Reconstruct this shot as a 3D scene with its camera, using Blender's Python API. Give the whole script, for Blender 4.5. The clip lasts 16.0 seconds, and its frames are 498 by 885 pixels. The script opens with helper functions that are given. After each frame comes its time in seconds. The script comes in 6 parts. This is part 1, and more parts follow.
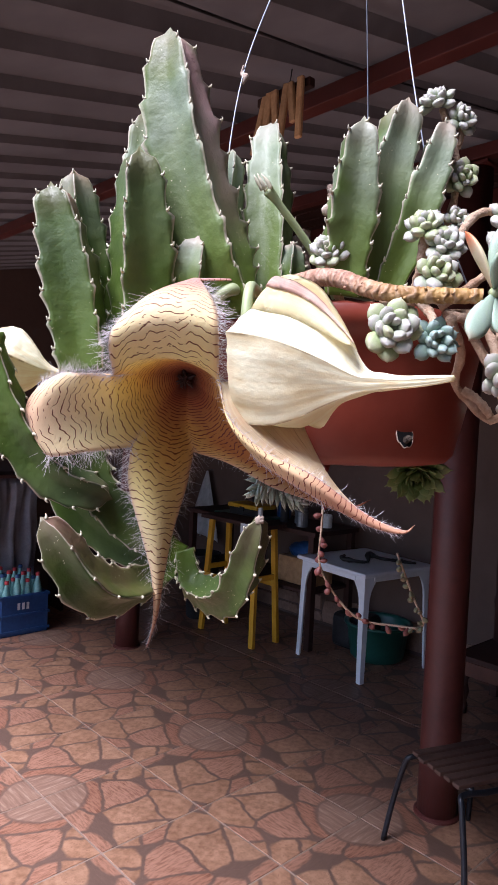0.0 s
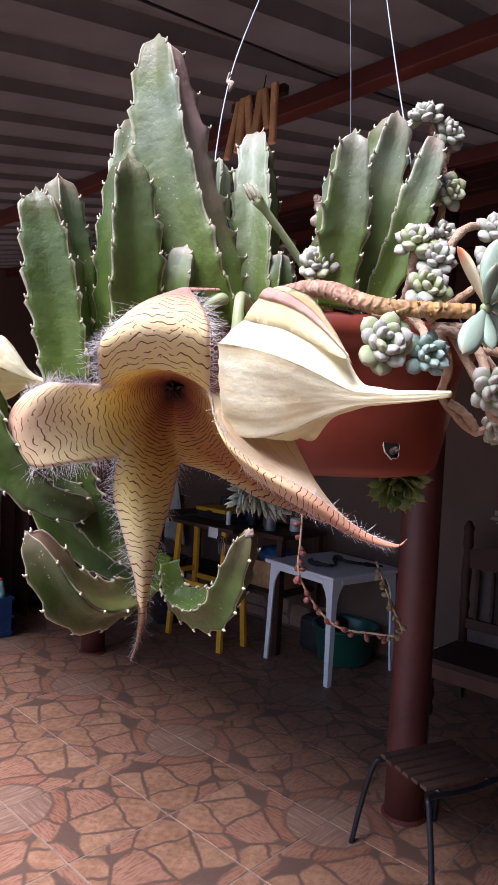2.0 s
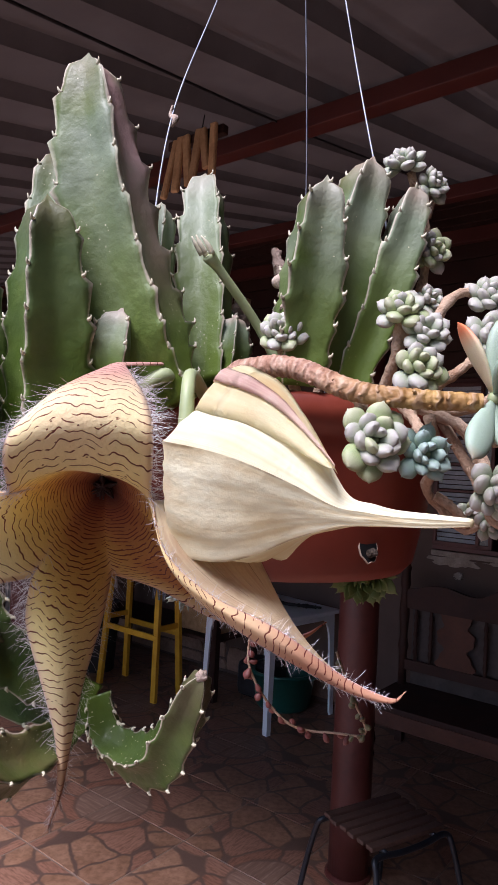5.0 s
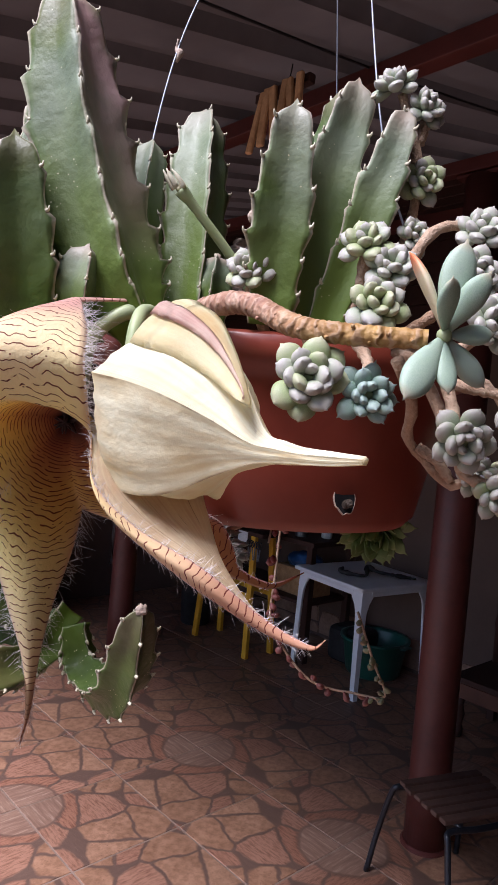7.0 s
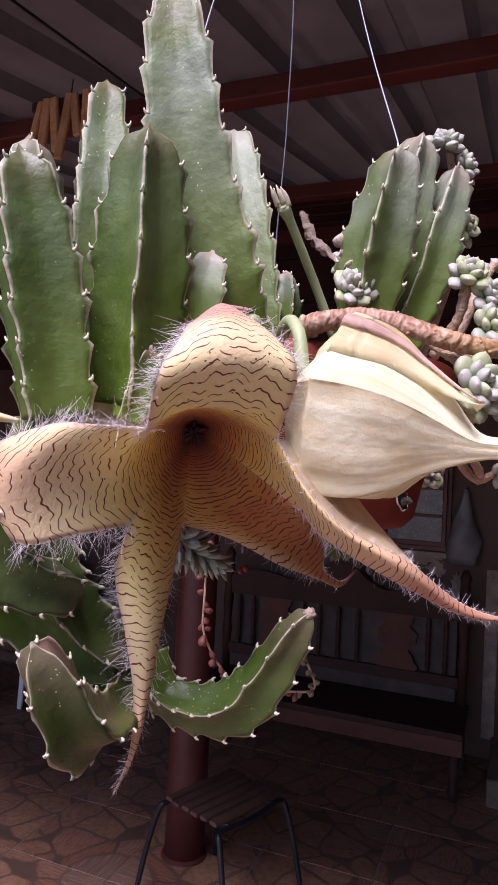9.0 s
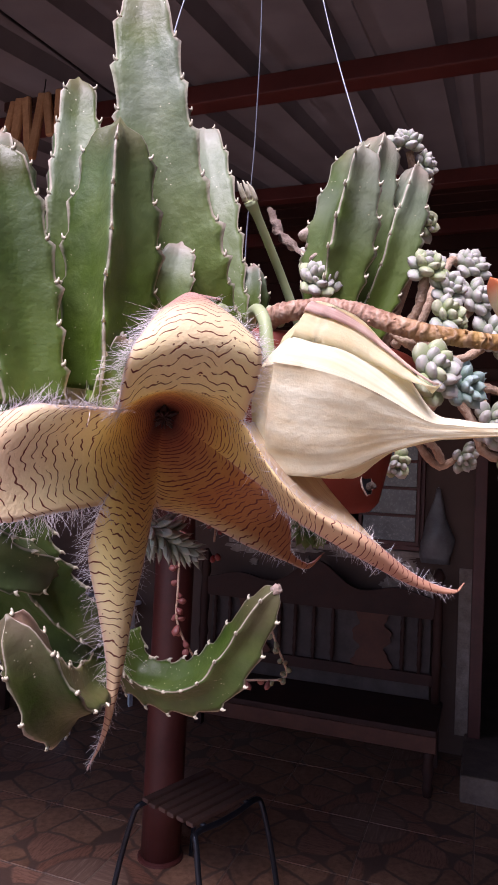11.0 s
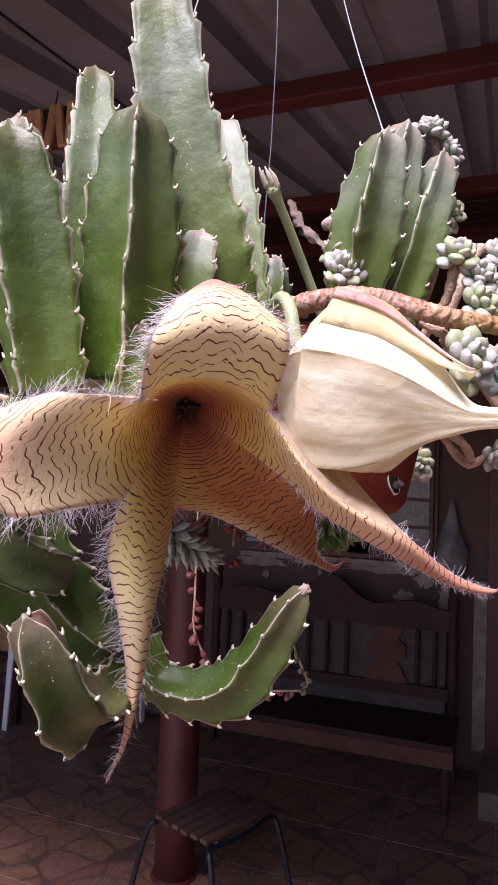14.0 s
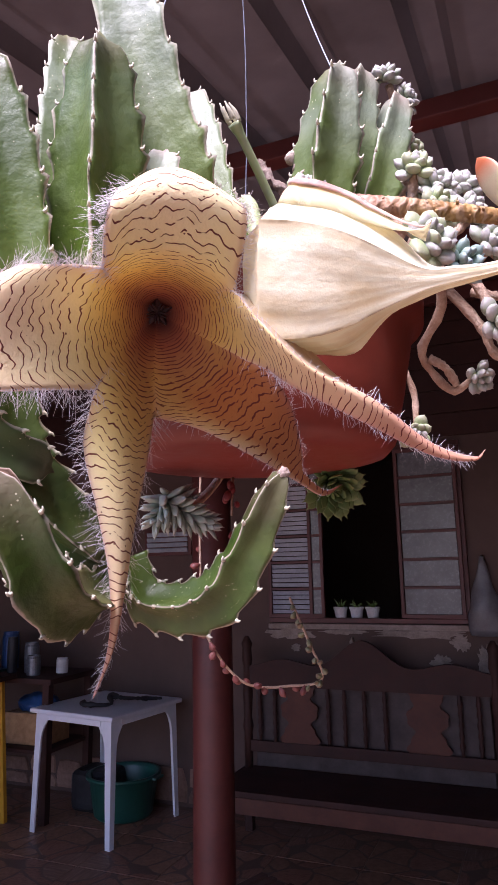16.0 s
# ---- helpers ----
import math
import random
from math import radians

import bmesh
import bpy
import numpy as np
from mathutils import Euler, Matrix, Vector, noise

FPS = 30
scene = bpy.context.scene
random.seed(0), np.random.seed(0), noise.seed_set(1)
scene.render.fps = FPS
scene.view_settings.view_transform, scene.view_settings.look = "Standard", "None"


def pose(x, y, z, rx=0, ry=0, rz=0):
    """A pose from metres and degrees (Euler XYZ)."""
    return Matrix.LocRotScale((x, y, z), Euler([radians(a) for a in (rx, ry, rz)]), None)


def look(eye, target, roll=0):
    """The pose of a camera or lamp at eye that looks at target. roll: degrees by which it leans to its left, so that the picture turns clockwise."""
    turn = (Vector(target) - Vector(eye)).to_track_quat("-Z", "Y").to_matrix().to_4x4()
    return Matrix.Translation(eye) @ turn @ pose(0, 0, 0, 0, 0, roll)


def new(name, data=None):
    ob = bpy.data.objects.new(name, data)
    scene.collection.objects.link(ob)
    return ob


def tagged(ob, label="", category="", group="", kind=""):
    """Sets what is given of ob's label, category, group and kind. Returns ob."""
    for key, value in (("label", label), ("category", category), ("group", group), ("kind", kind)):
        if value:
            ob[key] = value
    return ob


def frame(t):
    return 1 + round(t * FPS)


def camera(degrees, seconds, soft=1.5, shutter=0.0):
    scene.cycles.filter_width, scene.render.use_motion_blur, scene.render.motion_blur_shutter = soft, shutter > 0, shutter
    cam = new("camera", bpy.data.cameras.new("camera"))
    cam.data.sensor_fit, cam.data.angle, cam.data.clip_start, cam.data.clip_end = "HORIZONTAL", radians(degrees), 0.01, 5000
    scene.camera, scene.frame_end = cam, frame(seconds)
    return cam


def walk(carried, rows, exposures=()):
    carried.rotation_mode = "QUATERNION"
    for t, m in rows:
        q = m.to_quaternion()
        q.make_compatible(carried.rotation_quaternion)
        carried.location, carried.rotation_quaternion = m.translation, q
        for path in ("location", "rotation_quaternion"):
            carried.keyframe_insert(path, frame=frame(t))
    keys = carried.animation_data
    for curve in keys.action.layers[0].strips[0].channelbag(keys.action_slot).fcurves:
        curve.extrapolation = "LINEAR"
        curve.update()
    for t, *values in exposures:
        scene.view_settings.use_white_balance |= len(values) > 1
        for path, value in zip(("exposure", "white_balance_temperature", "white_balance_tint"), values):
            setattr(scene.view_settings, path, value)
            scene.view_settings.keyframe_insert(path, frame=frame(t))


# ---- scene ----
cam = camera(40.7, 16.0)
# seconds, place and turn of the hand-held camera
PATH = [
    (0, (0.0049, 0.0052, 1.6601), (-1.4513, 1.3747, 1.5964), 2.75),
    (0.5, (-0.0047, 0.0005, 1.6658), (-1.4259, 1.4072, 1.6257), 2.31),
    (1, (-0.0131, 0.0077, 1.6601), (-1.4262, 1.4219, 1.6049), 1.85),
    (1.5, (0.0047, 0.0044, 1.6675), (-1.4267, 1.3996, 1.6002), 3.35),
    (2, (-0.0093, -0.0026, 1.6652), (-1.3960, 1.4377, 1.6149), 3.06),
    (2.5, (-0.0586, -0.0008, 1.6627), (-1.3198, 1.5511, 1.6313), 3.44),
    (3, (-0.0682, 0.0031, 1.6781), (-1.2063, 1.6477, 1.6692), 4.11),
    (3.5, (-0.0990, 0.0044, 1.6758), (-1.1409, 1.7116, 1.6742), 3.66),
    (6, (-0.0045, 0.1038, 1.7246), (-1.5201, 1.4079, 1.7722), 2.99),
    (6.5, (0.0456, 0.1191, 1.7258), (-1.5681, 1.3005, 1.7156), 2.96),
    (7, (-0.0234, 0.1168, 1.6966), (-1.5007, 1.4634, 1.6335), 4.96),
    (7.5, (-0.1348, 0.0878, 1.6746), (-1.3020, 1.7118, 1.6970), 2.02),
    (8, (-0.1918, 0.0660, 1.6566), (-1.0610, 1.8673, 1.6585), 2.25),
    (8.5, (-0.2177, 0.0136, 1.6622), (-1.0114, 1.8478, 1.7378), 2.52),
    (9, (-0.2087, -0.0289, 1.6709), (-0.9534, 1.8260, 1.7398), 2.97),
    (11.5, (-0.1990, -0.0441, 1.6585), (-0.8619, 1.8409, 1.7444), 2.67),
    (12, (-0.2050, -0.0505, 1.6618), (-0.8512, 1.8403, 1.7485), 2.91),
    (12.5, (-0.1967, -0.0559, 1.6706), (-0.8456, 1.8345, 1.7435), 3.37),
    (13, (-0.2088, -0.0621, 1.6724), (-0.8276, 1.8384, 1.7433), 3.41),
    (13.5, (-0.2097, -0.0412, 1.6607), (-0.8543, 1.8510, 1.7220), 2.38),
    (14, (-0.2122, -0.0271, 1.6494), (-0.9185, 1.8400, 1.7712), 2.27),
    (14.5, (-0.2210, -0.0124, 1.6102), (-1.0035, 1.8166, 1.8169), -0.27),
    (15, (-0.2194, 0.0221, 1.5573), (-1.0412, 1.8079, 1.9255), -1.32),
    (15.5, (-0.2120, 0.0247, 1.5326), (-1.0016, 1.8275, 1.8881), -1.26),
    (16, (-0.1917, -0.0077, 1.5479), (-0.9495, 1.8053, 1.9206), -1.20),
]
# stops, kelvin and tint of the phone's automatic picture
EXPOSURES = [(0, 0.48, 5850, 21), (3, 0.34, 6000, 25), (3.5, 0.27, 6000, 28), (6, 0.03, 6000, 22), (7, 0.10, 6000, 22), (8, 0.06, 6000, 30), (9, 0.05, 6080, 35), (12.5, 0.22, 6120, 35), (14, 0.34, 6140, 36), (15, 0.52, 6000, 34), (15.5, 0.80, 5600, 31), (16, 0.75, 5950, 38)]
walk(cam, [(t, look(eye, target, roll)) for t, eye, target, roll in PATH], EXPOSURES)

# ---- world, sun, exposure ----
SUN_ELEV, SUN_AZ = radians(56), radians(182)
world = bpy.data.worlds.new("sky")
scene.world = world
world.use_nodes = True
wn = world.node_tree.nodes
sky = wn.new("ShaderNodeTexSky")
sky.sky_type, sky.sun_disc = "NISHITA", False
sky.sun_elevation, sky.sun_rotation = SUN_ELEV, SUN_AZ
world.node_tree.links.new(sky.outputs[0], wn["Background"].inputs[0])
wn["Background"].inputs[1].default_value = 0.15
sun = new("sun", bpy.data.lights.new("sun", "SUN"))
sun.data.energy, sun.data.angle, sun.data.color = 6.3, radians(30), (1.0, 0.98, 0.95)
sun_way = Vector((math.sin(SUN_AZ) * math.cos(SUN_ELEV), math.cos(SUN_AZ) * math.cos(SUN_ELEV), math.sin(SUN_ELEV)))
sun.matrix_world = look(sun_way * 20, (0, 0, 0))


# ---- materials ----
def nodes_of(name):
    m = bpy.data.materials.new(name)
    m.use_nodes = True
    nt = m.node_tree
    return m, nt, nt.nodes["Principled BSDF"]


def node(nt, kind, **inputs):
    n = nt.nodes.new(kind)
    for key, value in inputs.items():
        n.inputs[key.replace("_", " ")].default_value = value
    return n


def ramp(nt, source, stops):
    r = nt.nodes.new("ShaderNodeValToRGB")
    els = r.color_ramp.elements
    while len(els) < len(stops):
        els.new(0.5)
    for e, (p, c) in zip(els, stops):
        e.position, e.color = p, (*c, 1)
    nt.links.new(source, r.inputs[0])
    return r.outputs[0]


def mixed(nt, fac, a, b, blend="MIX"):
    m = nt.nodes.new("ShaderNodeMix")
    m.data_type, m.blend_type = "RGBA", blend
    for sock, v in ((m.inputs[0], fac), (m.inputs[6], a), (m.inputs[7], b)):
        if isinstance(v, bpy.types.NodeSocket):
            nt.links.new(v, sock)
        elif isinstance(v, (int, float)):
            sock.default_value = v
        else:
            sock.default_value = (*v, 1)
    return m.outputs[2]


def maths(nt, op, a, b=0.0, c=0.0):
    m = nt.nodes.new("ShaderNodeMath")
    m.operation = op
    for sock, v in zip(m.inputs, (a, b, c)):
        if isinstance(v, bpy.types.NodeSocket):
            nt.links.new(v, sock)
        else:
            sock.default_value = v
    return m.outputs[0]


def noise_of(nt, coord, scale, detail=4.0, rough=0.55):
    n = node(nt, "ShaderNodeTexNoise", Scale=scale, Detail=detail, Roughness=rough)
    if coord is not None:
        nt.links.new(coord, n.inputs["Vector"])
    return n.outputs["Fac"]


def coords(nt, which="Object"):
    return nt.nodes.new("ShaderNodeTexCoord").outputs[which]


def bumped(nt, bsdf, height, strength, distance):
    b = node(nt, "ShaderNodeBump", Strength=strength, Distance=distance)
    nt.links.new(height, b.inputs["Height"])
    nt.links.new(b.outputs[0], bsdf.inputs["Normal"])


def plain(name, dark, light, scale=8.0, rough=0.6, metal=0.0, bump=0.2, depth=0.002, fine=6.0, spots=None, where="Object", vary=0.0):
    """A surface whose colour wanders between two tones at two scales, with fine relief and, if wanted, spots of wear."""
    m, nt, b = nodes_of(name)
    co = coords(nt, where)
    big, small = noise_of(nt, co, scale), noise_of(nt, co, scale * fine, 6.0, 0.65)
    both = maths(nt, "ADD", maths(nt, "MULTIPLY", big, 0.6), maths(nt, "MULTIPLY", small, 0.4))
    col = ramp(nt, both, ((0.35, dark), (0.65, light)))
    if spots:
        mask = ramp(nt, noise_of(nt, co, scale * 1.7, 8.0, 0.7), ((spots[1], (0, 0, 0)), (spots[1] + 0.05, (1, 1, 1))))
        col = mixed(nt, mask, col, spots[0])
    if vary:
        info = nt.nodes.new("ShaderNodeObjectInfo")
        hsv = nt.nodes.new("ShaderNodeHueSaturation")
        nt.links.new(maths(nt, "MULTIPLY_ADD", info.outputs["Random"], vary, 1 - vary / 2), hsv.inputs["Value"])
        nt.links.new(col, hsv.inputs["Color"])
        col = hsv.outputs[0]
    nt.links.new(col, b.inputs["Base Color"])
    nt.links.new(maths(nt, "MULTIPLY_ADD", small, 0.25, rough - 0.12), b.inputs["Roughness"])
    b.inputs["Metallic"].default_value = metal
    if bump:
        bumped(nt, b, small, bump, depth)
    return m


def see_through(nt, b, col, share):
    """Lets some light pass through a thin leaf or petal."""
    t = nt.nodes.new("ShaderNodeBsdfTranslucent")
    nt.links.new(col, t.inputs[0])
    mx = nt.nodes.new("ShaderNodeMixShader")
    mx.inputs[0].default_value = share
    nt.links.new(b.outputs[0], mx.inputs[1])
    nt.links.new(t.outputs[0], mx.inputs[2])
    nt.links.new(mx.outputs[0], nt.nodes["Material Output"].inputs[0])


def stem_material(name, old=0.0):
    """Stapelia stem: green skin, pale rib edges (uv x), yellower base (uv y), a mauve flank, cream specks. old: darker and less frosted."""
    m, nt, b = nodes_of(name)
    uv = nt.nodes.new("ShaderNodeSeparateXYZ")
    nt.links.new(coords(nt, "UV"), uv.inputs[0])
    co = coords(nt)
    info = nt.nodes.new("ShaderNodeObjectInfo").outputs["Random"]
    n1, n2 = noise_of(nt, co, 30), noise_of(nt, co, 160, 5)
    green = ramp(nt, n1, ((0.3, (0.042, 0.075, 0.010)), (0.5, (0.080, 0.125, 0.024)), (0.7, (0.150, 0.195, 0.062))))
    green = mixed(nt, 0.85 * old, green, (0.52, 0.66, 0.32), "MULTIPLY")
    frost = ramp(nt, noise_of(nt, co, 14, 3), ((0.42, (0, 0, 0)), (0.62, (1, 1, 1))))
    skin = mixed(nt, maths(nt, "MULTIPLY", frost, 0.40 - 0.25 * old), green, (0.19, 0.225, 0.145))
    low = ramp(nt, uv.outputs[1], ((0.05, (1, 1, 1)), (0.70, (0, 0, 0))))
    skin = mixed(nt, maths(nt, "MULTIPLY", low, 0.9 - 0.5 * old), skin, (0.115, 0.185, 0.014))
    # frosty bloom with sunlight on the tops, painted as whiter skin
    lit_bloom = maths(nt, "MULTIPLY", ramp(nt, uv.outputs[1], ((0.45, (0, 0, 0)), (1.0, (1, 1, 1)))), frost)
    skin = mixed(nt, maths(nt, "MULTIPLY", lit_bloom, 0.5 - 0.45 * old), skin, (0.42, 0.48, 0.41))
    side = nt.nodes.new("ShaderNodeUVMap")
    side.uv_map = "flank"
    flank = nt.nodes.new("ShaderNodeSeparateXYZ")
    nt.links.new(side.outputs[0], flank.inputs[0])
    patchy = ramp(nt, noise_of(nt, co, 22, 3), ((0.36, (0.25, 0.25, 0.25)), (0.6, (1, 1, 1))))
    upper = ramp(nt, uv.outputs[1], ((0.30, (0, 0, 0)), (0.75, (1, 1, 1))))
    skin = mixed(nt, maths(nt, "MULTIPLY", maths(nt, "MULTIPLY", flank.outputs[0], 0.78 - 0.26 * old), maths(nt, "MULTIPLY", patchy, upper)), skin, (0.60, 0.37, 0.37) if not old else (0.30, 0.14, 0.11))
    tipward = maths(nt, "MULTIPLY", ramp(nt, uv.outputs[1], ((0.82, (0, 0, 0)), (1.0, (1, 1, 1)))), patchy)
    skin = mixed(nt, maths(nt, "MULTIPLY", tipward, maths(nt, "MULTIPLY_ADD", info, 0.4 - 0.25 * old, 0.15)), skin, (0.44, 0.21, 0.20))
    edge = ramp(nt, maths(nt, "ADD", uv.outputs[0], maths(nt, "MULTIPLY", maths(nt, "SUBTRACT", n2, 0.5), 0.12)), ((0.89, (0, 0, 0)), (0.97, (1, 1, 1))))
    skin = mixed(nt, maths(nt, "MULTIPLY", edge, 0.85), skin, mixed(nt, patchy, (0.54, 0.56, 0.40), (0.52, 0.43, 0.35)))
    vor = node(nt, "ShaderNodeTexVoronoi", Scale=390.0 + 70.0 * old)
    nt.links.new(co, vor.inputs["Vector"])
    cell = nt.nodes.new("ShaderNodeSeparateColor")
    nt.links.new(vor.outputs["Color"], cell.inputs[0])
    speck = maths(nt, "MULTIPLY", maths(nt, "LESS_THAN", vor.outputs["Distance"], maths(nt, "MULTIPLY", cell.outputs[0], 0.20)), maths(nt, "GREATER_THAN", noise_of(nt, co, 26), 0.58))
    skin = mixed(nt, speck, skin, (0.58, 0.56, 0.38))
    nt.links.new(skin, b.inputs["Base Color"])
    nt.links.new(maths(nt, "MULTIPLY_ADD", n2, 0.3, 0.38 - 0.08 * old), b.inputs["Roughness"])
    bumped(nt, b, maths(nt, "ADD", n2, maths(nt, "MULTIPLY", noise_of(nt, co, 75, 3), 0.8)), 0.4, 0.0018)
    see_through(nt, b, skin, 0.06)
    return m


def petal_material():
    """Cream corolla, maroon in its cup, ruled across with broken wavy maroon lines. uv: count of lines from the cup, metres across x 100."""
    m, nt, b = nodes_of("petal_skin")
    uvn = nt.nodes.new("ShaderNodeUVMap")
    uvn.uv_map = "lines"
    far = nt.nodes.new("ShaderNodeUVMap")
    far.uv_map = "radial"
    sep = nt.nodes.new("ShaderNodeSeparateXYZ")
    nt.links.new(uvn.outputs[0], sep.inputs[0])
    rad = nt.nodes.new("ShaderNodeSeparateXYZ")
    nt.links.new(far.outputs[0], rad.inputs[0])
    def stretched(sx, sy, scale, detail):
        mp = nt.nodes.new("ShaderNodeMapping")
        mp.inputs["Scale"].default_value = (sx, sy, 1.0)
        nt.links.new(uvn.outputs[0], mp.inputs[0])
        return noise_of(nt, mp.outputs[0], scale, detail)

    warp, warp2, warp3 = stretched(0.12, 0.5, 1.0, 0.0), stretched(0.24, 1.3, 1.0, 0.0), stretched(0.42, 3.0, 1.0, 0.0)
    stray = maths(nt, "ADD", maths(nt, "MULTIPLY", warp, 2.6), maths(nt, "MULTIPLY_ADD", warp2, 1.7, maths(nt, "MULTIPLY", warp3, 0.6)))
    calm = ramp(nt, rad.outputs[0], ((0.10, (0.3, 0.3, 0.3)), (0.42, (1, 1, 1))))
    phase = maths(nt, "MULTIPLY_ADD", stray, calm, sep.outputs[0])
    tri = maths(nt, "ABSOLUTE", maths(nt, "SUBTRACT", maths(nt, "FRACT", phase), 0.5))
    width = maths(nt, "MULTIPLY_ADD", stretched(0.8, 3.0, 1.0, 1.0), 0.045, 0.052)
    width = maths(nt, "ADD", width, ramp(nt, rad.outputs[0], ((0.10, (0.08, 0.08, 0.08)), (0.26, (0.05, 0.05, 0.05)), (0.45, (0, 0, 0)))))
    width = maths(nt, "MULTIPLY_ADD", rad.outputs[1], 0.035, width)
    line = ramp(nt, maths(nt, "DIVIDE", tri, width), ((0.75, (1, 1, 1)), (1.0, (0, 0, 0))))
    gap = ramp(nt, stretched(1.4, 1.05, 1.0, 1.0), ((0.42, (0, 0, 0)), (0.45, (1, 1, 1))))
    line = maths(nt, "MULTIPLY", line, gap)
    dots = node(nt, "ShaderNodeTexVoronoi", Scale=1.0)
    spots = nt.nodes.new("ShaderNodeMapping")
    spots.inputs["Scale"].default_value = (1.3, 2.4, 1.0)
    nt.links.new(uvn.outputs[0], spots.inputs[0])
    nt.links.new(spots.outputs[0], dots.inputs["Vector"])
    pick = nt.nodes.new("ShaderNodeSeparateColor")
    nt.links.new(dots.outputs["Color"], pick.inputs[0])
    dot = maths(nt, "MULTIPLY", maths(nt, "LESS_THAN", dots.outputs["Distance"], 0.13), maths(nt, "GREATER_THAN", pick.outputs[0], 0.62))
    line = maths(nt, "MAXIMUM", line, maths(nt, "MULTIPLY", dot, 0.9))
    co = coords(nt)
    base = ramp(nt, rad.outputs[0], ((0.0, (0.005, 0.002, 0.002)), (0.05, (0.10, 0.016, 0.009)), (0.11, (0.36, 0.105, 0.036)), (0.18, (0.56, 0.26, 0.075)), (0.26, (0.74, 0.47, 0.11)), (0.37, (0.88, 0.68, 0.20)), (0.50, (0.95, 0.82, 0.36)), (0.66, (0.95, 0.82, 0.46)), (0.84, (0.88, 0.68, 0.42)), (1.0, (0.66, 0.38, 0.24))))
    base = mixed(nt, maths(nt, "MULTIPLY", noise_of(nt, co, 55), 0.12), base, (0.88, 0.74, 0.50), "MULTIPLY")
    # multiplied browner by radial y: shade on the back petal put into the colour
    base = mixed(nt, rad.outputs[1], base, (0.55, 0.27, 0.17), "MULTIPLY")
    rim = nt.nodes.new("ShaderNodeUVMap")
    rim.uv_map = "margin"
    rims = nt.nodes.new("ShaderNodeSeparateXYZ")
    nt.links.new(rim.outputs[0], rims.inputs[0])
    base = mixed(nt, maths(nt, "MULTIPLY", rims.outputs[0], 0.5), base, (0.66, 0.34, 0.36))
    ink = maths(nt, "MULTIPLY", line, ramp(nt, rad.outputs[0], ((0.03, (0, 0, 0)), (0.09, (1, 1, 1)))))
    col = mixed(nt, maths(nt, "MULTIPLY", ink, 0.96), base, (0.15, 0.019, 0.009))
    nt.links.new(col, b.inputs["Base Color"])
    b.inputs["Roughness"].default_value = 0.75
    b.inputs["Sheen Weight"].default_value = 0.15
    bumped(nt, b, maths(nt, "ADD", noise_of(nt, co, 420, 2), maths(nt, "MULTIPLY", line, -0.6)), 0.45, 0.0009)
    see_through(nt, b, col, 0.24)
    return m


def paper_material(name, pale, veined, share=0.18):
    """Cream outer skin of an unopened bud: long faint veins (uv y runs round, uv x along)."""
    m, nt, b = nodes_of(name)
    mp = nt.nodes.new("ShaderNodeMapping")
    mp.inputs["Scale"].default_value = (1.2, 17.0, 1.0)
    nt.links.new(coords(nt, "UV"), mp.inputs[0])
    co = coords(nt)
    veins = noise_of(nt, mp.outputs[0], 1.4, 3)
    blotch = noise_of(nt, co, 38, 5)
    col = ramp(nt, maths(nt, "ADD", maths(nt, "MULTIPLY", veins, 0.6), maths(nt, "MULTIPLY", blotch, 0.4)), ((0.35, veined), (0.56, pale)))
    round_ = nt.nodes.new("ShaderNodeSeparateXYZ")
    nt.links.new(coords(nt, "UV"), round_.inputs[0])
    turn = maths(nt, "FRACT", maths(nt, "MULTIPLY_ADD", round_.outputs[1], 5.0, 0.5))
    seam = ramp(nt, maths(nt, "ABSOLUTE", maths(nt, "SUBTRACT", turn, 0.5)), ((0.012, (1, 1, 1)), (0.035, (0, 0, 0))))
    col = mixed(nt, maths(nt, "MULTIPLY", seam, ramp(nt, noise_of(nt, co, 70, 3), ((0.42, (0, 0, 0)), (0.56, (0.75, 0.75, 0.75))))), col, (0.36, 0.25, 0.14))
    stain = ramp(nt, noise_of(nt, co, 26, 5), ((0.56, (0, 0, 0)), (0.75, (0.55, 0.55, 0.55))))
    col = mixed(nt, stain, col, (0.66, 0.50, 0.32))
    nt.links.new(col, b.inputs["Base Color"])
    b.inputs["Roughness"].default_value = 0.62
    bumped(nt, b, maths(nt, "MULTIPLY_ADD", veins, 0.8, maths(nt, "ADD", noise_of(nt, co, 60, 3), noise_of(nt, co, 190, 5, 0.65))), 0.32, 0.0022)
    see_through(nt, b, col, share)
    return m


def leaf_material(name, shade, body, bloom, tip, start=0.72):
    """Fat succulent leaf: waxy bloom over green, a blushed tip (uv y)."""
    m, nt, b = nodes_of(name)
    uv = nt.nodes.new("ShaderNodeSeparateXYZ")
    nt.links.new(coords(nt, "UV"), uv.inputs[0])
    co = coords(nt)
    info = nt.nodes.new("ShaderNodeObjectInfo").outputs["Random"]
    col = ramp(nt, noise_of(nt, co, 60), ((0.3, shade), (0.65, body)))
    col = mixed(nt, maths(nt, "MULTIPLY_ADD", noise_of(nt, co, 110, 4), 0.5, maths(nt, "MULTIPLY", info, 0.35)), col, bloom)
    col = mixed(nt, ramp(nt, uv.outputs[1], ((start, (0, 0, 0)), (min(1.0, start + 0.28), (0.85, 0.85, 0.85)))), col, tip)
    nt.links.new(col, b.inputs["Base Color"])
    b.inputs["Roughness"].default_value = 0.5
    b.inputs["Subsurface Weight"].default_value = 0.12
    b.inputs["Subsurface Radius"].default_value = (0.004, 0.005, 0.002)
    bumped(nt, b, noise_of(nt, co, 300), 0.2, 0.0006)
    return m


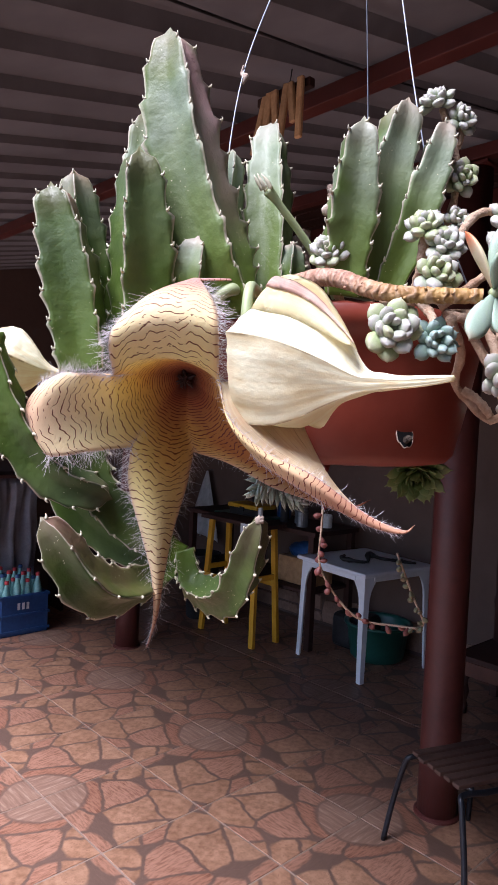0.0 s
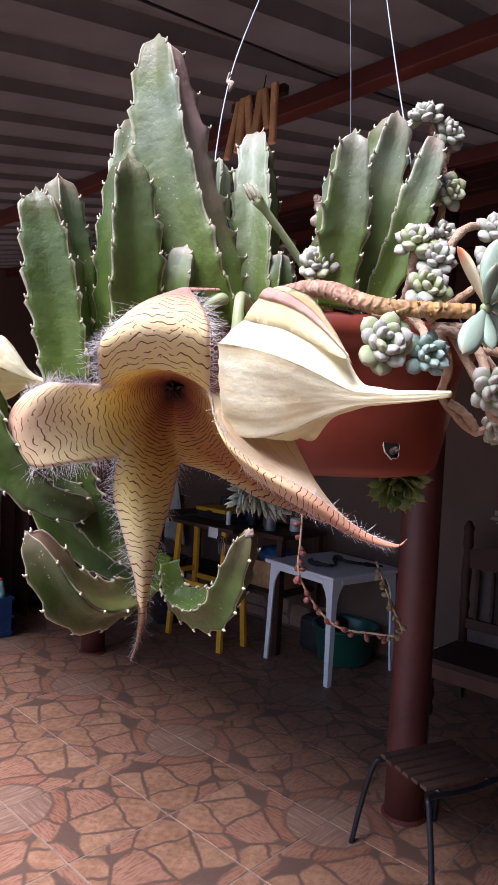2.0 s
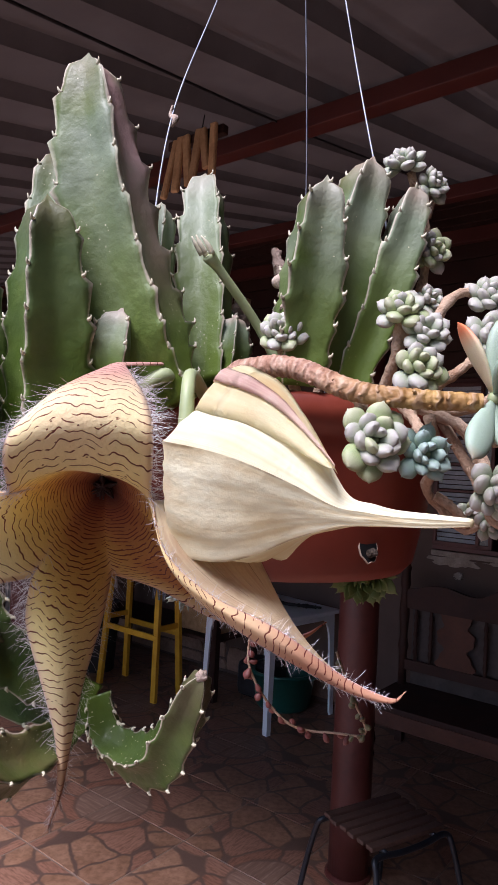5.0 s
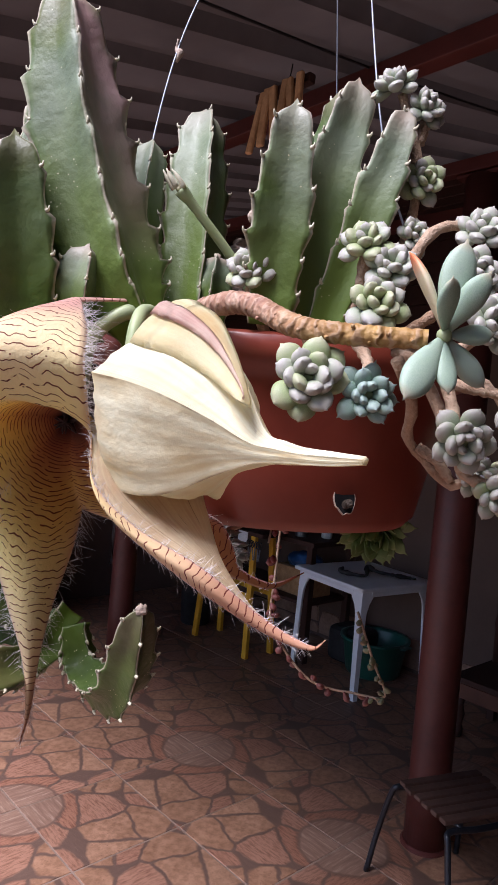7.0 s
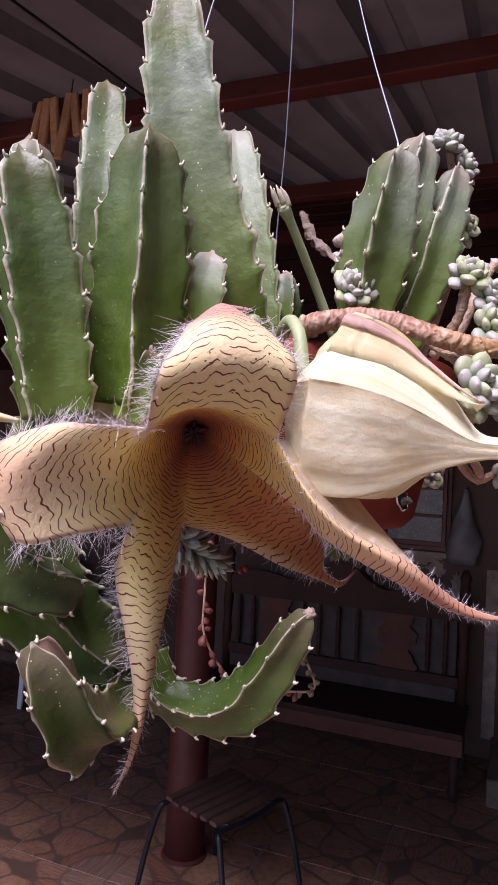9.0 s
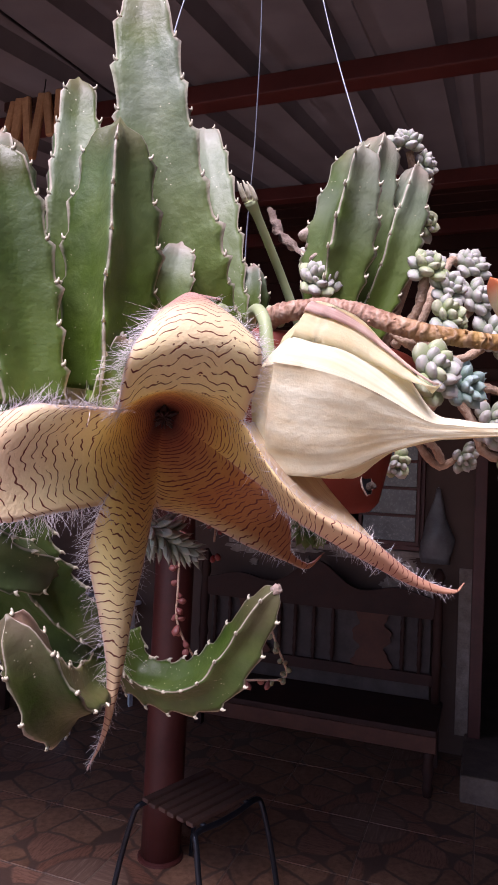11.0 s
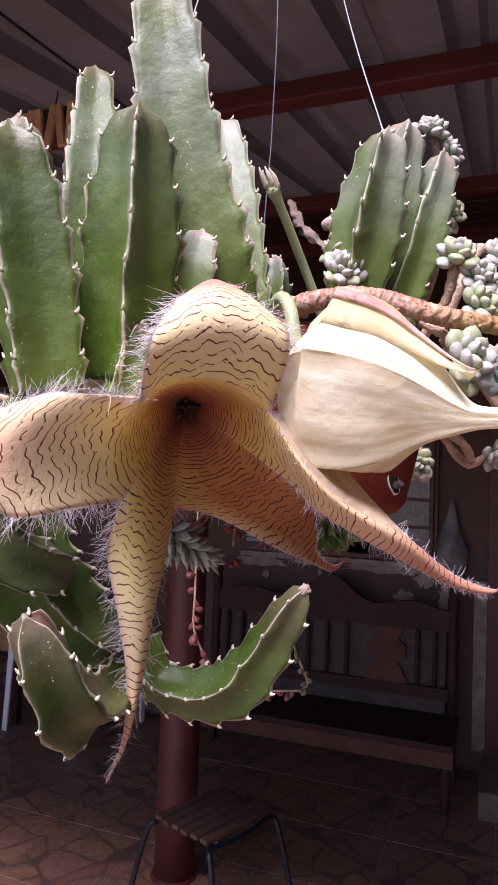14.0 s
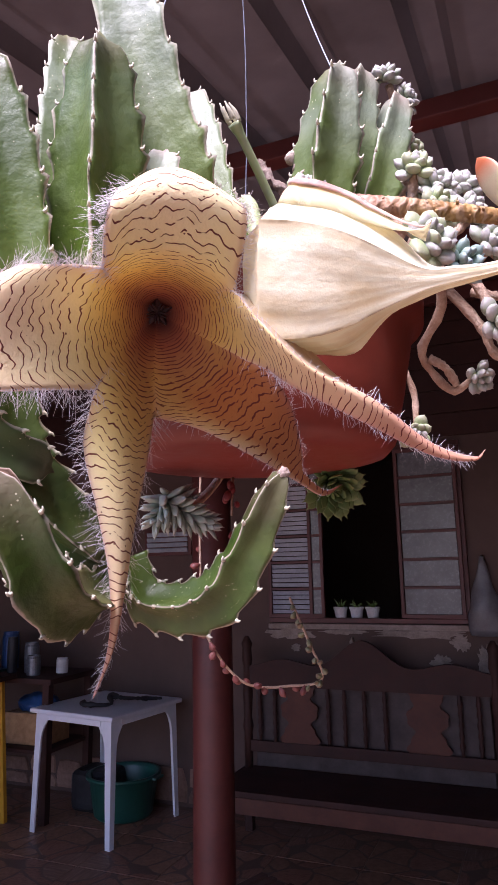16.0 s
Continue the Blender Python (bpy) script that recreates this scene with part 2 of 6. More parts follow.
def tile_material():
    """Glazed floor tile printed with crazy-paving stones, pitted tan and veined rust, in dark joints; a streaked round stone in one corner, which four tiles share."""
    m, nt, b = nodes_of("paving_tile")
    co = coords(nt)
    tone = nt.nodes.new("ShaderNodeObjectInfo").outputs["Random"]
    flat = nt.nodes.new("ShaderNodeVectorMath")
    flat.operation = "MULTIPLY"
    flat.inputs[1].default_value = (1, 1, 0)
    nt.links.new(co, flat.inputs[0])
    wob = node(nt, "ShaderNodeTexNoise", Scale=11.0, Detail=3.0)
    nt.links.new(flat.outputs[0], wob.inputs["Vector"])
    push = nt.nodes.new("ShaderNodeVectorMath")
    push.operation = "MULTIPLY_ADD"
    push.inputs[1].default_value = (0.05, 0.05, 0.0)
    nt.links.new(wob.outputs["Color"], push.inputs[0])
    nt.links.new(flat.outputs[0], push.inputs[2])
    mp = nt.nodes.new("ShaderNodeMapping")
    mp.inputs["Location"].default_value = (3.37, 1.22, 0)
    mp.inputs["Scale"].default_value = (1.0, 1.22, 1.0)
    nt.links.new(push.outputs[0], mp.inputs[0])
    edge = node(nt, "ShaderNodeTexVoronoi", Scale=4.9, Randomness=1.0)
    edge.feature = "DISTANCE_TO_EDGE"
    cell = node(nt, "ShaderNodeTexVoronoi", Scale=4.9, Randomness=1.0)
    for v in (edge, cell):
        v.voronoi_dimensions = "2D"
        nt.links.new(mp.outputs[0], v.inputs["Vector"])
    hue = nt.nodes.new("ShaderNodeSeparateColor")
    nt.links.new(cell.outputs["Color"], hue.inputs[0])
    veiny = ramp(nt, hue.outputs[1], ((0.44, (0, 0, 0)), (0.46, (1, 1, 1))))
    tan = ramp(nt, hue.outputs[0], ((0.0, (0.36, 0.200, 0.130)), (0.5, (0.44, 0.262, 0.176)), (1.0, (0.39, 0.222, 0.145))))
    rust = ramp(nt, hue.outputs[0], ((0.0, (0.32, 0.150, 0.098)), (1.0, (0.38, 0.205, 0.142))))
    lean = nt.nodes.new("ShaderNodeMapping")
    lean.inputs["Scale"].default_value = (1.0, 4.5, 1.0)
    lean.inputs["Rotation"].default_value = (0, 0, 0.6)
    nt.links.new(flat.outputs[0], lean.inputs[0])
    grain = noise_of(nt, lean.outputs[0], 20, 7, 0.7)
    fine = noise_of(nt, flat.outputs[0], 34, 6, 0.65)
    rust = mixed(nt, 0.85, rust, ramp(nt, grain, ((0.34, (0.36, 0.25, 0.20)), (0.55, (1, 0.97, 0.94)))), "MULTIPLY")
    tan = mixed(nt, 0.75, tan, ramp(nt, fine, ((0.34, (0.52, 0.44, 0.38)), (0.60, (1, 0.98, 0.95)))), "MULTIPLY")
    tan = mixed(nt, 0.7, tan, ramp(nt, noise_of(nt, flat.outputs[0], 9, 3), ((0.36, (0.72, 0.66, 0.60)), (0.62, (1.08, 1.04, 1.0)))), "MULTIPLY")
    pits = ramp(nt, noise_of(nt, flat.outputs[0], 60, 2), ((0.66, (0, 0, 0)), (0.70, (0.6, 0.6, 0.6))))
    tan = mixed(nt, pits, tan, (0.20, 0.09, 0.06))
    stone = mixed(nt, veiny, tan, rust)
    joint = ramp(nt, maths(nt, "MINIMUM", edge.outputs["Distance"], maths(nt, "MULTIPLY", maths(nt, "SUBTRACT", 0.76, cell.outputs["Distance"]), 0.6)), ((0.020, (1, 1, 1)), (0.060, (0, 0, 0))))
    # the shared round stone
    corner = nt.nodes.new("ShaderNodeVectorMath")
    corner.operation = "DISTANCE"
    corner.inputs[1].default_value = (0.24, 0.24, 0)
    nt.links.new(push.outputs[0], corner.inputs[0])
    inside = ramp(nt, corner.outputs["Value"], ((0.150, (1, 1, 1)), (0.158, (0, 0, 0))))
    ring = ramp(nt, corner.outputs["Value"], ((0.143, (0, 0, 0)), (0.150, (0.8, 0.8, 0.8)), (0.158, (0.8, 0.8, 0.8)), (0.168, (0, 0, 0))))
    streak = nt.nodes.new("ShaderNodeMapping")
    streak.inputs["Rotation"].default_value = (0, 0, -0.75)
    streak.inputs["Scale"].default_value = (1.0, 7.0, 1.0)
    nt.links.new(flat.outputs[0], streak.inputs[0])
    round_stone = ramp(nt, noise_of(nt, streak.outputs[0], 9, 4, 0.6), ((0.36, (0.22, 0.125, 0.090)), (0.54, (0.29, 0.172, 0.122)), (0.66, (0.38, 0.255, 0.19))))
    stone = mixed(nt, inside, stone, round_stone)
    joint = maths(nt, "MAXIMUM", maths(nt, "MULTIPLY", joint, maths(nt, "SUBTRACT", 1.0, inside)), ring)
    col = mixed(nt, joint, stone, mixed(nt, grain, (0.100, 0.058, 0.043), (0.185, 0.112, 0.085)))
    hsv = nt.nodes.new("ShaderNodeHueSaturation")
    nt.links.new(maths(nt, "MULTIPLY_ADD", tone, 0.14, 0.80), hsv.inputs["Value"])
    nt.links.new(col, hsv.inputs["Color"])
    nt.links.new(hsv.outputs[0], b.inputs["Base Color"])
    nt.links.new(maths(nt, "MULTIPLY_ADD", noise_of(nt, co, 5, 3), 0.25, 0.30), b.inputs["Roughness"])
    bumped(nt, b, maths(nt, "SUBTRACT", maths(nt, "MULTIPLY", grain, veiny), joint), 0.3, 0.002)
    return m


def ringed_bark():
    """Glossy brown bark with pale ring scars, turning orange-yellow towards the growing end (+x)."""
    m, nt, b = nodes_of("ringed_bark")
    co = coords(nt)
    wave = node(nt, "ShaderNodeTexWave", Scale=44.0, Distortion=9.0, Detail=3.0)
    wave.inputs["Detail Scale"].default_value = 1.5
    nt.links.new(co, wave.inputs["Vector"])
    sep = nt.nodes.new("ShaderNodeSeparateXYZ")
    nt.links.new(co, sep.inputs[0])
    blot = noise_of(nt, co, 120, 5)
    brown = ramp(nt, blot, ((0.3, (0.22, 0.10, 0.065)), (0.52, (0.40, 0.225, 0.15)), (0.72, (0.60, 0.43, 0.33))))
    amber = ramp(nt, blot, ((0.3, (0.24, 0.11, 0.03)), (0.7, (0.46, 0.28, 0.09))))
    col = mixed(nt, ramp(nt, maths(nt, "MULTIPLY_ADD", sep.outputs[0], 8.0, 0.2), ((0.55, (0, 0, 0)), (0.95, (1, 1, 1)))), brown, amber)
    scar = ramp(nt, wave.outputs["Fac"], ((0.72, (0, 0, 0)), (0.92, (1, 1, 1))))
    col = mixed(nt, maths(nt, "MULTIPLY", scar, 0.30), col, (0.52, 0.38, 0.28))
    nt.links.new(col, b.inputs["Base Color"])
    b.inputs["Roughness"].default_value = 0.62
    bumped(nt, b, maths(nt, "MULTIPLY_ADD", wave.outputs["Fac"], 0.8, blot), 0.8, 0.0020)
    return m


STEM = stem_material("stapelia_skin")
OLDSTEM = stem_material("old_stapelia_skin", 1.0)
PETAL = petal_material()
BUD = paper_material("bud_skin", (0.88, 0.84, 0.62), (0.79, 0.64, 0.37), 0.30)
LINING = paper_material("lobe_lining_skin", (0.84, 0.68, 0.58), (0.66, 0.42, 0.36), 0.2)
WING = paper_material("petal_back", (0.82, 0.70, 0.48), (0.70, 0.52, 0.33))
MAROON = plain("corona_skin", (0.012, 0.003, 0.004), (0.04, 0.006, 0.008), 200, 0.45, bump=0.2)
HAIR = plain("petal_hair", (0.62, 0.56, 0.58), (0.8, 0.76, 0.74), 60, 0.5, bump=0)
TOOTH = plain("stem_tooth", (0.42, 0.38, 0.26), (0.70, 0.66, 0.52), 200, 0.6, bump=0)
DRY = plain("dry_husk", (0.30, 0.21, 0.16), (0.62, 0.50, 0.42), 90, 0.85, bump=0.6)
GHOST = leaf_material("ghost_leaf", (0.20, 0.26, 0.16), (0.33, 0.37, 0.26), (0.41, 0.43, 0.35), (0.43, 0.40, 0.37), 0.62)
BLUE = leaf_material("blue_leaf", (0.12, 0.21, 0.16), (0.22, 0.33, 0.26), (0.33, 0.42, 0.38), (0.30, 0.38, 0.36))
GREYLEAF = leaf_material("grey_leaf", (0.16, 0.24, 0.18), (0.30, 0.38, 0.30), (0.42, 0.48, 0.42), (0.40, 0.44, 0.36))
LIME = leaf_material("lime_leaf", (0.17, 0.25, 0.09), (0.30, 0.37, 0.16), (0.43, 0.46, 0.29), (0.45, 0.44, 0.31))
DARKLEAF = leaf_material("green_leaf", (0.04, 0.09, 0.02), (0.10, 0.19, 0.05), (0.20, 0.28, 0.10), (0.16, 0.20, 0.06))
BIGLEAF = leaf_material("broad_leaf", (0.17, 0.29, 0.19), (0.30, 0.41, 0.30), (0.43, 0.51, 0.43), (0.42, 0.36, 0.26), 0.86)
REDTIP = leaf_material("blushed_leaf", (0.55, 0.50, 0.30), (0.72, 0.66, 0.42), (0.70, 0.60, 0.42), (0.70, 0.12, 0.02), 0.6)
BEAD = leaf_material("bead_leaf", (0.13, 0.03, 0.025), (0.22, 0.055, 0.045), (0.20, 0.07, 0.06), (0.18, 0.045, 0.035))
BEADG = leaf_material("bead_leaf_green", (0.10, 0.10, 0.05), (0.20, 0.19, 0.09), (0.26, 0.25, 0.14), (0.2, 0.1, 0.05))
REDBUD = plain("red_flower_bud", (0.14, 0.016, 0.014), (0.22, 0.032, 0.028), 120, 0.5, bump=0.2)
BARK = plain("succulent_bark", (0.34, 0.19, 0.11), (0.62, 0.46, 0.33), 60, 0.6, bump=0.8, depth=0.003)
RINGBARK = ringed_bark()
CLAY = plain("terracotta_plastic", (0.205, 0.036, 0.021), (0.265, 0.052, 0.030), 14, 0.38, bump=0.12, depth=0.001, spots=((0.40, 0.16, 0.10), 0.70))
SOIL = plain("potting_soil", (0.03, 0.02, 0.015), (0.12, 0.09, 0.07), 60, 0.95, bump=1.0, depth=0.006)
GRAVEL = plain("pebble", (0.18, 0.17, 0.16), (0.48, 0.46, 0.43), 40, 0.8, bump=0.4, vary=0.6)
WIRE = plain("steel_wire", (0.20, 0.22, 0.26), (0.34, 0.36, 0.42), 80, 0.5, 0.5, 0)
WALL = plain("old_wall_paint", (0.088, 0.055, 0.045), (0.124, 0.080, 0.066), 2.2, 0.85, bump=0.4, depth=0.004, spots=((0.10, 0.08, 0.075), 0.66))
PLASTER = plain("bare_plaster", (0.22, 0.175, 0.15), (0.40, 0.33, 0.285), 16, 0.9, bump=0.8, depth=0.006)
TILE = tile_material()
GROUT = plain("grout", (0.19, 0.130, 0.100), (0.29, 0.205, 0.160), 12, 0.9, bump=0.5)
EARTH = plain("yard_earth", (0.15, 0.12, 0.10), (0.25, 0.21, 0.18), 3, 0.95, bump=0.5)
ROOF = plain("roof_sheet", (0.095, 0.074, 0.067), (0.148, 0.12, 0.11), 3.0, 0.65, 0.0, 0.15, spots=((0.15, 0.12, 0.11), 0.66))
REDMETAL = plain("oxide_red_paint", (0.066, 0.015, 0.012), (0.112, 0.027, 0.022), 6, 0.5, bump=0.2, spots=((0.26, 0.15, 0.13), 0.74))
WORNWOOD = plain("worn_slat_wood", (0.055, 0.027, 0.020), (0.115, 0.060, 0.044), 9, 0.7, bump=0.5)
DARKWOOD = plain("dark_wood", (0.027, 0.008, 0.0055), (0.055, 0.018, 0.012), 5, 0.72, bump=0.4)
REDWOOD = plain("red_brown_wood", (0.075, 0.026, 0.016), (0.130, 0.046, 0.027), 6, 0.7, bump=0.4)
PALEWOOD = plain("split_wood", (0.36, 0.20, 0.09), (0.58, 0.36, 0.18), 25, 0.75, bump=0.7, vary=0.5)
WHITEPLASTIC = plain("white_plastic", (0.70, 0.75, 0.82), (0.80, 0.84, 0.90), 5, 0.38, bump=0.05)
GREENPLASTIC = plain("green_plastic", (0.010, 0.075, 0.06), (0.02, 0.11, 0.085), 6, 0.35, bump=0.05)
BLUEPLASTIC = plain("blue_plastic", (0.012, 0.05, 0.16), (0.025, 0.09, 0.25), 6, 0.4, bump=0.05)
BLACKMETAL = plain("black_tube", (0.010, 0.012, 0.018), (0.022, 0.026, 0.036), 20, 0.35, 0.3, 0.1)
BLACK = plain("black_rubber", (0.012, 0.012, 0.014), (0.03, 0.03, 0.035), 20, 0.6, bump=0.2)
YELLOW = plain("yellow_paint", (0.60, 0.30, 0.015), (0.75, 0.42, 0.03), 8, 0.45, bump=0.15, spots=((0.35, 0.22, 0.08), 0.7))
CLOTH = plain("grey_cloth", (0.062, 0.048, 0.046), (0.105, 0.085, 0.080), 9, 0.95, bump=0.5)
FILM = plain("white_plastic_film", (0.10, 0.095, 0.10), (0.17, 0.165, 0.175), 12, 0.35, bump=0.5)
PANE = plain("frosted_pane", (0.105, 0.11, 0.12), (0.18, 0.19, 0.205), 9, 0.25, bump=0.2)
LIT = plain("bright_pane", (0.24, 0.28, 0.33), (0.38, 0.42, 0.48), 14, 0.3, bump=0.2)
GREYBITS = plain("grey_metal", (0.10, 0.11, 0.13), (0.28, 0.30, 0.33), 15, 0.45, 0.6, 0.2)
WHITEBITS = plain("white_china", (0.5, 0.52, 0.55), (0.7, 0.72, 0.75), 15, 0.3, bump=0.05)
BOTTLE = plain("green_bottle_plastic", (0.12, 0.34, 0.33), (0.30, 0.55, 0.54), 30, 0.2, bump=0.05)
LIGHTCLOTH = plain("pale_grey_cloth", (0.30, 0.30, 0.33), (0.46, 0.46, 0.50), 9, 0.95, bump=0.5)
CONCRETE = plain("concrete", (0.13, 0.095, 0.078), (0.22, 0.168, 0.14), 9, 0.9, bump=0.6, depth=0.005)
WALLSTONE = plain("wall_stone", (0.17, 0.095, 0.068), (0.34, 0.215, 0.165), 7, 0.8, bump=0.6, depth=0.004, vary=0.45)
REDCAP = plain("red_plastic", (0.35, 0.02, 0.03), (0.5, 0.05, 0.06), 20, 0.4, bump=0.05)


# ---- mesh helpers ----
def mesh_of(bm, name, material, smooth=True):
    me = bpy.data.meshes.new(name)
    bm.normal_update()
    bm.to_mesh(me)
    bm.free()
    me.materials.append(material)
    me.polygons.foreach_set("use_smooth", [smooth] * len(me.polygons))
    return me


def part(name, bm, material, parent=None, label="", smooth=False):
    ob = new(name, mesh_of(bm, name, material, smooth))
    ob.parent = parent
    return tagged(ob, label)


def empty(name, label, category, at=(0, 0, 0), group="", kind=""):
    ob = new(name)
    ob.location = at
    ob.empty_display_size = 0.05
    return tagged(ob, label, category, group, kind)


def box(size, at=(0, 0, 0), bevel=0.0, bm=None, turn=None, segs=2):
    bm = bm or bmesh.new()
    tmp = bmesh.new()
    bmesh.ops.create_cube(tmp, size=1)
    bmesh.ops.scale(tmp, vec=size, verts=tmp.verts)
    if bevel:
        bmesh.ops.bevel(tmp, geom=tmp.edges[:], offset=bevel, segments=segs, affect="EDGES", profile=0.6)
    tmp.transform(Matrix.Translation(at) @ (turn or Matrix.Identity(4)))
    me = bpy.data.meshes.new("tmp")
    tmp.to_mesh(me)
    tmp.free()
    bm.from_mesh(me)
    bpy.data.meshes.remove(me)
    return bm


def smooth_line(pts, n):
    """n + 1 points along a smooth curve through pts."""
    p = [Vector(q) for q in pts]
    p = [2 * p[0] - p[1]] + p + [2 * p[-1] - p[-2]]
    out, m = [], len(pts) - 1
    for i in range(n + 1):
        u = i / n * m
        k = min(int(u), m - 1)
        t = u - k
        a, b, c, d = p[k:k + 4]
        out.append(0.5 * (2 * b + (c - a) * t + (2 * a - 5 * b + 4 * c - d) * t * t + (3 * b - a - 3 * c + d) * t ** 3))
    return out


def spread(vals, n):
    m = len(vals) - 1
    out = []
    for i in range(n + 1):
        u = i / n * m
        k = min(int(u), m - 1)
        t = u - k
        t = t * t * (3 - 2 * t)
        out.append(vals[k] * (1 - t) + vals[k + 1] * t)
    return out


def frames_along(line, up=Vector((0, 0, 1))):
    """For each point of a line a tangent and two steady side vectors."""
    res, side = [], None
    for i, q in enumerate(line):
        t = (line[min(i + 1, len(line) - 1)] - line[max(i - 1, 0)]).normalized()
        if side is None:
            side = t.cross(up)
            if side.length < 1e-3:
                side = t.cross(Vector((1, 0, 0)))
        side = (side - t * side.dot(t)).normalized()
        res.append((q, t, side, t.cross(side)))
    return res


def tube(pts, radii, steps=16, segs=8, bm=None, wobble=0.0, seed=0, caps=True, rings_=0.0):
    """A round rod of changing thickness along a smooth curve."""
    bm = bm or bmesh.new()
    line, rad = smooth_line(pts, steps), spread(radii, steps)
    rings = []
    for i, ((q, t, a, b), r) in enumerate(zip(frames_along(line), rad)):
        k = 1 + wobble * noise.noise((i * 0.9, seed, 0.3)) * 2 + rings_ * math.sin(i * 2.1)
        rings.append([bm.verts.new(q + (a * math.cos(w) + b * math.sin(w)) * r * k) for w in (2 * math.pi * j / segs for j in range(segs))])
    for r0, r1 in zip(rings, rings[1:]):
        for j in range(segs):
            bm.faces.new((r0[j], r0[(j + 1) % segs], r1[(j + 1) % segs], r1[j]))
    if caps:
        bm.faces.new(rings[0][::-1])
        bm.faces.new(rings[-1])
    return bm


def turned(profile, at=(0, 0, 0), segs=24, bm=None):
    """A body of revolution about an upright axis: rows of (radius, height)."""
    bm = bm or bmesh.new()
    rings = [[bm.verts.new((at[0] + r * math.cos(2 * math.pi * j / segs), at[1] + r * math.sin(2 * math.pi * j / segs), at[2] + z)) for j in range(segs)] for r, z in profile]
    for r0, r1 in zip(rings, rings[1:]):
        for j in range(segs):
            bm.faces.new((r0[j], r0[(j + 1) % segs], r1[(j + 1) % segs], r1[j]))
    bm.faces.new(rings[0][::-1])
    bm.faces.new(rings[-1])
    return bm


# ---- the covered yard: floor, walls, posts, beams, roof ----
TW = 0.48
ground = part("ground", box((60, 60, 0.10), (0, -8, -0.062)), EARTH)
tagged(ground, "bare reddish concrete ground under the paving tiles", "ground", kind="structure")
floor = part("floor", box((6.1, 5.6, 0.004), (-2.35, 1.72, -0.0045)), GROUT)
tagged(floor, "tiled floor printed with tan and rust crazy-paving stones", "floor", kind="structure")

WY = 4.30  # face of the house wall
wall_bm = box((3.485, 0.16, 3.4), (-3.5775, WY + 0.08, 1.7))
box((1.24, 0.16, 1.20), (-1.215, WY + 0.08, 0.60), bm=wall_bm)
box((1.24, 0.16, 1.1), (-1.215, WY + 0.08, 2.85), bm=wall_bm)
box((0.375, 0.16, 3.4), (-0.4075, WY + 0.08, 1.7), bm=wall_bm)
box((0.95, 0.16, 1.2), (0.255, WY + 0.08, 2.8), bm=wall_bm)
box((2.44, 0.16, 3.4), (1.95, WY + 0.08, 1.7), bm=wall_bm)
wall_north = tagged(part("wall_north", wall_bm, WALL), "dim grey-brown plastered house wall with a window and a doorway", "wall", kind="structure")
wall_west = tagged(part("wall_west", box((0.16, 5.6, 3.4), (-5.40, 1.66, 1.7)), WALL), "dim grey-brown side wall of the covered yard", "wall", kind="structure")
wall_east = tagged(part("wall_east", box((0.16, 7.9, 3.4), (1.05, 0.51, 1.7)), WALL), "dim plastered end wall of the covered yard", "wall", kind="structure")
room_bm = box((6.0, 0.1, 3.2), (-0.4, 7.4, 1.6))
box((0.1, 3.0, 3.2), (-2.6, 5.95, 1.6), bm=room_bm)
box((0.1, 3.0, 3.2), (1.6, 5.95, 1.6), bm=room_bm)
box((6.0, 3.0, 0.1), (-0.4, 5.95, 2.75), bm=room_bm)
tagged(part("wall_inner", room_bm, WALL), "unlit room behind the window and the doorway", "wall", kind="structure")


def roof_height(y):
    return 2.27 + 0.225 * y


def roof_sheets():
    bm = bmesh.new()
    y0, y1, x0, x1, pitch = 0.31, 4.46, -5.5, 2.7, 0.21
    xs, n = [], int((x1 - x0) / pitch)
    for i in range(n):
        for dx, up in ((0.0, 0.0), (0.125, 0.0), (0.145, 0.035), (0.19, 0.035)):
            xs.append((x0 + i * pitch + dx, up))
    rows = [[bm.verts.new((x, y, roof_height(y) + up)) for x, up in xs] for y in (y0, y1)]
    for i in range(len(xs) - 1):
        bm.faces.new((rows[0][i], rows[0][i + 1], rows[1][i + 1], rows[1][i]))
    bmesh.ops.solidify(bm, geom=bm.faces[:], thickness=0.004)
    return bm


tagged(part("ceiling", roof_sheets(), ROOF), "ribbed grey metal roof sheets over the yard", "roof", kind="structure")
for y, drop, h in ((1.40, 0.038, 0.046), (2.57, 0.045, 0.055), (3.75, 0.06, 0.08)):
    b = part("roof_beam", box((8.0, 0.05, h), (-1.4, y, roof_height(y) - drop), 0.004), REDMETAL)
    tagged(b, "oxide-red painted steel beam under the roof sheets", "beam", "roof beams")
# dark boards added to stand in for the black shade under the inner roof
lining = bmesh.new()
for k in range(13):
    y = 2.66 + k * 0.135
    box((8.0, 0.131, 0.012), (-1.4, y, roof_height(y) - 0.012 - 0.004 * (k % 2)), 0.002, bm=lining, turn=Matrix.Rotation(math.atan(0.225), 4, "X"), segs=1)
tagged(part("ceiling_lining", lining, DARKWOOD), "dark boards added for the shade under the inner part of the roof", "ceiling", kind="structure")
# dark strips added where shade blackens the upper house wall
for k in range(6):
    tagged(part("trim", box((6.2, 0.018, 0.145), (-2.35, WY - 0.010, 2.42 + k * 0.150), 0.003, segs=1), DARKWOOD), "dark board added for the shade along the top of the house wall", "trim", kind="structure")
cable = part("roof_cable", tube([(-1.0, 0.33, 2.338), (-1.055, 1.0, 2.480), (-1.10, 1.46, 2.585), (-1.13, 2.05, 2.718), (-1.16, 2.55, 2.835)], [0.003, 0.003], 30, 6), BLACK, smooth=True)
tagged(cable, "thin black cable strung under the roof sheets", "cable")


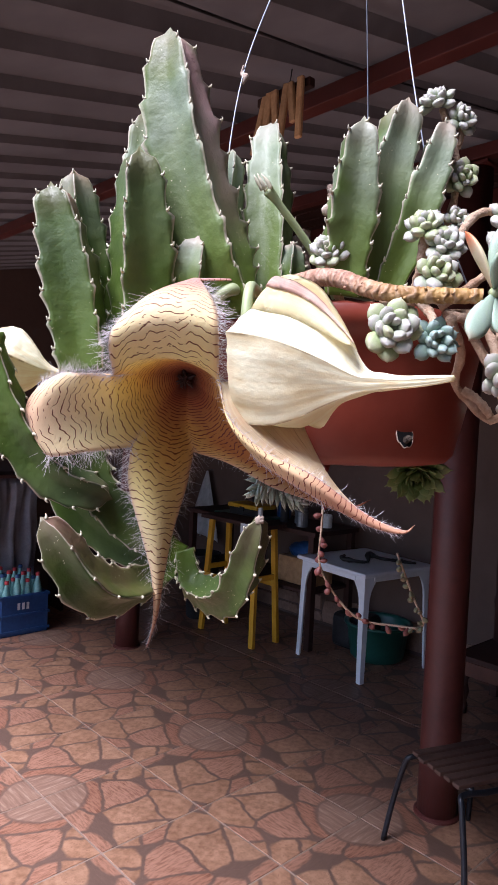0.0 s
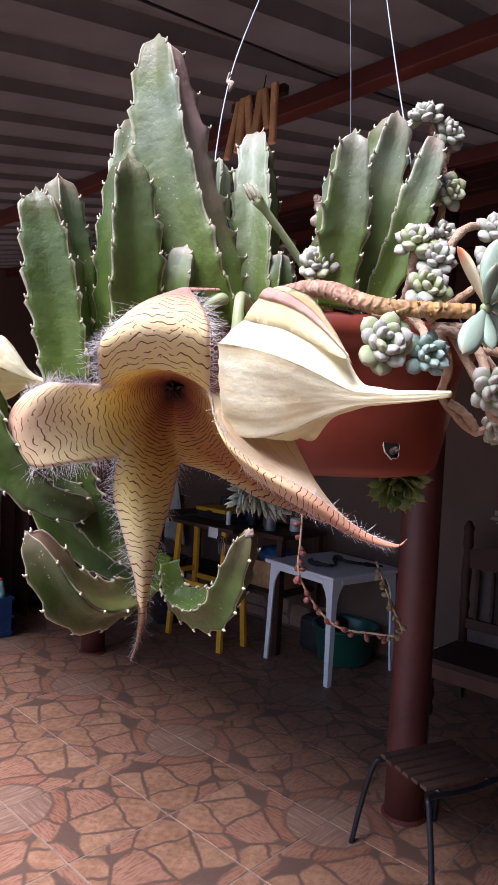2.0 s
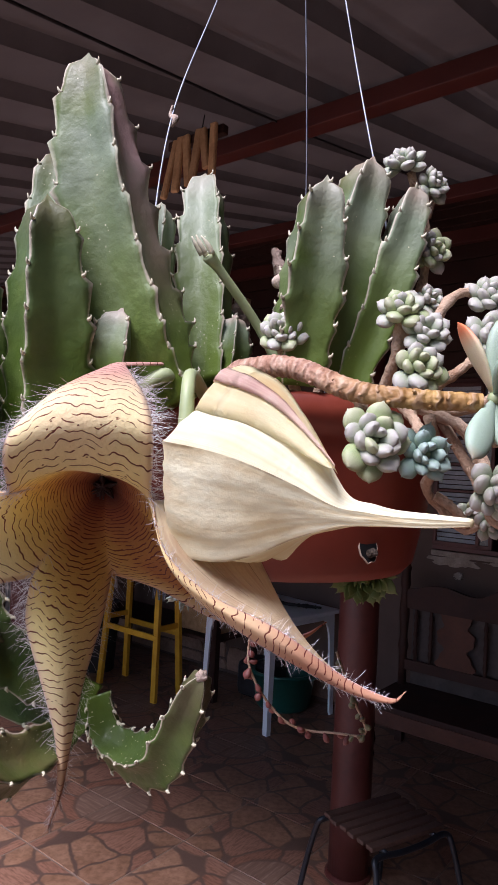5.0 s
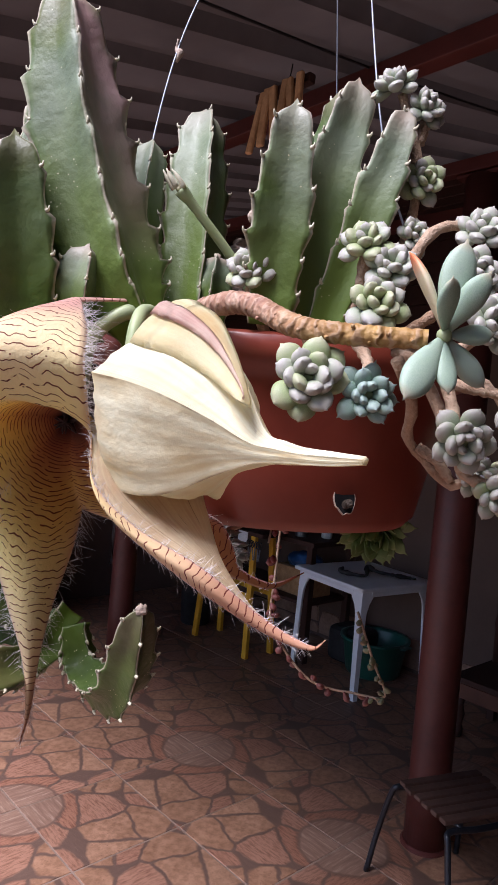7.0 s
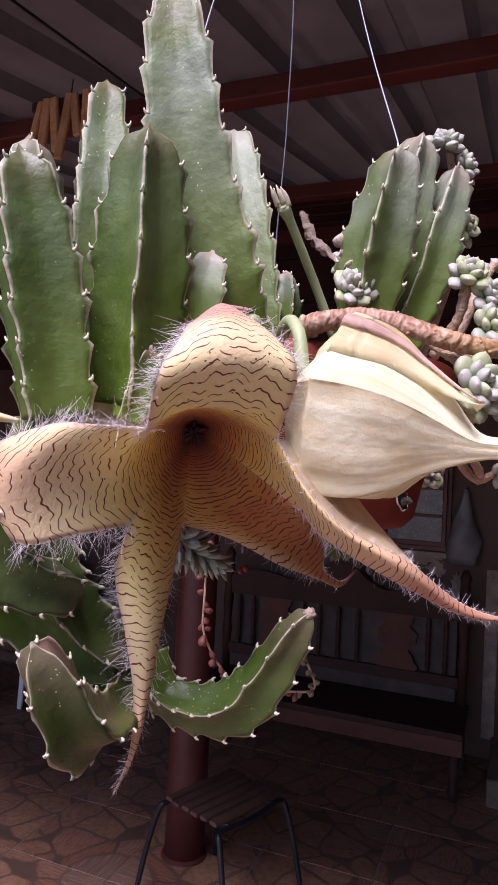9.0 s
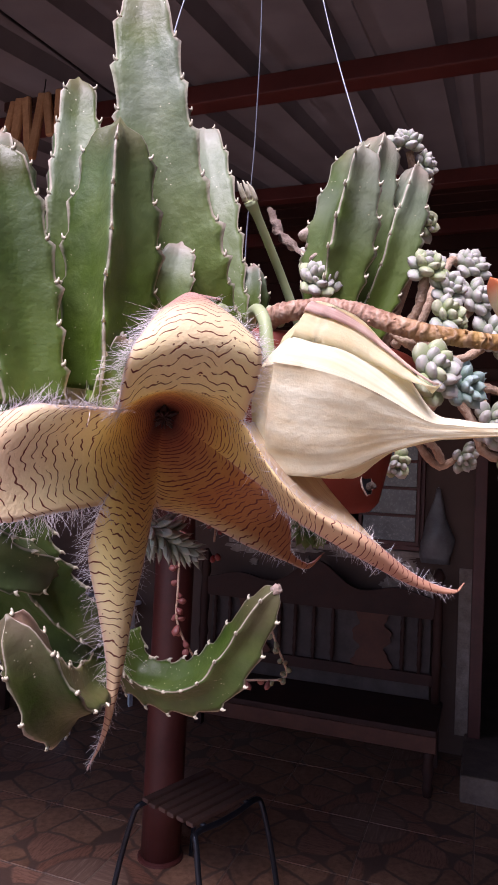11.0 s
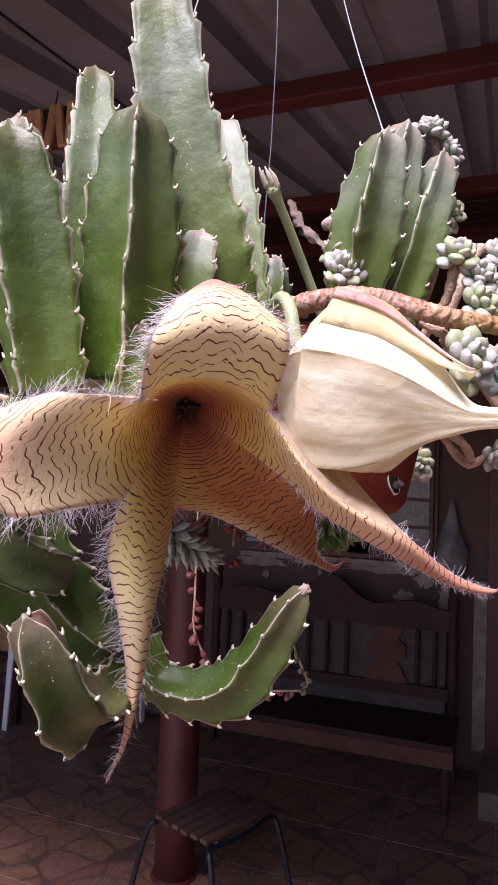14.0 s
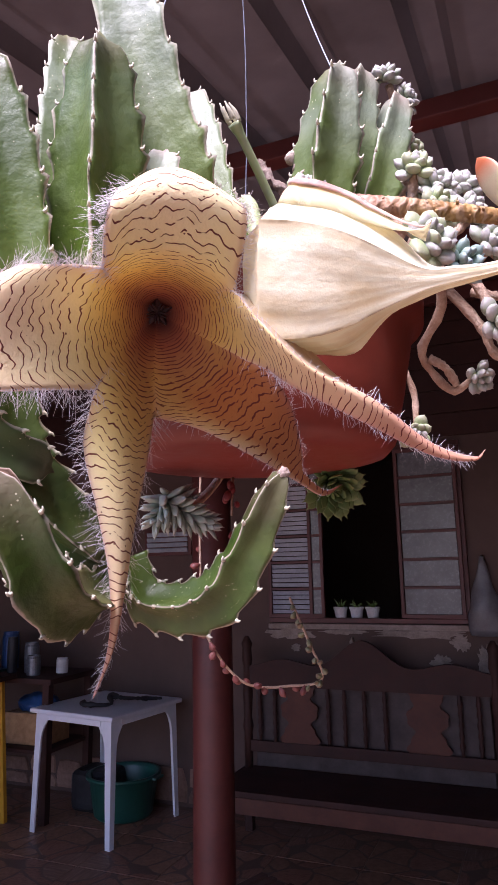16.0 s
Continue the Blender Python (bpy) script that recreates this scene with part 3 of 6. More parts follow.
def post_thing(x, y):
    top = roof_height(y) - 0.10
    ob = empty("post", "round oxide-red steel post standing on the tiled floor", "post", (x, y, 0), "red posts")
    part("shaft", turned([(0.084, 0.0), (0.085, 0.3), (0.084, 1.0), (0.084, top)], segs=32), REDMETAL, ob, smooth=True)
    part("footing", turned([(0.098, 0.0), (0.097, 0.008), (0.087, 0.014)], segs=28), REDMETAL, ob, "painted collar")
    part("head_plate", box((0.2, 0.14, 0.012), (0, 0, top + 0.003), 0.002), REDMETAL, ob)
    return ob


post_thing(-1.475, 2.62)
post_thing(-4.05, 2.70)

# window: two hinged casements standing ajar, iron bars, flaking sill
window = empty("window_1", "brown steel window with two barred casements standing open", "window", (-1.215, WY, 1.20), kind="structure")
fr = box((1.28, 0.05, 0.03), (0, -0.015, 0.02), 0.004)
box((1.28, 0.05, 0.03), (0, -0.015, 1.10), 0.004, bm=fr)
for x in (-0.625, 0.625):
    box((0.03, 0.05, 1.05), (x, -0.015, 0.56), 0.004, bm=fr)
part("window_frame", fr, REDMETAL, window)
for x, turn in ((-0.44, 0.0), (0.425, -0.06)):
    spin = Matrix.Rotation(turn, 4, "Z")
    c = box((0.36, 0.025, 0.025), (x, -0.055, 0.05), 0.003, turn=spin)
    box((0.36, 0.025, 0.025), (x, -0.055, 1.07), 0.003, bm=c, turn=spin)
    uprights = (-0.18, 0.10, 0.18) if x < 0 else (-0.18, 0.18)
    for dx in uprights:
        box((0.022, 0.025, 1.04), (x + dx, -0.055 + dx * math.sin(turn), 0.56), 0.003, bm=c)
    for k in range(1, 6):
        box((0.34, 0.016, 0.016), (x, -0.055, 0.05 + k * 0.17), 0.002, bm=c, turn=spin)
    cas = part("casement", c, REDMETAL, window)
    for k in range(6):
        mid = 0.135 + k * 0.17
        if x > 0:
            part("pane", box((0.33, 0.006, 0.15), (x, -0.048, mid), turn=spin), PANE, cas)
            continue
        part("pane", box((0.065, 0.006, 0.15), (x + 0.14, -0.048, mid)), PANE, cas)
        for j in range(5):
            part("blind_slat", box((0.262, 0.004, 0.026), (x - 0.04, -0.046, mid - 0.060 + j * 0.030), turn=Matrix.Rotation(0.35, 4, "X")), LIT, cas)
sill = part("window_sill", box((1.30, 0.06, 0.035), (0, -0.012, -0.018), 0.008), PLASTER, window)
patch = bmesh.new()
rng = random.Random(4)
for n, (cx, cz, w, h) in enumerate(((-0.50, -0.066, 0.36, 0.075), (-0.15, -0.052, 0.30, 0.035), (0.33, -0.060, 0.62, 0.055), (0.56, -0.105, 0.12, 0.10), (-0.47, -0.155, 0.06, 0.05), (0.44, -0.225, 0.13, 0.10), (0.70, -0.22, 0.11, 0.22), (-0.10, -0.15, 0.035, 0.13))):
    front = -0.010 - 0.0012 * n
    rims = [[], []]
    for k in range(36):
        a = 2 * math.pi * k / 36
        grow = rng.uniform(0.65, 1.15)
        for rim, y in zip(rims, (front, -0.001)):
            rim.append(patch.verts.new((cx + w / 2 * math.cos(a) * grow, y, cz + h / 2 * math.sin(a) * grow)))
    mid = patch.verts.new((cx, front, cz))
    for k in range(36):
        j = (k + 1) % 36
        patch.faces.new((mid, rims[0][k], rims[0][j]))
        patch.faces.new((rims[0][k], rims[1][k], rims[1][j], rims[0][j]))
part("plaster_patch", patch, PLASTER, window, "flaked pale plaster below the sill")

door = empty("door_1", "dark open doorway with a worn wooden jamb", "doorway", (0.255, WY, 0), kind="structure")
for x in (-0.50, 0.50):
    part("jamb", box((0.07, 0.22, 2.2), (x, 0.03, 1.1), 0.004), REDMETAL, door)
part("lintel", box((1.07, 0.22, 0.06), (0, 0.03, 2.23), 0.004), REDMETAL, door)
part("jamb_plaster", box((0.075, 0.012, 1.0), (-0.575, -0.007, 0.62), 0.003), PLASTER, door, "bare plaster strip beside the jamb")
step = tagged(part("doorstep", box((1.5, 0.62, 0.14), (0.45, 3.98, 0.072), 0.012), CONCRETE), "low grey concrete doorstep in front of the doorway", "step", kind="structure")
vent = empty("window_2", "small bright louvred vent window in the wall", "window", (-2.625, WY, 1.755), kind="structure")
part("vent_frame", box((0.38, 0.05, 0.19), (0, -0.02, 0), 0.006), REDMETAL, vent)
for k in range(4):
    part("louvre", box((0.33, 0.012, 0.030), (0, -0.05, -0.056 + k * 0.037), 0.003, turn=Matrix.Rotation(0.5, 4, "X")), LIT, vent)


# ---- things in the yard ----
def plastic_table():
    ob = empty("plastic_table", "white square plastic patio table standing on the tiles", "table", (-2.84, 3.865, 0))
    ob.rotation_euler = (0, 0, radians(-8))
    part("tabletop", box((0.69, 0.69, 0.028), (0, 0, 0.706), 0.012, segs=3), WHITEPLASTIC, ob)
    for sx in (-1, 1):
        for sy in (-1, 1):
            leg, rows = bmesh.new(), []
            for k in range(15):
                z = 0.70 * k / 14
                flare = max(0.0, (z - 0.50) / 0.20)
                w = 0.036 + 0.022 * z + 0.10 * flare ** 2.6
                out = 0.325 - 0.018 * z
                cx, cy = sx * out, sy * out
                rows.append([leg.verts.new((cx - sx * a, cy - sy * b_, z)) for a, b_ in ((0, 0), (w, 0), (w, 0.011), (0.011, 0.011), (0.011, w), (0, w))])
            for r0, r1 in zip(rows, rows[1:]):
                for j in range(6):
                    f = (r0[j], r0[(j + 1) % 6], r1[(j + 1) % 6], r1[j])
                    leg.faces.new(f if sx * sy > 0 else f[::-1])
            leg.faces.new(rows[0])
            leg.faces.new(rows[-1][::-1])
            bmesh.ops.recalc_face_normals(leg, faces=leg.faces)
            part("leg", leg, WHITEPLASTIC, ob)
        part("apron", box((0.014, 0.46, 0.040), (sx * 0.312, 0, 0.674), 0.005), WHITEPLASTIC, ob)
        part("apron", box((0.46, 0.014, 0.040), (0, sx * 0.312, 0.674), 0.005), WHITEPLASTIC, ob)
    return ob


plastic_table()
tagged(part("power_cord", tube([(-2.98, 3.80, 0.733), (-2.88, 3.66, 0.745), (-2.74, 3.74, 0.738), (-2.86, 3.92, 0.752), (-2.70, 3.84, 0.760), (-2.62, 3.98, 0.738), (-2.54, 4.04, 0.732)], [0.011, 0.016, 0.010, 0.018, 0.012, 0.014, 0.008], 60, 8, wobble=0.3), BLACK, smooth=True), "tangled dark cord lying on the plastic table", "cord")


def wash_tub(x, y):
    ob = empty("wash_tub", "dark green round plastic tub on the floor under the table", "tub", (x, y, 0))
    part("body", turned([(0.17, 0.0), (0.19, 0.02), (0.225, 0.24), (0.245, 0.245), (0.245, 0.262), (0.222, 0.262), (0.212, 0.24), (0.17, 0.03)], segs=32), GREENPLASTIC, ob, smooth=True)
    for s in (-1, 1):
        part("handle", box((0.03, 0.10, 0.014), (s * 0.258, 0, 0.25), 0.005), GREENPLASTIC, ob)
    return ob


wash_tub(-2.82, 4.03)


def slat_stool():
    """Low stool of dark slats on two bent black tube frames."""
    ob = empty("slatted_stool", "low stool with dark wooden slats on bent black tube legs", "stool", (-1.210, 2.395, 0))
    ob.rotation_euler = (0, 0, radians(-20.5))
    for k in range(6):
        part("slat", box((0.034, 0.36 + 0.012 * math.sin(k * 2.3), 0.016), (-0.118 + k * 0.047, 0.004 * math.cos(k * 1.7), 0.402), 0.004, turn=Matrix.Rotation(0.012 * math.sin(k * 3.1), 4, "Z")), WORNWOOD, ob)
    for s in (-1, 1):
        x = s * 0.145
        part("tube_frame", tube([(x * 1.65, -0.215, 0.0), (x * 1.45, -0.20, 0.17), (x * 1.15, -0.185, 0.34), (x, -0.165, 0.378), (x, -0.05, 0.372), (x, 0.06, 0.374), (x, 0.165, 0.384), (x * 1.15, 0.185, 0.34), (x * 1.45, 0.20, 0.17), (x * 1.65, 0.215, 0.0)], [0.011] * 2, 48, 10), BLACKMETAL, ob, smooth=True)
    for y in (-0.12, 0.12):
        part("cross_tube", tube([(-0.145, y, 0.386), (0, y, 0.386), (0.145, y, 0.386)], [0.008] * 2, 8, 8), BLACKMETAL, ob, smooth=True)
    return ob


stool = slat_stool()


def settle():
    """Long wooden settle with turned spindles and a carved back, against the wall."""
    ob = empty("wooden_settle", "long dark wooden settle with turned spindles and carved back", "bench", (-1.20, 3.87, 0))
    w, d = 1.56, 0.50
    part("seat", box((w, d, 0.035), (0, 0, 0.365), 0.006), DARKWOOD, ob)
    part("front_rail", box((w, 0.03, 0.09), (0, -d / 2 + 0.02, 0.30), 0.005), REDWOOD, ob, "reddish-brown front rail")
    for x in (-w / 2 + 0.04, w / 2 - 0.04):
        part("leg", turned([(0.022, 0), (0.03, 0.05), (0.02, 0.08), (0.034, 0.14), (0.022, 0.20), (0.035, 0.255)], (x, -d / 2 + 0.05, 0), 14), DARKWOOD, ob, smooth=True)
        part("leg", box((0.05, 0.05, 0.345), (x, d / 2 - 0.05, 0.1725), 0.004), DARKWOOD, ob)
        part("back_post", turned([(0.026, 0.384), (0.026, 0.6), (0.034, 0.64), (0.024, 0.7), (0.032, 0.86), (0.024, 1.02), (0.034, 1.06), (0.028, 1.14), (0.036, 1.17), (0.012, 1.22)], (x, d / 2 - 0.05, 0), 14), DARKWOOD, ob, smooth=True)
    part("back_rail", box((w - 0.1, 0.03, 0.07), (0, d / 2 - 0.05, 0.52), 0.004), DARKWOOD, ob)
    crest = bmesh.new()
    n, front, back = 40, [], []
    for i in range(n + 1):
        x = (i / n - 0.5) * (w - 0.12)
        u = abs(2 * i / n - 1)
        top = 1.05 + 0.13 * math.exp(-(u / 0.26) ** 2) + 0.025 * math.cos(u * 9)
        for store, y in ((front, 0.0), (back, 0.03)):
            store.append((crest.verts.new((x, d / 2 - 0.065 + y, 0.90)), crest.verts.new((x, d / 2 - 0.065 + y, top))))
    for i in range(n):
        crest.faces.new((front[i][0], front[i + 1][0], front[i + 1][1], front[i][1]))
        crest.faces.new((back[i][1], back[i + 1][1], back[i + 1][0], back[i][0]))
        crest.faces.new((front[i][1], front[i + 1][1], back[i + 1][1], back[i][1]))
        crest.faces.new((back[i][0], back[i + 1][0], front[i + 1][0], front[i][0]))
    part("crest_rail", crest, DARKWOOD, ob)
    for cx in (-0.40, 0.36):
        pan, rows = bmesh.new(), []
        for k in range(35):
            z = 0.555 + k * 0.01022
            half = 0.098 + 0.022 * math.sin(k * 0.37 + 0.6) + 0.008 * math.sin(k * 0.9)
            rows.append([pan.verts.new((cx + sx * half, d / 2 - 0.06 + y, z)) for sx, y in ((-1, 0), (1, 0), (1, 0.02), (-1, 0.02))])
        for r0, r1 in zip(rows, rows[1:]):
            for j in range(4):
                pan.faces.new((r0[j], r0[(j + 1) % 4], r1[(j + 1) % 4], r1[j]))
        part("splat", pan, REDWOOD, ob, "carved reddish-brown splat")
    for x in (-0.66, -0.56, -0.22, -0.12, 0.0, 0.12, 0.54, 0.64):
        prof = [(0.011, 0.55)] + [(0.010 + 0.006 * (k % 2), 0.58 + k * 0.03) for k in range(11)] + [(0.011, 0.91)]
        part("spindle", turned(prof, (x, d / 2 - 0.05, 0), 10), DARKWOOD, ob, smooth=True)
    return ob


bench = settle()
bench.scale = (1, 1, 0.93)
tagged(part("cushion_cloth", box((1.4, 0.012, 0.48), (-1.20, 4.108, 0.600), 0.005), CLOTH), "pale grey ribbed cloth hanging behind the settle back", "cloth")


def wooden_chime(x, y, z, n, seed):
    """A row of split wooden sticks hung from the roof beam."""
    ob = empty("wooden_chime", "bundle of split tan wooden sticks hanging at the red beam", "wind chime", (x, y, z))
    rnd = random.Random(seed)
    part("batten", box((0.030 * n, 0.02, 0.022), (0, 0, 0.0), 0.003), DARKWOOD, ob)
    for k in range(n):
        ln = rnd.uniform(0.10, 0.15)
        m = Matrix.Rotation(rnd.uniform(-0.18, 0.18), 4, "Y") @ Matrix.Rotation(rnd.uniform(-0.1, 0.1), 4, "X")
        part("stick", box((rnd.uniform(0.018, 0.027), 0.012, ln), ((k - (n - 1) / 2) * 0.029, -0.018 + rnd.uniform(-0.004, 0.004), -ln / 2 + 0.01), 0.003, turn=m, segs=1), PALEWOOD, ob)
    part("string", tube([(0, 0, 0), (0.004, 0.01, 0.03), (0, 0.02, 0.068)], [0.0015, 0.0015], 6, 6), BLACK, ob)
    return ob


wooden_chime(-1.195, 1.20, 2.475, 6, 2)


def crate():
    ob = empty("bottle_crate", "dark blue plastic crate full of soft-drink bottles", "crate", (-4.90, 2.22, 0))
    w, d, h = 0.42, 0.36, 0.30
    for x, y, sx, sy in ((0, -d / 2, w, 0.012), (0, d / 2, w, 0.012), (-w / 2, 0, 0.012, d), (w / 2, 0, 0.012, d)):
        part("side", box((sx, sy, h), (x, y, h / 2), 0.003), BLUEPLASTIC, ob)
    part("bottom", box((w, d, 0.01), (0, 0, 0.012)), BLUEPLASTIC, ob)
    for z in (0.03, 0.15, 0.285):
        rim = bmesh.new()
        for x, y, sx, sy in ((0, -d / 2 - 0.008, w + 0.03, 0.012), (0, d / 2 + 0.008, w + 0.03, 0.012), (-w / 2 - 0.008, 0, 0.012, d), (w / 2 + 0.008, 0, 0.012, d)):
            box((sx, sy, 0.022), (x, y, z), 0.003, bm=rim)
        part("rib", rim, BLUEPLASTIC, ob)
    bars = bmesh.new()
    for k in range(3):
        box((0.002, 0.02, 0.05), (w / 2 + 0.008, -0.05 + k * 0.035, 0.215), bm=bars)
    part("marking", bars, WHITEBITS, ob, "worn pale marking")
    return ob


crate()
BOTTLE_ME = mesh_of(turned([(0.030, 0.0), (0.032, 0.01), (0.032, 0.12), (0.029, 0.14), (0.032, 0.16), (0.032, 0.20), (0.014, 0.27), (0.013, 0.29)], segs=14), "bottle_body", BOTTLE)
CAP_ME = mesh_of(turned([(0.016, 0.285), (0.016, 0.305), (0.012, 0.31)], segs=12), "bottle_cap", REDCAP, False)
BLUE_CAP_ME = mesh_of(turned([(0.016, 0.285), (0.016, 0.305), (0.012, 0.31)], segs=12), "bottle_cap", BLUEPLASTIC, False)
for i in range(5):
    for j in range(4):
        bt = empty("drink_bottle", "pale green plastic drink bottle with a screw cap", "bottle", (-5.05 + i * 0.076, 2.10 + j * 0.08, 0.09 + 0.04 * ((i + j) % 2)), "bottles in the crate")
        for nm, me in (("body", BOTTLE_ME), ("cap", CAP_ME if (i * 2 + j) % 3 else BLUE_CAP_ME)):
            p = new(nm, me)
            p.parent = bt


def hanging_cloth():
    bm, rows = bmesh.new(), []
    for i in range(41):
        u = i / 40
        y = 1.75 + 0.75 * u
        rows.append([bm.verts.new((-5.12 + 0.030 * math.sin(u * 34 + 0.4 * k) * (0.5 + k / 14) + 0.012 * math.sin(u * 71), y + 0.012 * math.sin(k + u * 9), 1.12 - k * 0.095)) for k in range(11)])
    for r0, r1 in zip(rows, rows[1:]):
        for k in range(10):
            bm.faces.new((r0[k], r1[k], r1[k + 1], r0[k + 1]))
    bmesh.ops.solidify(bm, geom=bm.faces[:], thickness=0.004)
    ob = empty("hanging_cloth", "grey striped cloth hanging in folds from a shelf", "cloth", (0, 0, 0))
    part("cloth", bm, LIGHTCLOTH, ob, smooth=True)
    return ob


hanging_cloth()

def towel():
    """A small white towel hanging in two soft folds on the side wall."""
    bm, rows = bmesh.new(), []
    for i in range(19):
        u = i / 18
        rows.append([bm.verts.new((-5.27 + 0.022 * math.sin(u * 15 + 0.3 * k), 3.32 + 0.26 * u + 0.008 * math.sin(k * 1.3), 0.78 - k * 0.06 - 0.02 * u)) for k in range(9)])
    for r0, r1 in zip(rows, rows[1:]):
        for k in range(8):
            bm.faces.new((r0[k], r1[k], r1[k + 1], r0[k + 1]))
    bmesh.ops.solidify(bm, geom=bm.faces[:], thickness=0.006)
    ob = empty("white_towel", "small white towel hanging from a nail on the side wall", "towel", (0, 0, 0))
    part("cloth", bm, WHITEBITS, ob, smooth=True)
    part("nail", tube([(-5.325, 3.45, 0.785), (-5.29, 3.45, 0.788), (-5.25, 3.45, 0.795)], [0.004, 0.004], 4, 6), GREYBITS, ob)
    return ob


towel()


def corner_cloth():
    """A white cloth hung by one point, flaring into folds with a slanting hem."""
    bm, rows = bmesh.new(), []
    for k in range(15):
        s = k / 14
        half = 0.012 + 0.235 * s ** 0.9
        rows.append([bm.verts.new((-5.055 + half * (2 * i / 24 - 1), 4.225 + 0.035 * s * math.sin(i * 0.95 + 0.5 * s) - 0.02 * s, 1.155 - 0.62 * s - 0.05 * s * i / 24 - 0.02 * s * math.sin(i * 0.95))) for i in range(25)])
    for r0, r1 in zip(rows, rows[1:]):
        for i in range(24):
            bm.faces.new((r0[i], r0[i + 1], r1[i + 1], r1[i]))
    bmesh.ops.solidify(bm, geom=bm.faces[:], thickness=0.005)
    ob = empty("white_cloth", "white cloth hanging by one corner from a nail in the wall", "cloth", (0, 0, 0))
    part("cloth", bm, WHITEBITS, ob, smooth=True)
    part("nail", tube([(-5.055, 4.31, 1.16), (-5.055, 4.24, 1.163)], [0.004, 0.004], 3, 6), GREYBITS, ob)


corner_cloth()


def wall_stones():
    """Flat irregular stones set along the foot of the house wall."""
    rnd = random.Random(21)
    x = -5.28
    while x < -0.72:
        w = rnd.uniform(0.17, 0.33)
        top = rnd.uniform(0.20, 0.27)
        cuts = [0.012, top] if rnd.random() < 0.45 else [0.012, top * rnd.uniform(0.42, 0.6), top]
        for z0, z1 in zip(cuts, cuts[1:]):
            bm = bmesh.new()
            ring = [(0.0, 0.0), (0.5, -0.03), (1.0, 0.02), (1.0, 0.55), (0.9, 1.0), (0.45, 1.04), (0.05, 0.95), (-0.02, 0.5)]
            pts = [(x + 0.008 + (w - 0.016) * (u + rnd.uniform(-0.04, 0.04)), z0 + 0.012 + (z1 - z0 - 0.016) * (v + rnd.uniform(-0.05, 0.05) if v > 0.1 else 0)) for u, v in ring]
            cx, cz = sum(p[0] for p in pts) / 8, sum(p[1] for p in pts) / 8
            back = [bm.verts.new((px, WY + 0.002, pz)) for px, pz in pts]
            front = [bm.verts.new((cx + (px - cx) * 0.94, WY - 0.014, cz + (pz - cz) * 0.94)) for px, pz in pts]
            mid = bm.verts.new((cx, WY - 0.018, cz))
            for k in range(8):
                j = (k + 1) % 8
                bm.faces.new((back[k], back[j], front[j], front[k]))
                bm.faces.new((front[k], front[j], mid))
            bmesh.ops.recalc_face_normals(bm, faces=bm.faces)
            part("stone", bm, WALLSTONE, wall_north)
        x += w


wall_stones()
shelf = empty("wall_shelf", "dark wooden shelf unit on the side wall", "shelf", (-5.2, 2.1, 0))
for z in (1.14, 1.5):
    part("board", box((0.26, 1.3, 0.03), (0, 0, z), 0.004), DARKWOOD, shelf)
for y in (-0.63, 0.63):
    part("upright", box((0.24, 0.03, 1.6), (0, y, 0.8), 0.004), DARKWOOD, shelf)


def step_stool():
    """A yellow wooden trestle standing in front of the work table."""
    ob = empty("yellow_trestle", "yellow painted wooden trestle with a dark top", "trestle", (-3.76, 3.52, 0))
    for x in (-0.28, 0.28):
        for y in (-0.12, 0.12):
            m = Matrix.Rotation(math.atan2(-x * 0.14, 0.86), 4, "Y") @ Matrix.Rotation(math.atan2(y * 0.3, 0.86), 4, "X")
            part("leg", box((0.045, 0.03, 0.88), (x * 0.97, y * 0.9, 0.44), 0.004, turn=m), YELLOW, ob)
    part("top", box((0.72, 0.24, 0.03), (0, 0, 0.893), 0.005), DARKWOOD, ob, "dark wooden top")
    for y in (-0.115, 0.115):
        part("rail", box((0.57, 0.02, 0.04), (0, y, 0.44), 0.004), YELLOW, ob)
    for x in (-0.27, 0.27):
        part("rail", box((0.02, 0.22, 0.04), (x, 0, 0.50), 0.004), YELLOW, ob)
    return ob


step_stool()


def work_table():
    ob = empty("work_table", "dark cluttered work table against the house wall", "table", (-3.9, 3.93, 0))
    part("tabletop", box((1.5, 0.52, 0.035), (0, 0, 0.86), 0.004), DARKWOOD, ob)
    for x in (-0.70, 0.70):
        for y in (-0.22, 0.22):
            part("leg", box((0.05, 0.05, 0.843), (x, y, 0.4215), 0.003), DARKWOOD, ob)
    part("shelf", box((1.4, 0.46, 0.025), (0, 0, 0.42), 0.003), DARKWOOD, ob)
    return ob


work_table()


def can(x, y, z, r, h, material, name, label, category):
    ob = part(name, turned([(r * 0.92, 0), (r, 0.006), (r, h * 0.86), (r * 0.9, h * 0.93), (r * 0.93, h), (r * 0.82, h), (r * 0.8, h * 0.9)], segs=18), material, smooth=False)
    ob.location = (x, y, z)
    return tagged(ob, label, category)


can(-3.40, 3.80, 0.8775, 0.045, 0.13, GREYBITS, "metal_tin", "dull grey metal tin on the work table", "tin")
can(-3.52, 3.92, 0.8775, 0.05, 0.20, GREYBITS, "metal_jug", "grey metal jug on the work table", "jug")
can(-3.28, 3.95, 0.8775, 0.04, 0.10, WHITEBITS, "white_cup", "white china cup on the work table", "cup")
can(-3.64, 3.86, 0.8775, 0.035, 0.24, BLACK, "dark_bottle", "dark bottle on the work table", "bottle")
can(-3.80, 4.02, 0.8775, 0.06, 0.26, BLUEPLASTIC, "blue_canister", "blue plastic canister on the work table", "canister")
can(-4.05, 3.95, 0.8775, 0.05, 0.18, BLACK, "black_pot", "black cooking pot on the work table", "pot")
can(-3.60, 3.55, 0.91, 0.02, 0.10, WHITEBITS, "white_flask", "small white flask on the dark trestle top", "flask")
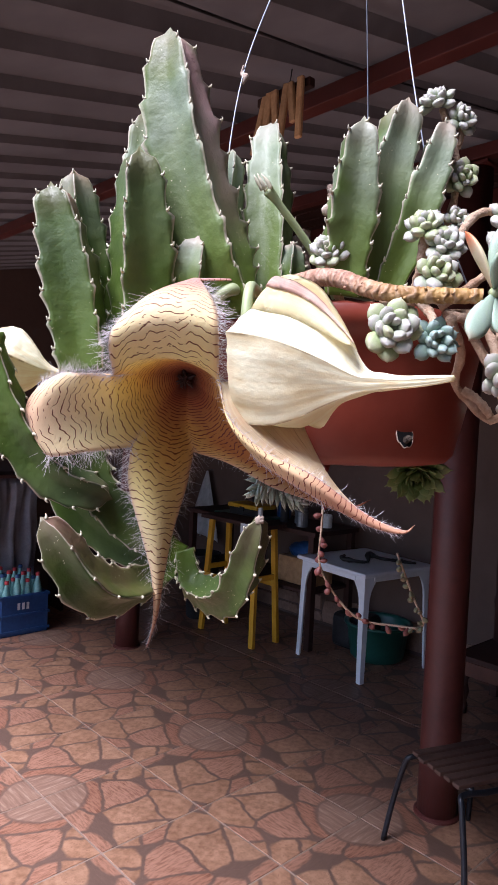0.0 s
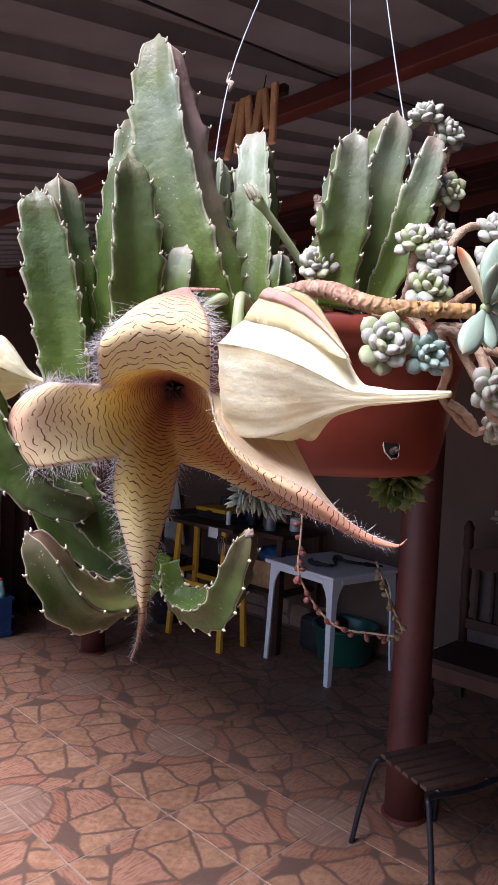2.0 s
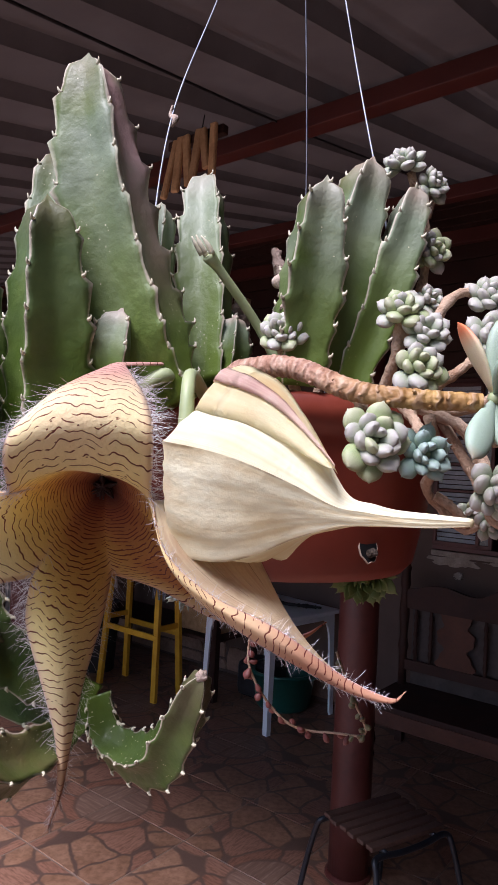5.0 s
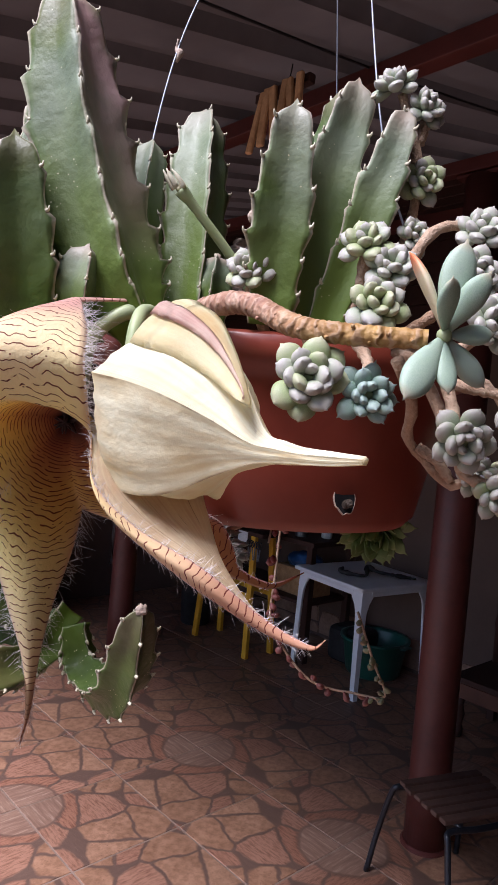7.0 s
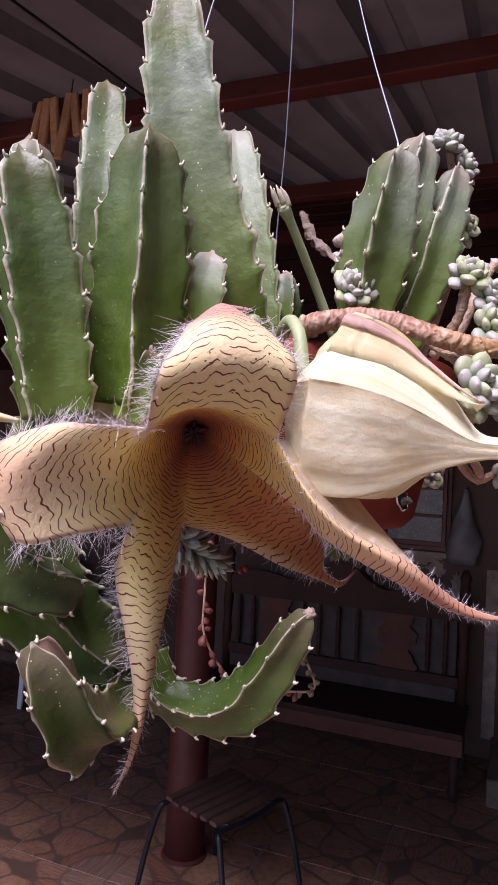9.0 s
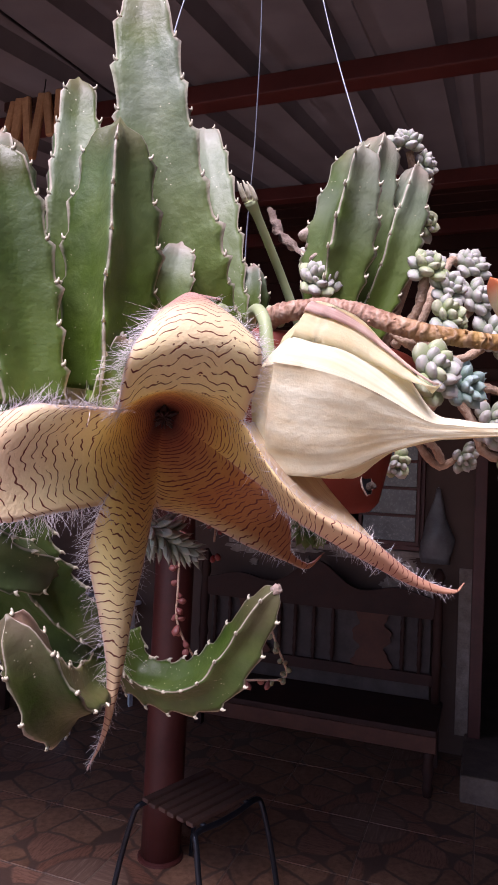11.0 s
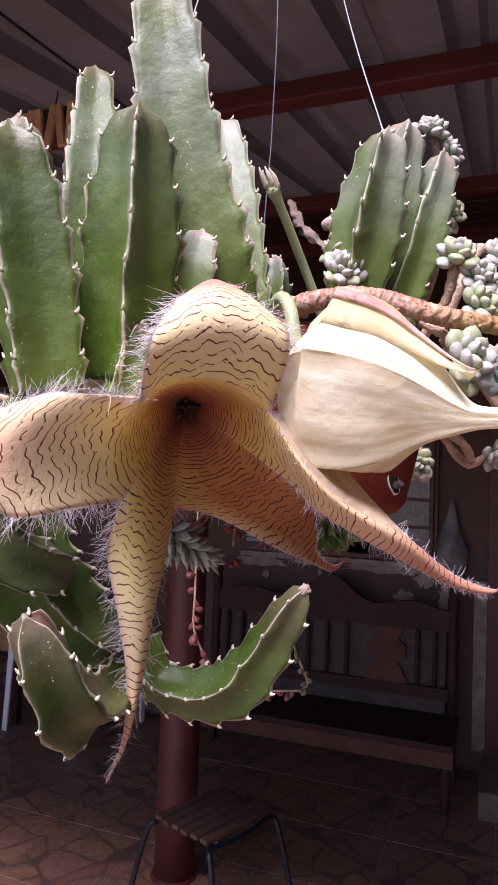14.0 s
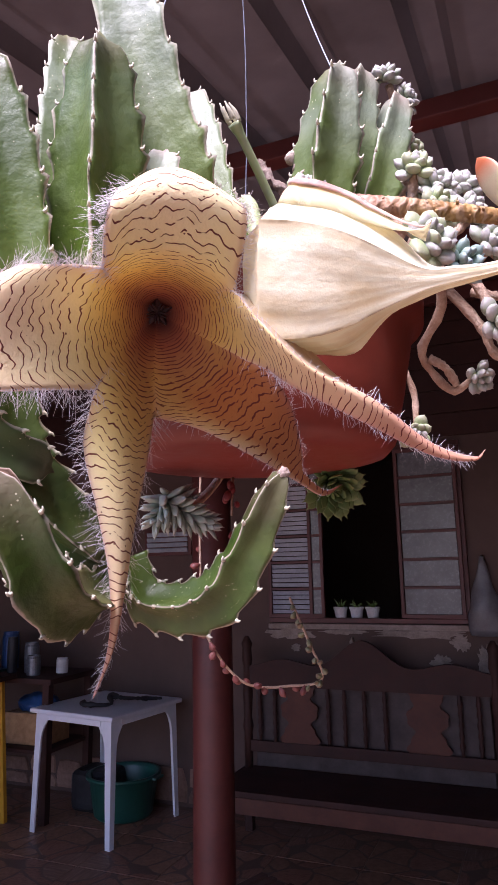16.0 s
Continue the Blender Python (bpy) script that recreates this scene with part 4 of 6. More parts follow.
tray = tagged(part("plastic_tray", box((0.56, 0.26, 0.016), (-4.02, 3.82, 0.8855), 0.006), GREENPLASTIC), "flat teal plastic tray on the work table", "tray")
toolbox = empty("tool_box", "black plastic tool box with a yellow lid on a tray", "tool box", (-3.98, 3.82, 0.894))
part("body", box((0.33, 0.20, 0.055), (0, 0, 0.0275), 0.008), BLACK, toolbox)
part("lid", box((0.35, 0.22, 0.035), (0, 0, 0.0725), 0.010), YELLOW, toolbox, "yellow lid")
part("latch", box((0.05, 0.012, 0.035), (0, -0.113, 0.05), 0.003), BLACK, toolbox)
tagged(part("price_card", box((0.10, 0.004, 0.075), (-3.60, 3.398, 0.862), 0.001), WHITEBITS), "small white card pinned to the trestle", "card")
for x, tilt in ((-3.52, 0.10), (-3.47, -0.06), (-3.42, 0.04)):
    shears = empty("scissors", "steel scissors hanging from the edge of the trestle", "scissors", (x, 3.394, 0.87), "hanging scissors")
    for q in (-1, 1):
        part("blade", box((0.010, 0.004, 0.085), (q * 0.006, 0.003 * q, -0.115), 0.001, turn=Matrix.Rotation(q * 0.10 + tilt, 4, "Y")), GREYBITS, shears)
        part("grip", tube([(q * 0.014 + 0.013 * math.cos(w), 0.003 * q, -0.045 + 0.024 * math.sin(w)) for w in (k * math.pi / 6 for k in range(13))], [0.0035, 0.0035], 24, 6), BLACK, shears, smooth=True)
sack = bmesh.new()
bmesh.ops.create_icosphere(sack, subdivisions=4, radius=1)
for v in sack.verts:
    n = 1 + 0.22 * noise.noise(v.co * 1.7) + 0.10 * noise.noise(v.co * 4.3)
    v.co = Vector((v.co.x * 0.15 * n, v.co.y * 0.10 * n, max(-0.045, v.co.z * 0.075 * n) + 0.045))
sack_ob = part("blue_bag", sack, BLUEPLASTIC, smooth=True)
sack_ob.location = (-3.42, 3.90, 0.634)
tagged(sack_ob, "crumpled dark blue plastic bag on a cardboard box", "bag")
tagged(part("cardboard_box", box((0.34, 0.26, 0.20), (-3.45, 3.92, 0.5335), 0.006), PALEWOOD), "brown cardboard box on the table shelf", "box")
tagged(part("dark_bag", box((0.30, 0.26, 0.26), (-3.05, 4.08, 0.13), 0.06, segs=3), BLACK), "slumped dark bag on the floor", "bag")
bucket = empty("dark_bucket", "dark blue-black plastic bucket on the floor", "bucket", (-4.32, 3.60, 0))
part("body", turned([(0.11, 0.0), (0.12, 0.01), (0.145, 0.52), (0.155, 0.525), (0.155, 0.54), (0.138, 0.54), (0.11, 0.03)], segs=24), BLACK, bucket, smooth=True)
part("bail", tube([(-0.15, 0, 0.53), (-0.1, 0.05, 0.45), (0, 0.15, 0.40), (0.1, 0.05, 0.45), (0.15, 0, 0.53)], [0.004, 0.004], 16, 6), GREYBITS, bucket)

for x in (-1.39, -1.285, -1.18):
    pt = empty("flower_pot", "small white plastic flower pot on the window sill", "flower pot", (x, WY + 0.04, 1.21), "pots on the sill")
    part("cup", turned([(0.030, 0), (0.043, 0.075), (0.047, 0.076), (0.047, 0.09), (0.040, 0.09), (0.036, 0.07)], segs=18), WHITEBITS, pt, smooth=False)
    tuft = bmesh.new()
    rnd = random.Random(int(-x * 100))
    for _ in range(9):
        a = rnd.uniform(0, 6.28)
        tube([(0, 0, 0.07), (0.015 * math.cos(a), 0.015 * math.sin(a), 0.10), (0.04 * math.cos(a), 0.04 * math.sin(a), 0.10 + rnd.uniform(0.0, 0.05))], [0.004, 0.006, 0.001], 6, 5, tuft)
    part("leaves", tuft, DARKLEAF, pt, "thin dark green leaves")

bagbm, rows = bmesh.new(), []
for i in range(13):
    s = i / 12
    half = 0.012 + 0.085 * min(1.0, s * 1.5) ** 1.2 - 0.012 * max(0, s - 0.8) * 5
    rows.append([bagbm.verts.new((half * math.cos(a) * (1 + 0.12 * math.sin(3 * a + i)), 0.4 * half * math.sin(a) * (1 + 0.2 * math.sin(2 * a + i * 0.7)), -0.46 * s)) for a in (2 * math.pi * k / 20 for k in range(20))])
for r0, r1 in zip(rows, rows[1:]):
    for k in range(20):
        bagbm.faces.new((r0[k], r0[(k + 1) % 20], r1[(k + 1) % 20], r1[k]))
bagbm.faces.new(rows[-1])
bagbm.faces.new(rows[0][::-1])
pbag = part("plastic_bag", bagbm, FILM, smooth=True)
pbag.location = (-0.495, 4.255, 1.60)
tagged(pbag, "translucent white plastic bag hanging on the wall", "bag")
nail = tagged(part("wall_nail", tube([(-0.495, 4.31, 1.605), (-0.495, 4.25, 1.607)], [0.003, 0.003], 2, 6), GREYBITS), "steel nail in the wall", "nail")


# ---- hanging planter ----
PX, PY, RIM, BASE = -0.389, 0.4705, 1.7474, 1.6292
planter = empty("hanging_planter", "round terracotta-coloured plastic hanging pot with side holes", "planter", (PX, PY, BASE))
bowl = turned([(0.02, 0.0), (0.085, 0.0), (0.104, 0.003), (0.1105, 0.010), (0.1185, 0.045), (0.127, 0.090), (0.1295, 0.0985), (0.1365, 0.1005), (0.1372, 0.1155), (0.1345, 0.1182), (0.129, 0.117), (0.1265, 0.106), (0.11, 0.02), (0.02, 0.006)], segs=72)
part("bowl", bowl, CLAY, planter, smooth=True)
part("soil", turned([(0.02, 0.085), (0.122, 0.085), (0.118, 0.102), (0.06, 0.108), (0.01, 0.110)], segs=40), SOIL, planter, "dark potting soil", smooth=True)


def side_hole(angle, z, r):
    """A ragged melted hole through the pot's side: its throat's shade is a black plate, with a torn pale lip."""
    ca, sa = math.cos(angle), math.sin(angle)
    out, across = Vector((ca, sa, 0.17)).normalized(), Vector((-sa, ca, 0))
    up = out.cross(across)
    rad = 0.1105 + (z - 0.010) * 0.2035
    c = Vector((rad * ca, rad * sa, z))
    dark, lip = bmesh.new(), bmesh.new()
    rnd = random.Random(int(angle * 100))
    n = 40
    shape = [r * (0.95 + 0.22 * noise.noise((math.cos(2 * math.pi * k / n) * 1.6, math.sin(2 * math.pi * k / n) * 1.6, angle)) + 0.06 * rnd.random()) for k in range(n)]
    pts = [across * shape[k] * math.cos(2 * math.pi * k / n) * 0.9 + up * shape[k] * 1.1 * math.sin(2 * math.pi * k / n) for k in range(n)]
    dark.faces.new([dark.verts.new(c + p + out * 0.0012) for p in pts])
    bmesh.ops.solidify(dark, geom=dark.faces[:], thickness=0.0015)
    rings = [[lip.verts.new(c + p * s + out * o) for p in pts] for s, o in ((1.06, 0.0003), (1.03, 0.0013), (1.0, 0.0015), (0.95, 0.0010))]
    for r0, r1 in zip(rings, rings[1:]):
        for j in range(n):
            lip.faces.new((r0[j], r0[(j + 1) % n], r1[(j + 1) % n], r1[j]))
    h = part("drain_hole", dark, BLACK, planter, "dark ragged drain hole")
    part("torn_lip", lip, DRY, h)
    part("root_stub", tube([c + out * 0.001 - up * 0.004, c + out * 0.005 - up * 0.003, c + out * 0.007 - up * 0.005], [0.003, 0.0025, 0.0015], 6, 8), SOIL, h)


side_hole(-0.33, 0.026, 0.0085)
side_hole(-1.75, 0.026, 0.008)
side_hole(1.1, 0.026, 0.008)

# pebbles on the soil
rng = random.Random(3)
for k in range(26):
    a, r = rng.uniform(-2.6, 0.2), rng.uniform(0.085, 0.115)
    bm = bmesh.new()
    bmesh.ops.create_icosphere(bm, subdivisions=2, radius=1)
    s = rng.uniform(0.004, 0.008)
    for v in bm.verts:
        v.co *= 1 + 0.25 * noise.noise(v.co * 1.5 + Vector((k, 0, 0)))
        v.co = Vector((v.co.x * s, v.co.y * s * 0.8, v.co.z * s * 0.6))
    p = part("pebble", bm, GRAVEL, smooth=True)
    p.location = (PX + r * math.cos(a), PY + r * math.sin(a), BASE + 0.1085)
    p.rotation_euler = (0, 0, a * 3)
    tagged(p, "small grey pebble on the potting soil", "pebble", "pebbles in the pot")

# three hanging wires, twisted together at the hook under the roof
HOOK = (-0.410, 0.490, 2.345)
hanger = empty("pot_hanger", "three thin steel hanging wires joined at a roof hook", "wire", HOOK)
hk = Vector(HOOK)
KNOT = (-0.4301, 0.3871, 1.953)
for pts in (((-0.383, 0.3355, 1.735), (-0.403, 0.348, 1.81), KNOT, (-0.4290, 0.4438, 2.11), HOOK),
            ((-0.41, 0.606, 1.738), (-0.432, 0.575, 1.84), (-0.416, 0.540, 1.98), (-0.4065, 0.5139, 2.10), HOOK),
            ((-0.268, 0.53, 1.735), (-0.287, 0.475, 1.83), (-0.2911, 0.4476, 1.8874), (-0.3351, 0.4690, 2.0345), HOOK)):
    line = [Vector(p) - hk for p in pts]
    part("wire", tube(line, [0.0007, 0.0007], 90, 6, wobble=0.1), WIRE, hanger, smooth=True)
part("hook", tube([(0, 0, 0.0), (0.004, 0, 0.012), (0, 0, 0.022), (0, 0, 0.03)], [0.002, 0.002], 12, 6), WIRE, hanger, smooth=True)
kn = Vector(KNOT) - hk
part("knot", tube([kn + Vector((0, 0, -0.008)), kn + Vector((0.004, 0, -0.003)), kn + Vector((-0.003, 0.002, 0.002)), kn + Vector((0, 0, 0.008))], [0.0010, 0.0024, 0.0021, 0.0008], 12, 8), DRY, hanger, smooth=True)

# ---- stapelia ----
stapelia = empty("stapelia_plant", "spiny-edged green stapelia with a giant star flower", "succulent plant", (PX, PY, RIM))
ORIGIN = Vector((PX, PY, RIM))


def stem(pts, radii, spin=0.0, teeth=9, seed=0, flat=1.0, dry_tip=False, blush=None, skin=None):
    """A four-ribbed toothed stem through pts; spin turns its ribs, in degrees; its flank towards blush is mauve."""
    rnd = random.Random(seed)
    teeth = max(3, round(teeth * 0.88))
    steps = teeth * 6
    line = smooth_line([Vector(p) - ORIGIN for p in pts], steps)
    rad = spread(radii, steps)
    bm, tips = bmesh.new(), bmesh.new()
    uv, fl = bm.loops.layers.uv.new("UVMap"), bm.loops.layers.uv.new("flank")
    per, rings, tag = 7, [], {}
    shift = [rnd.random() for _ in range(4)]
    length = sum((b - a).length for a, b in zip(line, line[1:]))
    gap = length / teeth
    for i, ((q, t, a, b), r) in enumerate(zip(frames_along(line, Vector((0.55, -0.8, 0.1))), rad)):
        ring = []
        s = i / steps
        closing = 1.0 if s < 0.87 else math.sqrt(max(0.0, 1 - ((s - 0.87) / 0.13) ** 2)) * 0.78 + 0.22
        for j in range(4 * per):
            rib, k = j // per, j % per
            ph = (0.0, 0.075, 0.22, 0.41, 0.59, 0.78, 0.925)[k]
            flank = 1 - min(ph, 1 - ph) * 2
            shape = 0.7071 / math.cos(math.pi / 4 - ph * math.pi / 2) * (1 - 0.30 * math.sin(math.pi * ph) ** 0.8)
            if k == 0:
                saw = (i / 6 + shift[rib]) % 1.0
                tooth = (saw / 0.8 if saw < 0.8 else (1 - saw) / 0.2)
                shape *= 0.89 + 0.20 * tooth ** 1.8
            elif k in (1, per - 1):
                shape *= 1.0
            shape *= 1 + 0.06 * noise.noise((i * 0.21, j * 0.7, seed * 3.1))
            w = radians(spin) + 2 * math.pi * (rib + ph) / 4 + 0.12 * noise.noise((i * 0.12, rib, seed))
            v = bm.verts.new(q + (a * math.cos(w) + b * math.sin(w) * flat) * r * shape * closing)
            tag[v] = (1.0 if k == 0 else (0.72 if k in (1, per - 1) else flank * 0.5), s)
            ring.append(v)
            if k == 0 and i > 2:
                saw0, saw1 = ((i - 1) / 6 + shift[rib]) % 1.0, (i / 6 + shift[rib]) % 1.0
                if saw0 < 0.8 <= saw1 or (saw1 < saw0 and saw0 < 0.8):
                    out = (v.co - q).normalized()
                    base, h = v.co - out * 0.0012, gap * 0.05 + 0.0012
                    tube([base, base + out * h * 0.7 + t * h * 0.35, base + out * h * 0.9 + t * h * 1.2], [0.0013, 0.0008, 0.0003], 4, 6, tips)
        rings.append(ring)
    m = 4 * per
    for r0, r1 in zip(rings, rings[1:]):
        for j in range(m):
            f = bm.faces.new((r0[j], r0[(j + 1) % m], r1[(j + 1) % m], r1[j]))
    bm.faces.new(rings[0][::-1])
    top = bm.verts.new(sum((v.co for v in rings[-1]), Vector()) / m + (line[-1] - line[-2]).normalized() * rad[-1] * 0.25)
    tag[top] = (0.2, 1.0)
    for j in range(m):
        bm.faces.new((rings[-1][j], rings[-1][(j + 1) % m], top))
    mauve = set()
    if blush:
        k = int(steps * 0.7)
        best = max(range(4), key=lambda rib: (rings[k][rib * per + 3].co - line[k]).dot(Vector(blush)))
        mauve = {r[(best * per + j) % m] for r in rings for j in range(per + 1)}
    for f in bm.faces:
        for lp in f.loops:
            lp[fl].uv = (1.0 if all(v in mauve for v in f.verts) else 0.0, 0)
            x, y = tag[lp.vert]
            if len(f.verts) == 4 and any(tag[v][0] == 1.0 for v in f.verts) and tag[lp.vert][0] != 1.0:
                x = 0.72
            lp[uv].uv = (x, y)
    bmesh.ops.recalc_face_normals(bm, faces=bm.faces)
    ob = part("stem", bm, skin or STEM, stapelia, smooth=True)
    tagged(part("teeth", tips, TOOTH, ob, "pale horny teeth along the ribs", smooth=True), kind="stuff")
    if dry_tip:
        husk = bmesh.new()
        bmesh.ops.create_icosphere(husk, subdivisions=3, radius=1)
        for v in husk.verts:
            v.co *= 1 + 0.5 * noise.noise(v.co * 2.2 + Vector((seed, 0, 0)))
            v.co = line[-1] + v.co * rad[-1] * 0.24
        part("dry_tip", husk, DRY, ob, "withered brown tip", smooth=True)
    return ob


# upright stems
stem([(-0.350, 0.330, 1.738), (-0.371, 0.314, 1.780), (-0.386, 0.296, 1.855), (-0.394, 0.286, 1.930)], [0.017, 0.033, 0.030, 0.020], 30, 10, 1, blush=(1, 0.1, 0))
stem([(-0.424, 0.247, 1.690), (-0.429, 0.236, 1.750), (-0.434, 0.2205, 1.814)], [0.024, 0.026, 0.018], 57, 7, 2, blush=(1, 0.3, 0), skin=OLDSTEM)
stem([(-0.400, 0.277, 1.700), (-0.394, 0.269, 1.770), (-0.388, 0.260, 1.838)], [0.027, 0.027, 0.018], 84, 7, 3, skin=OLDSTEM)
stem([(-0.425, 0.290, 1.705), (-0.440, 0.298, 1.800), (-0.448, 0.3057, 1.897)], [0.022, 0.025, 0.015], 50, 9, 4)
stem([(-0.432, 0.262, 1.700), (-0.444, 0.254, 1.770), (-0.450, 0.245, 1.834)], [0.018, 0.019, 0.014], 20, 7, 5)
stem([(-0.378, 0.300, 1.735), (-0.372, 0.298, 1.760), (-0.367, 0.2975, 1.785)], [0.016, 0.018, 0.012], 35, 4, 6)
stem([(-0.392, 0.292, 1.735), (-0.394, 0.289, 1.755), (-0.393, 0.286, 1.772)], [0.010, 0.011, 0.008], 20, 3, 16)
stem([(-0.366, 0.368, 1.752), (-0.384, 0.381, 1.828), (-0.403, 0.3965, 1.905)], [0.021, 0.023, 0.016], 38, 8, 7, blush=(-0.8, -0.6, 0))
stem([(-0.352, 0.372, 1.752), (-0.350, 0.374, 1.775), (-0.352, 0.377, 1.796)], [0.012, 0.012, 0.008], 10, 4, 17, dry_tip=True)
stem([(-0.381, 0.352, 1.752), (-0.396, 0.347, 1.815), (-0.402, 0.355, 1.871)], [0.013, 0.016, 0.011], 30, 6, 8)
stem([(-0.302, 0.378, 1.752), (-0.293, 0.372, 1.805), (-0.279, 0.3625, 1.862)], [0.018, 0.024, 0.015], 57, 7, 9)
stem([(-0.297, 0.392, 1.752), (-0.288, 0.395, 1.818), (-0.273, 0.402, 1.887)], [0.018, 0.025, 0.015], 72, 8, 10, blush=(1, 0.3, 0))
stem([(-0.283, 0.402, 1.752), (-0.265, 0.412, 1.815), (-0.2515, 0.420, 1.872)], [0.015, 0.019, 0.012], 57, 7, 11)
stem([(-0.452, 0.330, 1.745), (-0.472, 0.334, 1.782), (-0.479, 0.336, 1.814)], [0.010, 0.016, 0.009], 40, 4, 20)
stem([(-0.440, 0.335, 1.748), (-0.465, 0.330, 1.757), (-0.492, 0.322, 1.783)], [0.010, 0.012, 0.008], 15, 4, 21)
stem([(-0.436, 0.286, 1.695), (-0.437, 0.288, 1.722), (-0.438, 0.290, 1.745)], [0.009, 0.010, 0.006], 25, 3, 22)
stem([(-0.393, 0.262, 1.690), (-0.388, 0.264, 1.708), (-0.383, 0.267, 1.727)], [0.010, 0.011, 0.007], 60, 3, 23)
stem([(-0.379, 0.268, 1.698), (-0.376, 0.271, 1.712), (-0.374, 0.273, 1.726)], [0.007, 0.008, 0.006], 10, 3, 24, dry_tip=True)
# hanging stems
stem([(-0.409, 0.331, 1.556), (-0.396, 0.332, 1.530), (-0.350, 0.329, 1.536), (-0.306, 0.3105, 1.596)], [0.011, 0.0140, 0.0172, 0.012], 30, 12, 12, dry_tip=True, skin=OLDSTEM)
stem([(-0.428, 0.335, 1.558), (-0.416, 0.306, 1.536), (-0.398, 0.246, 1.540), (-0.395, 0.204, 1.590)], [0.013, 0.0165, 0.0205, 0.0145], 12, 9, 13, blush=(0.6, 0.2, 0.7), skin=OLDSTEM)
stem([(-0.442, 0.262, 1.690), (-0.442, 0.258, 1.631), (-0.432, 0.272, 1.591), (-0.414, 0.308, 1.556)], [0.018, 0.021, 0.021, 0.016], 5, 10, 14, skin=OLDSTEM)
stem([(-0.462, 0.268, 1.650), (-0.460, 0.254, 1.600), (-0.440, 0.282, 1.566), (-0.414, 0.312, 1.550)], [0.014, 0.018, 0.019, 0.014], 30, 9, 15, skin=OLDSTEM)
stem([(-0.4489, 0.1822, 1.7087), (-0.4434, 0.2002, 1.654), (-0.4326, 0.2273, 1.616), (-0.416, 0.264, 1.600)], [0.016, 0.019, 0.019, 0.015], 30, 9, 18, skin=OLDSTEM)


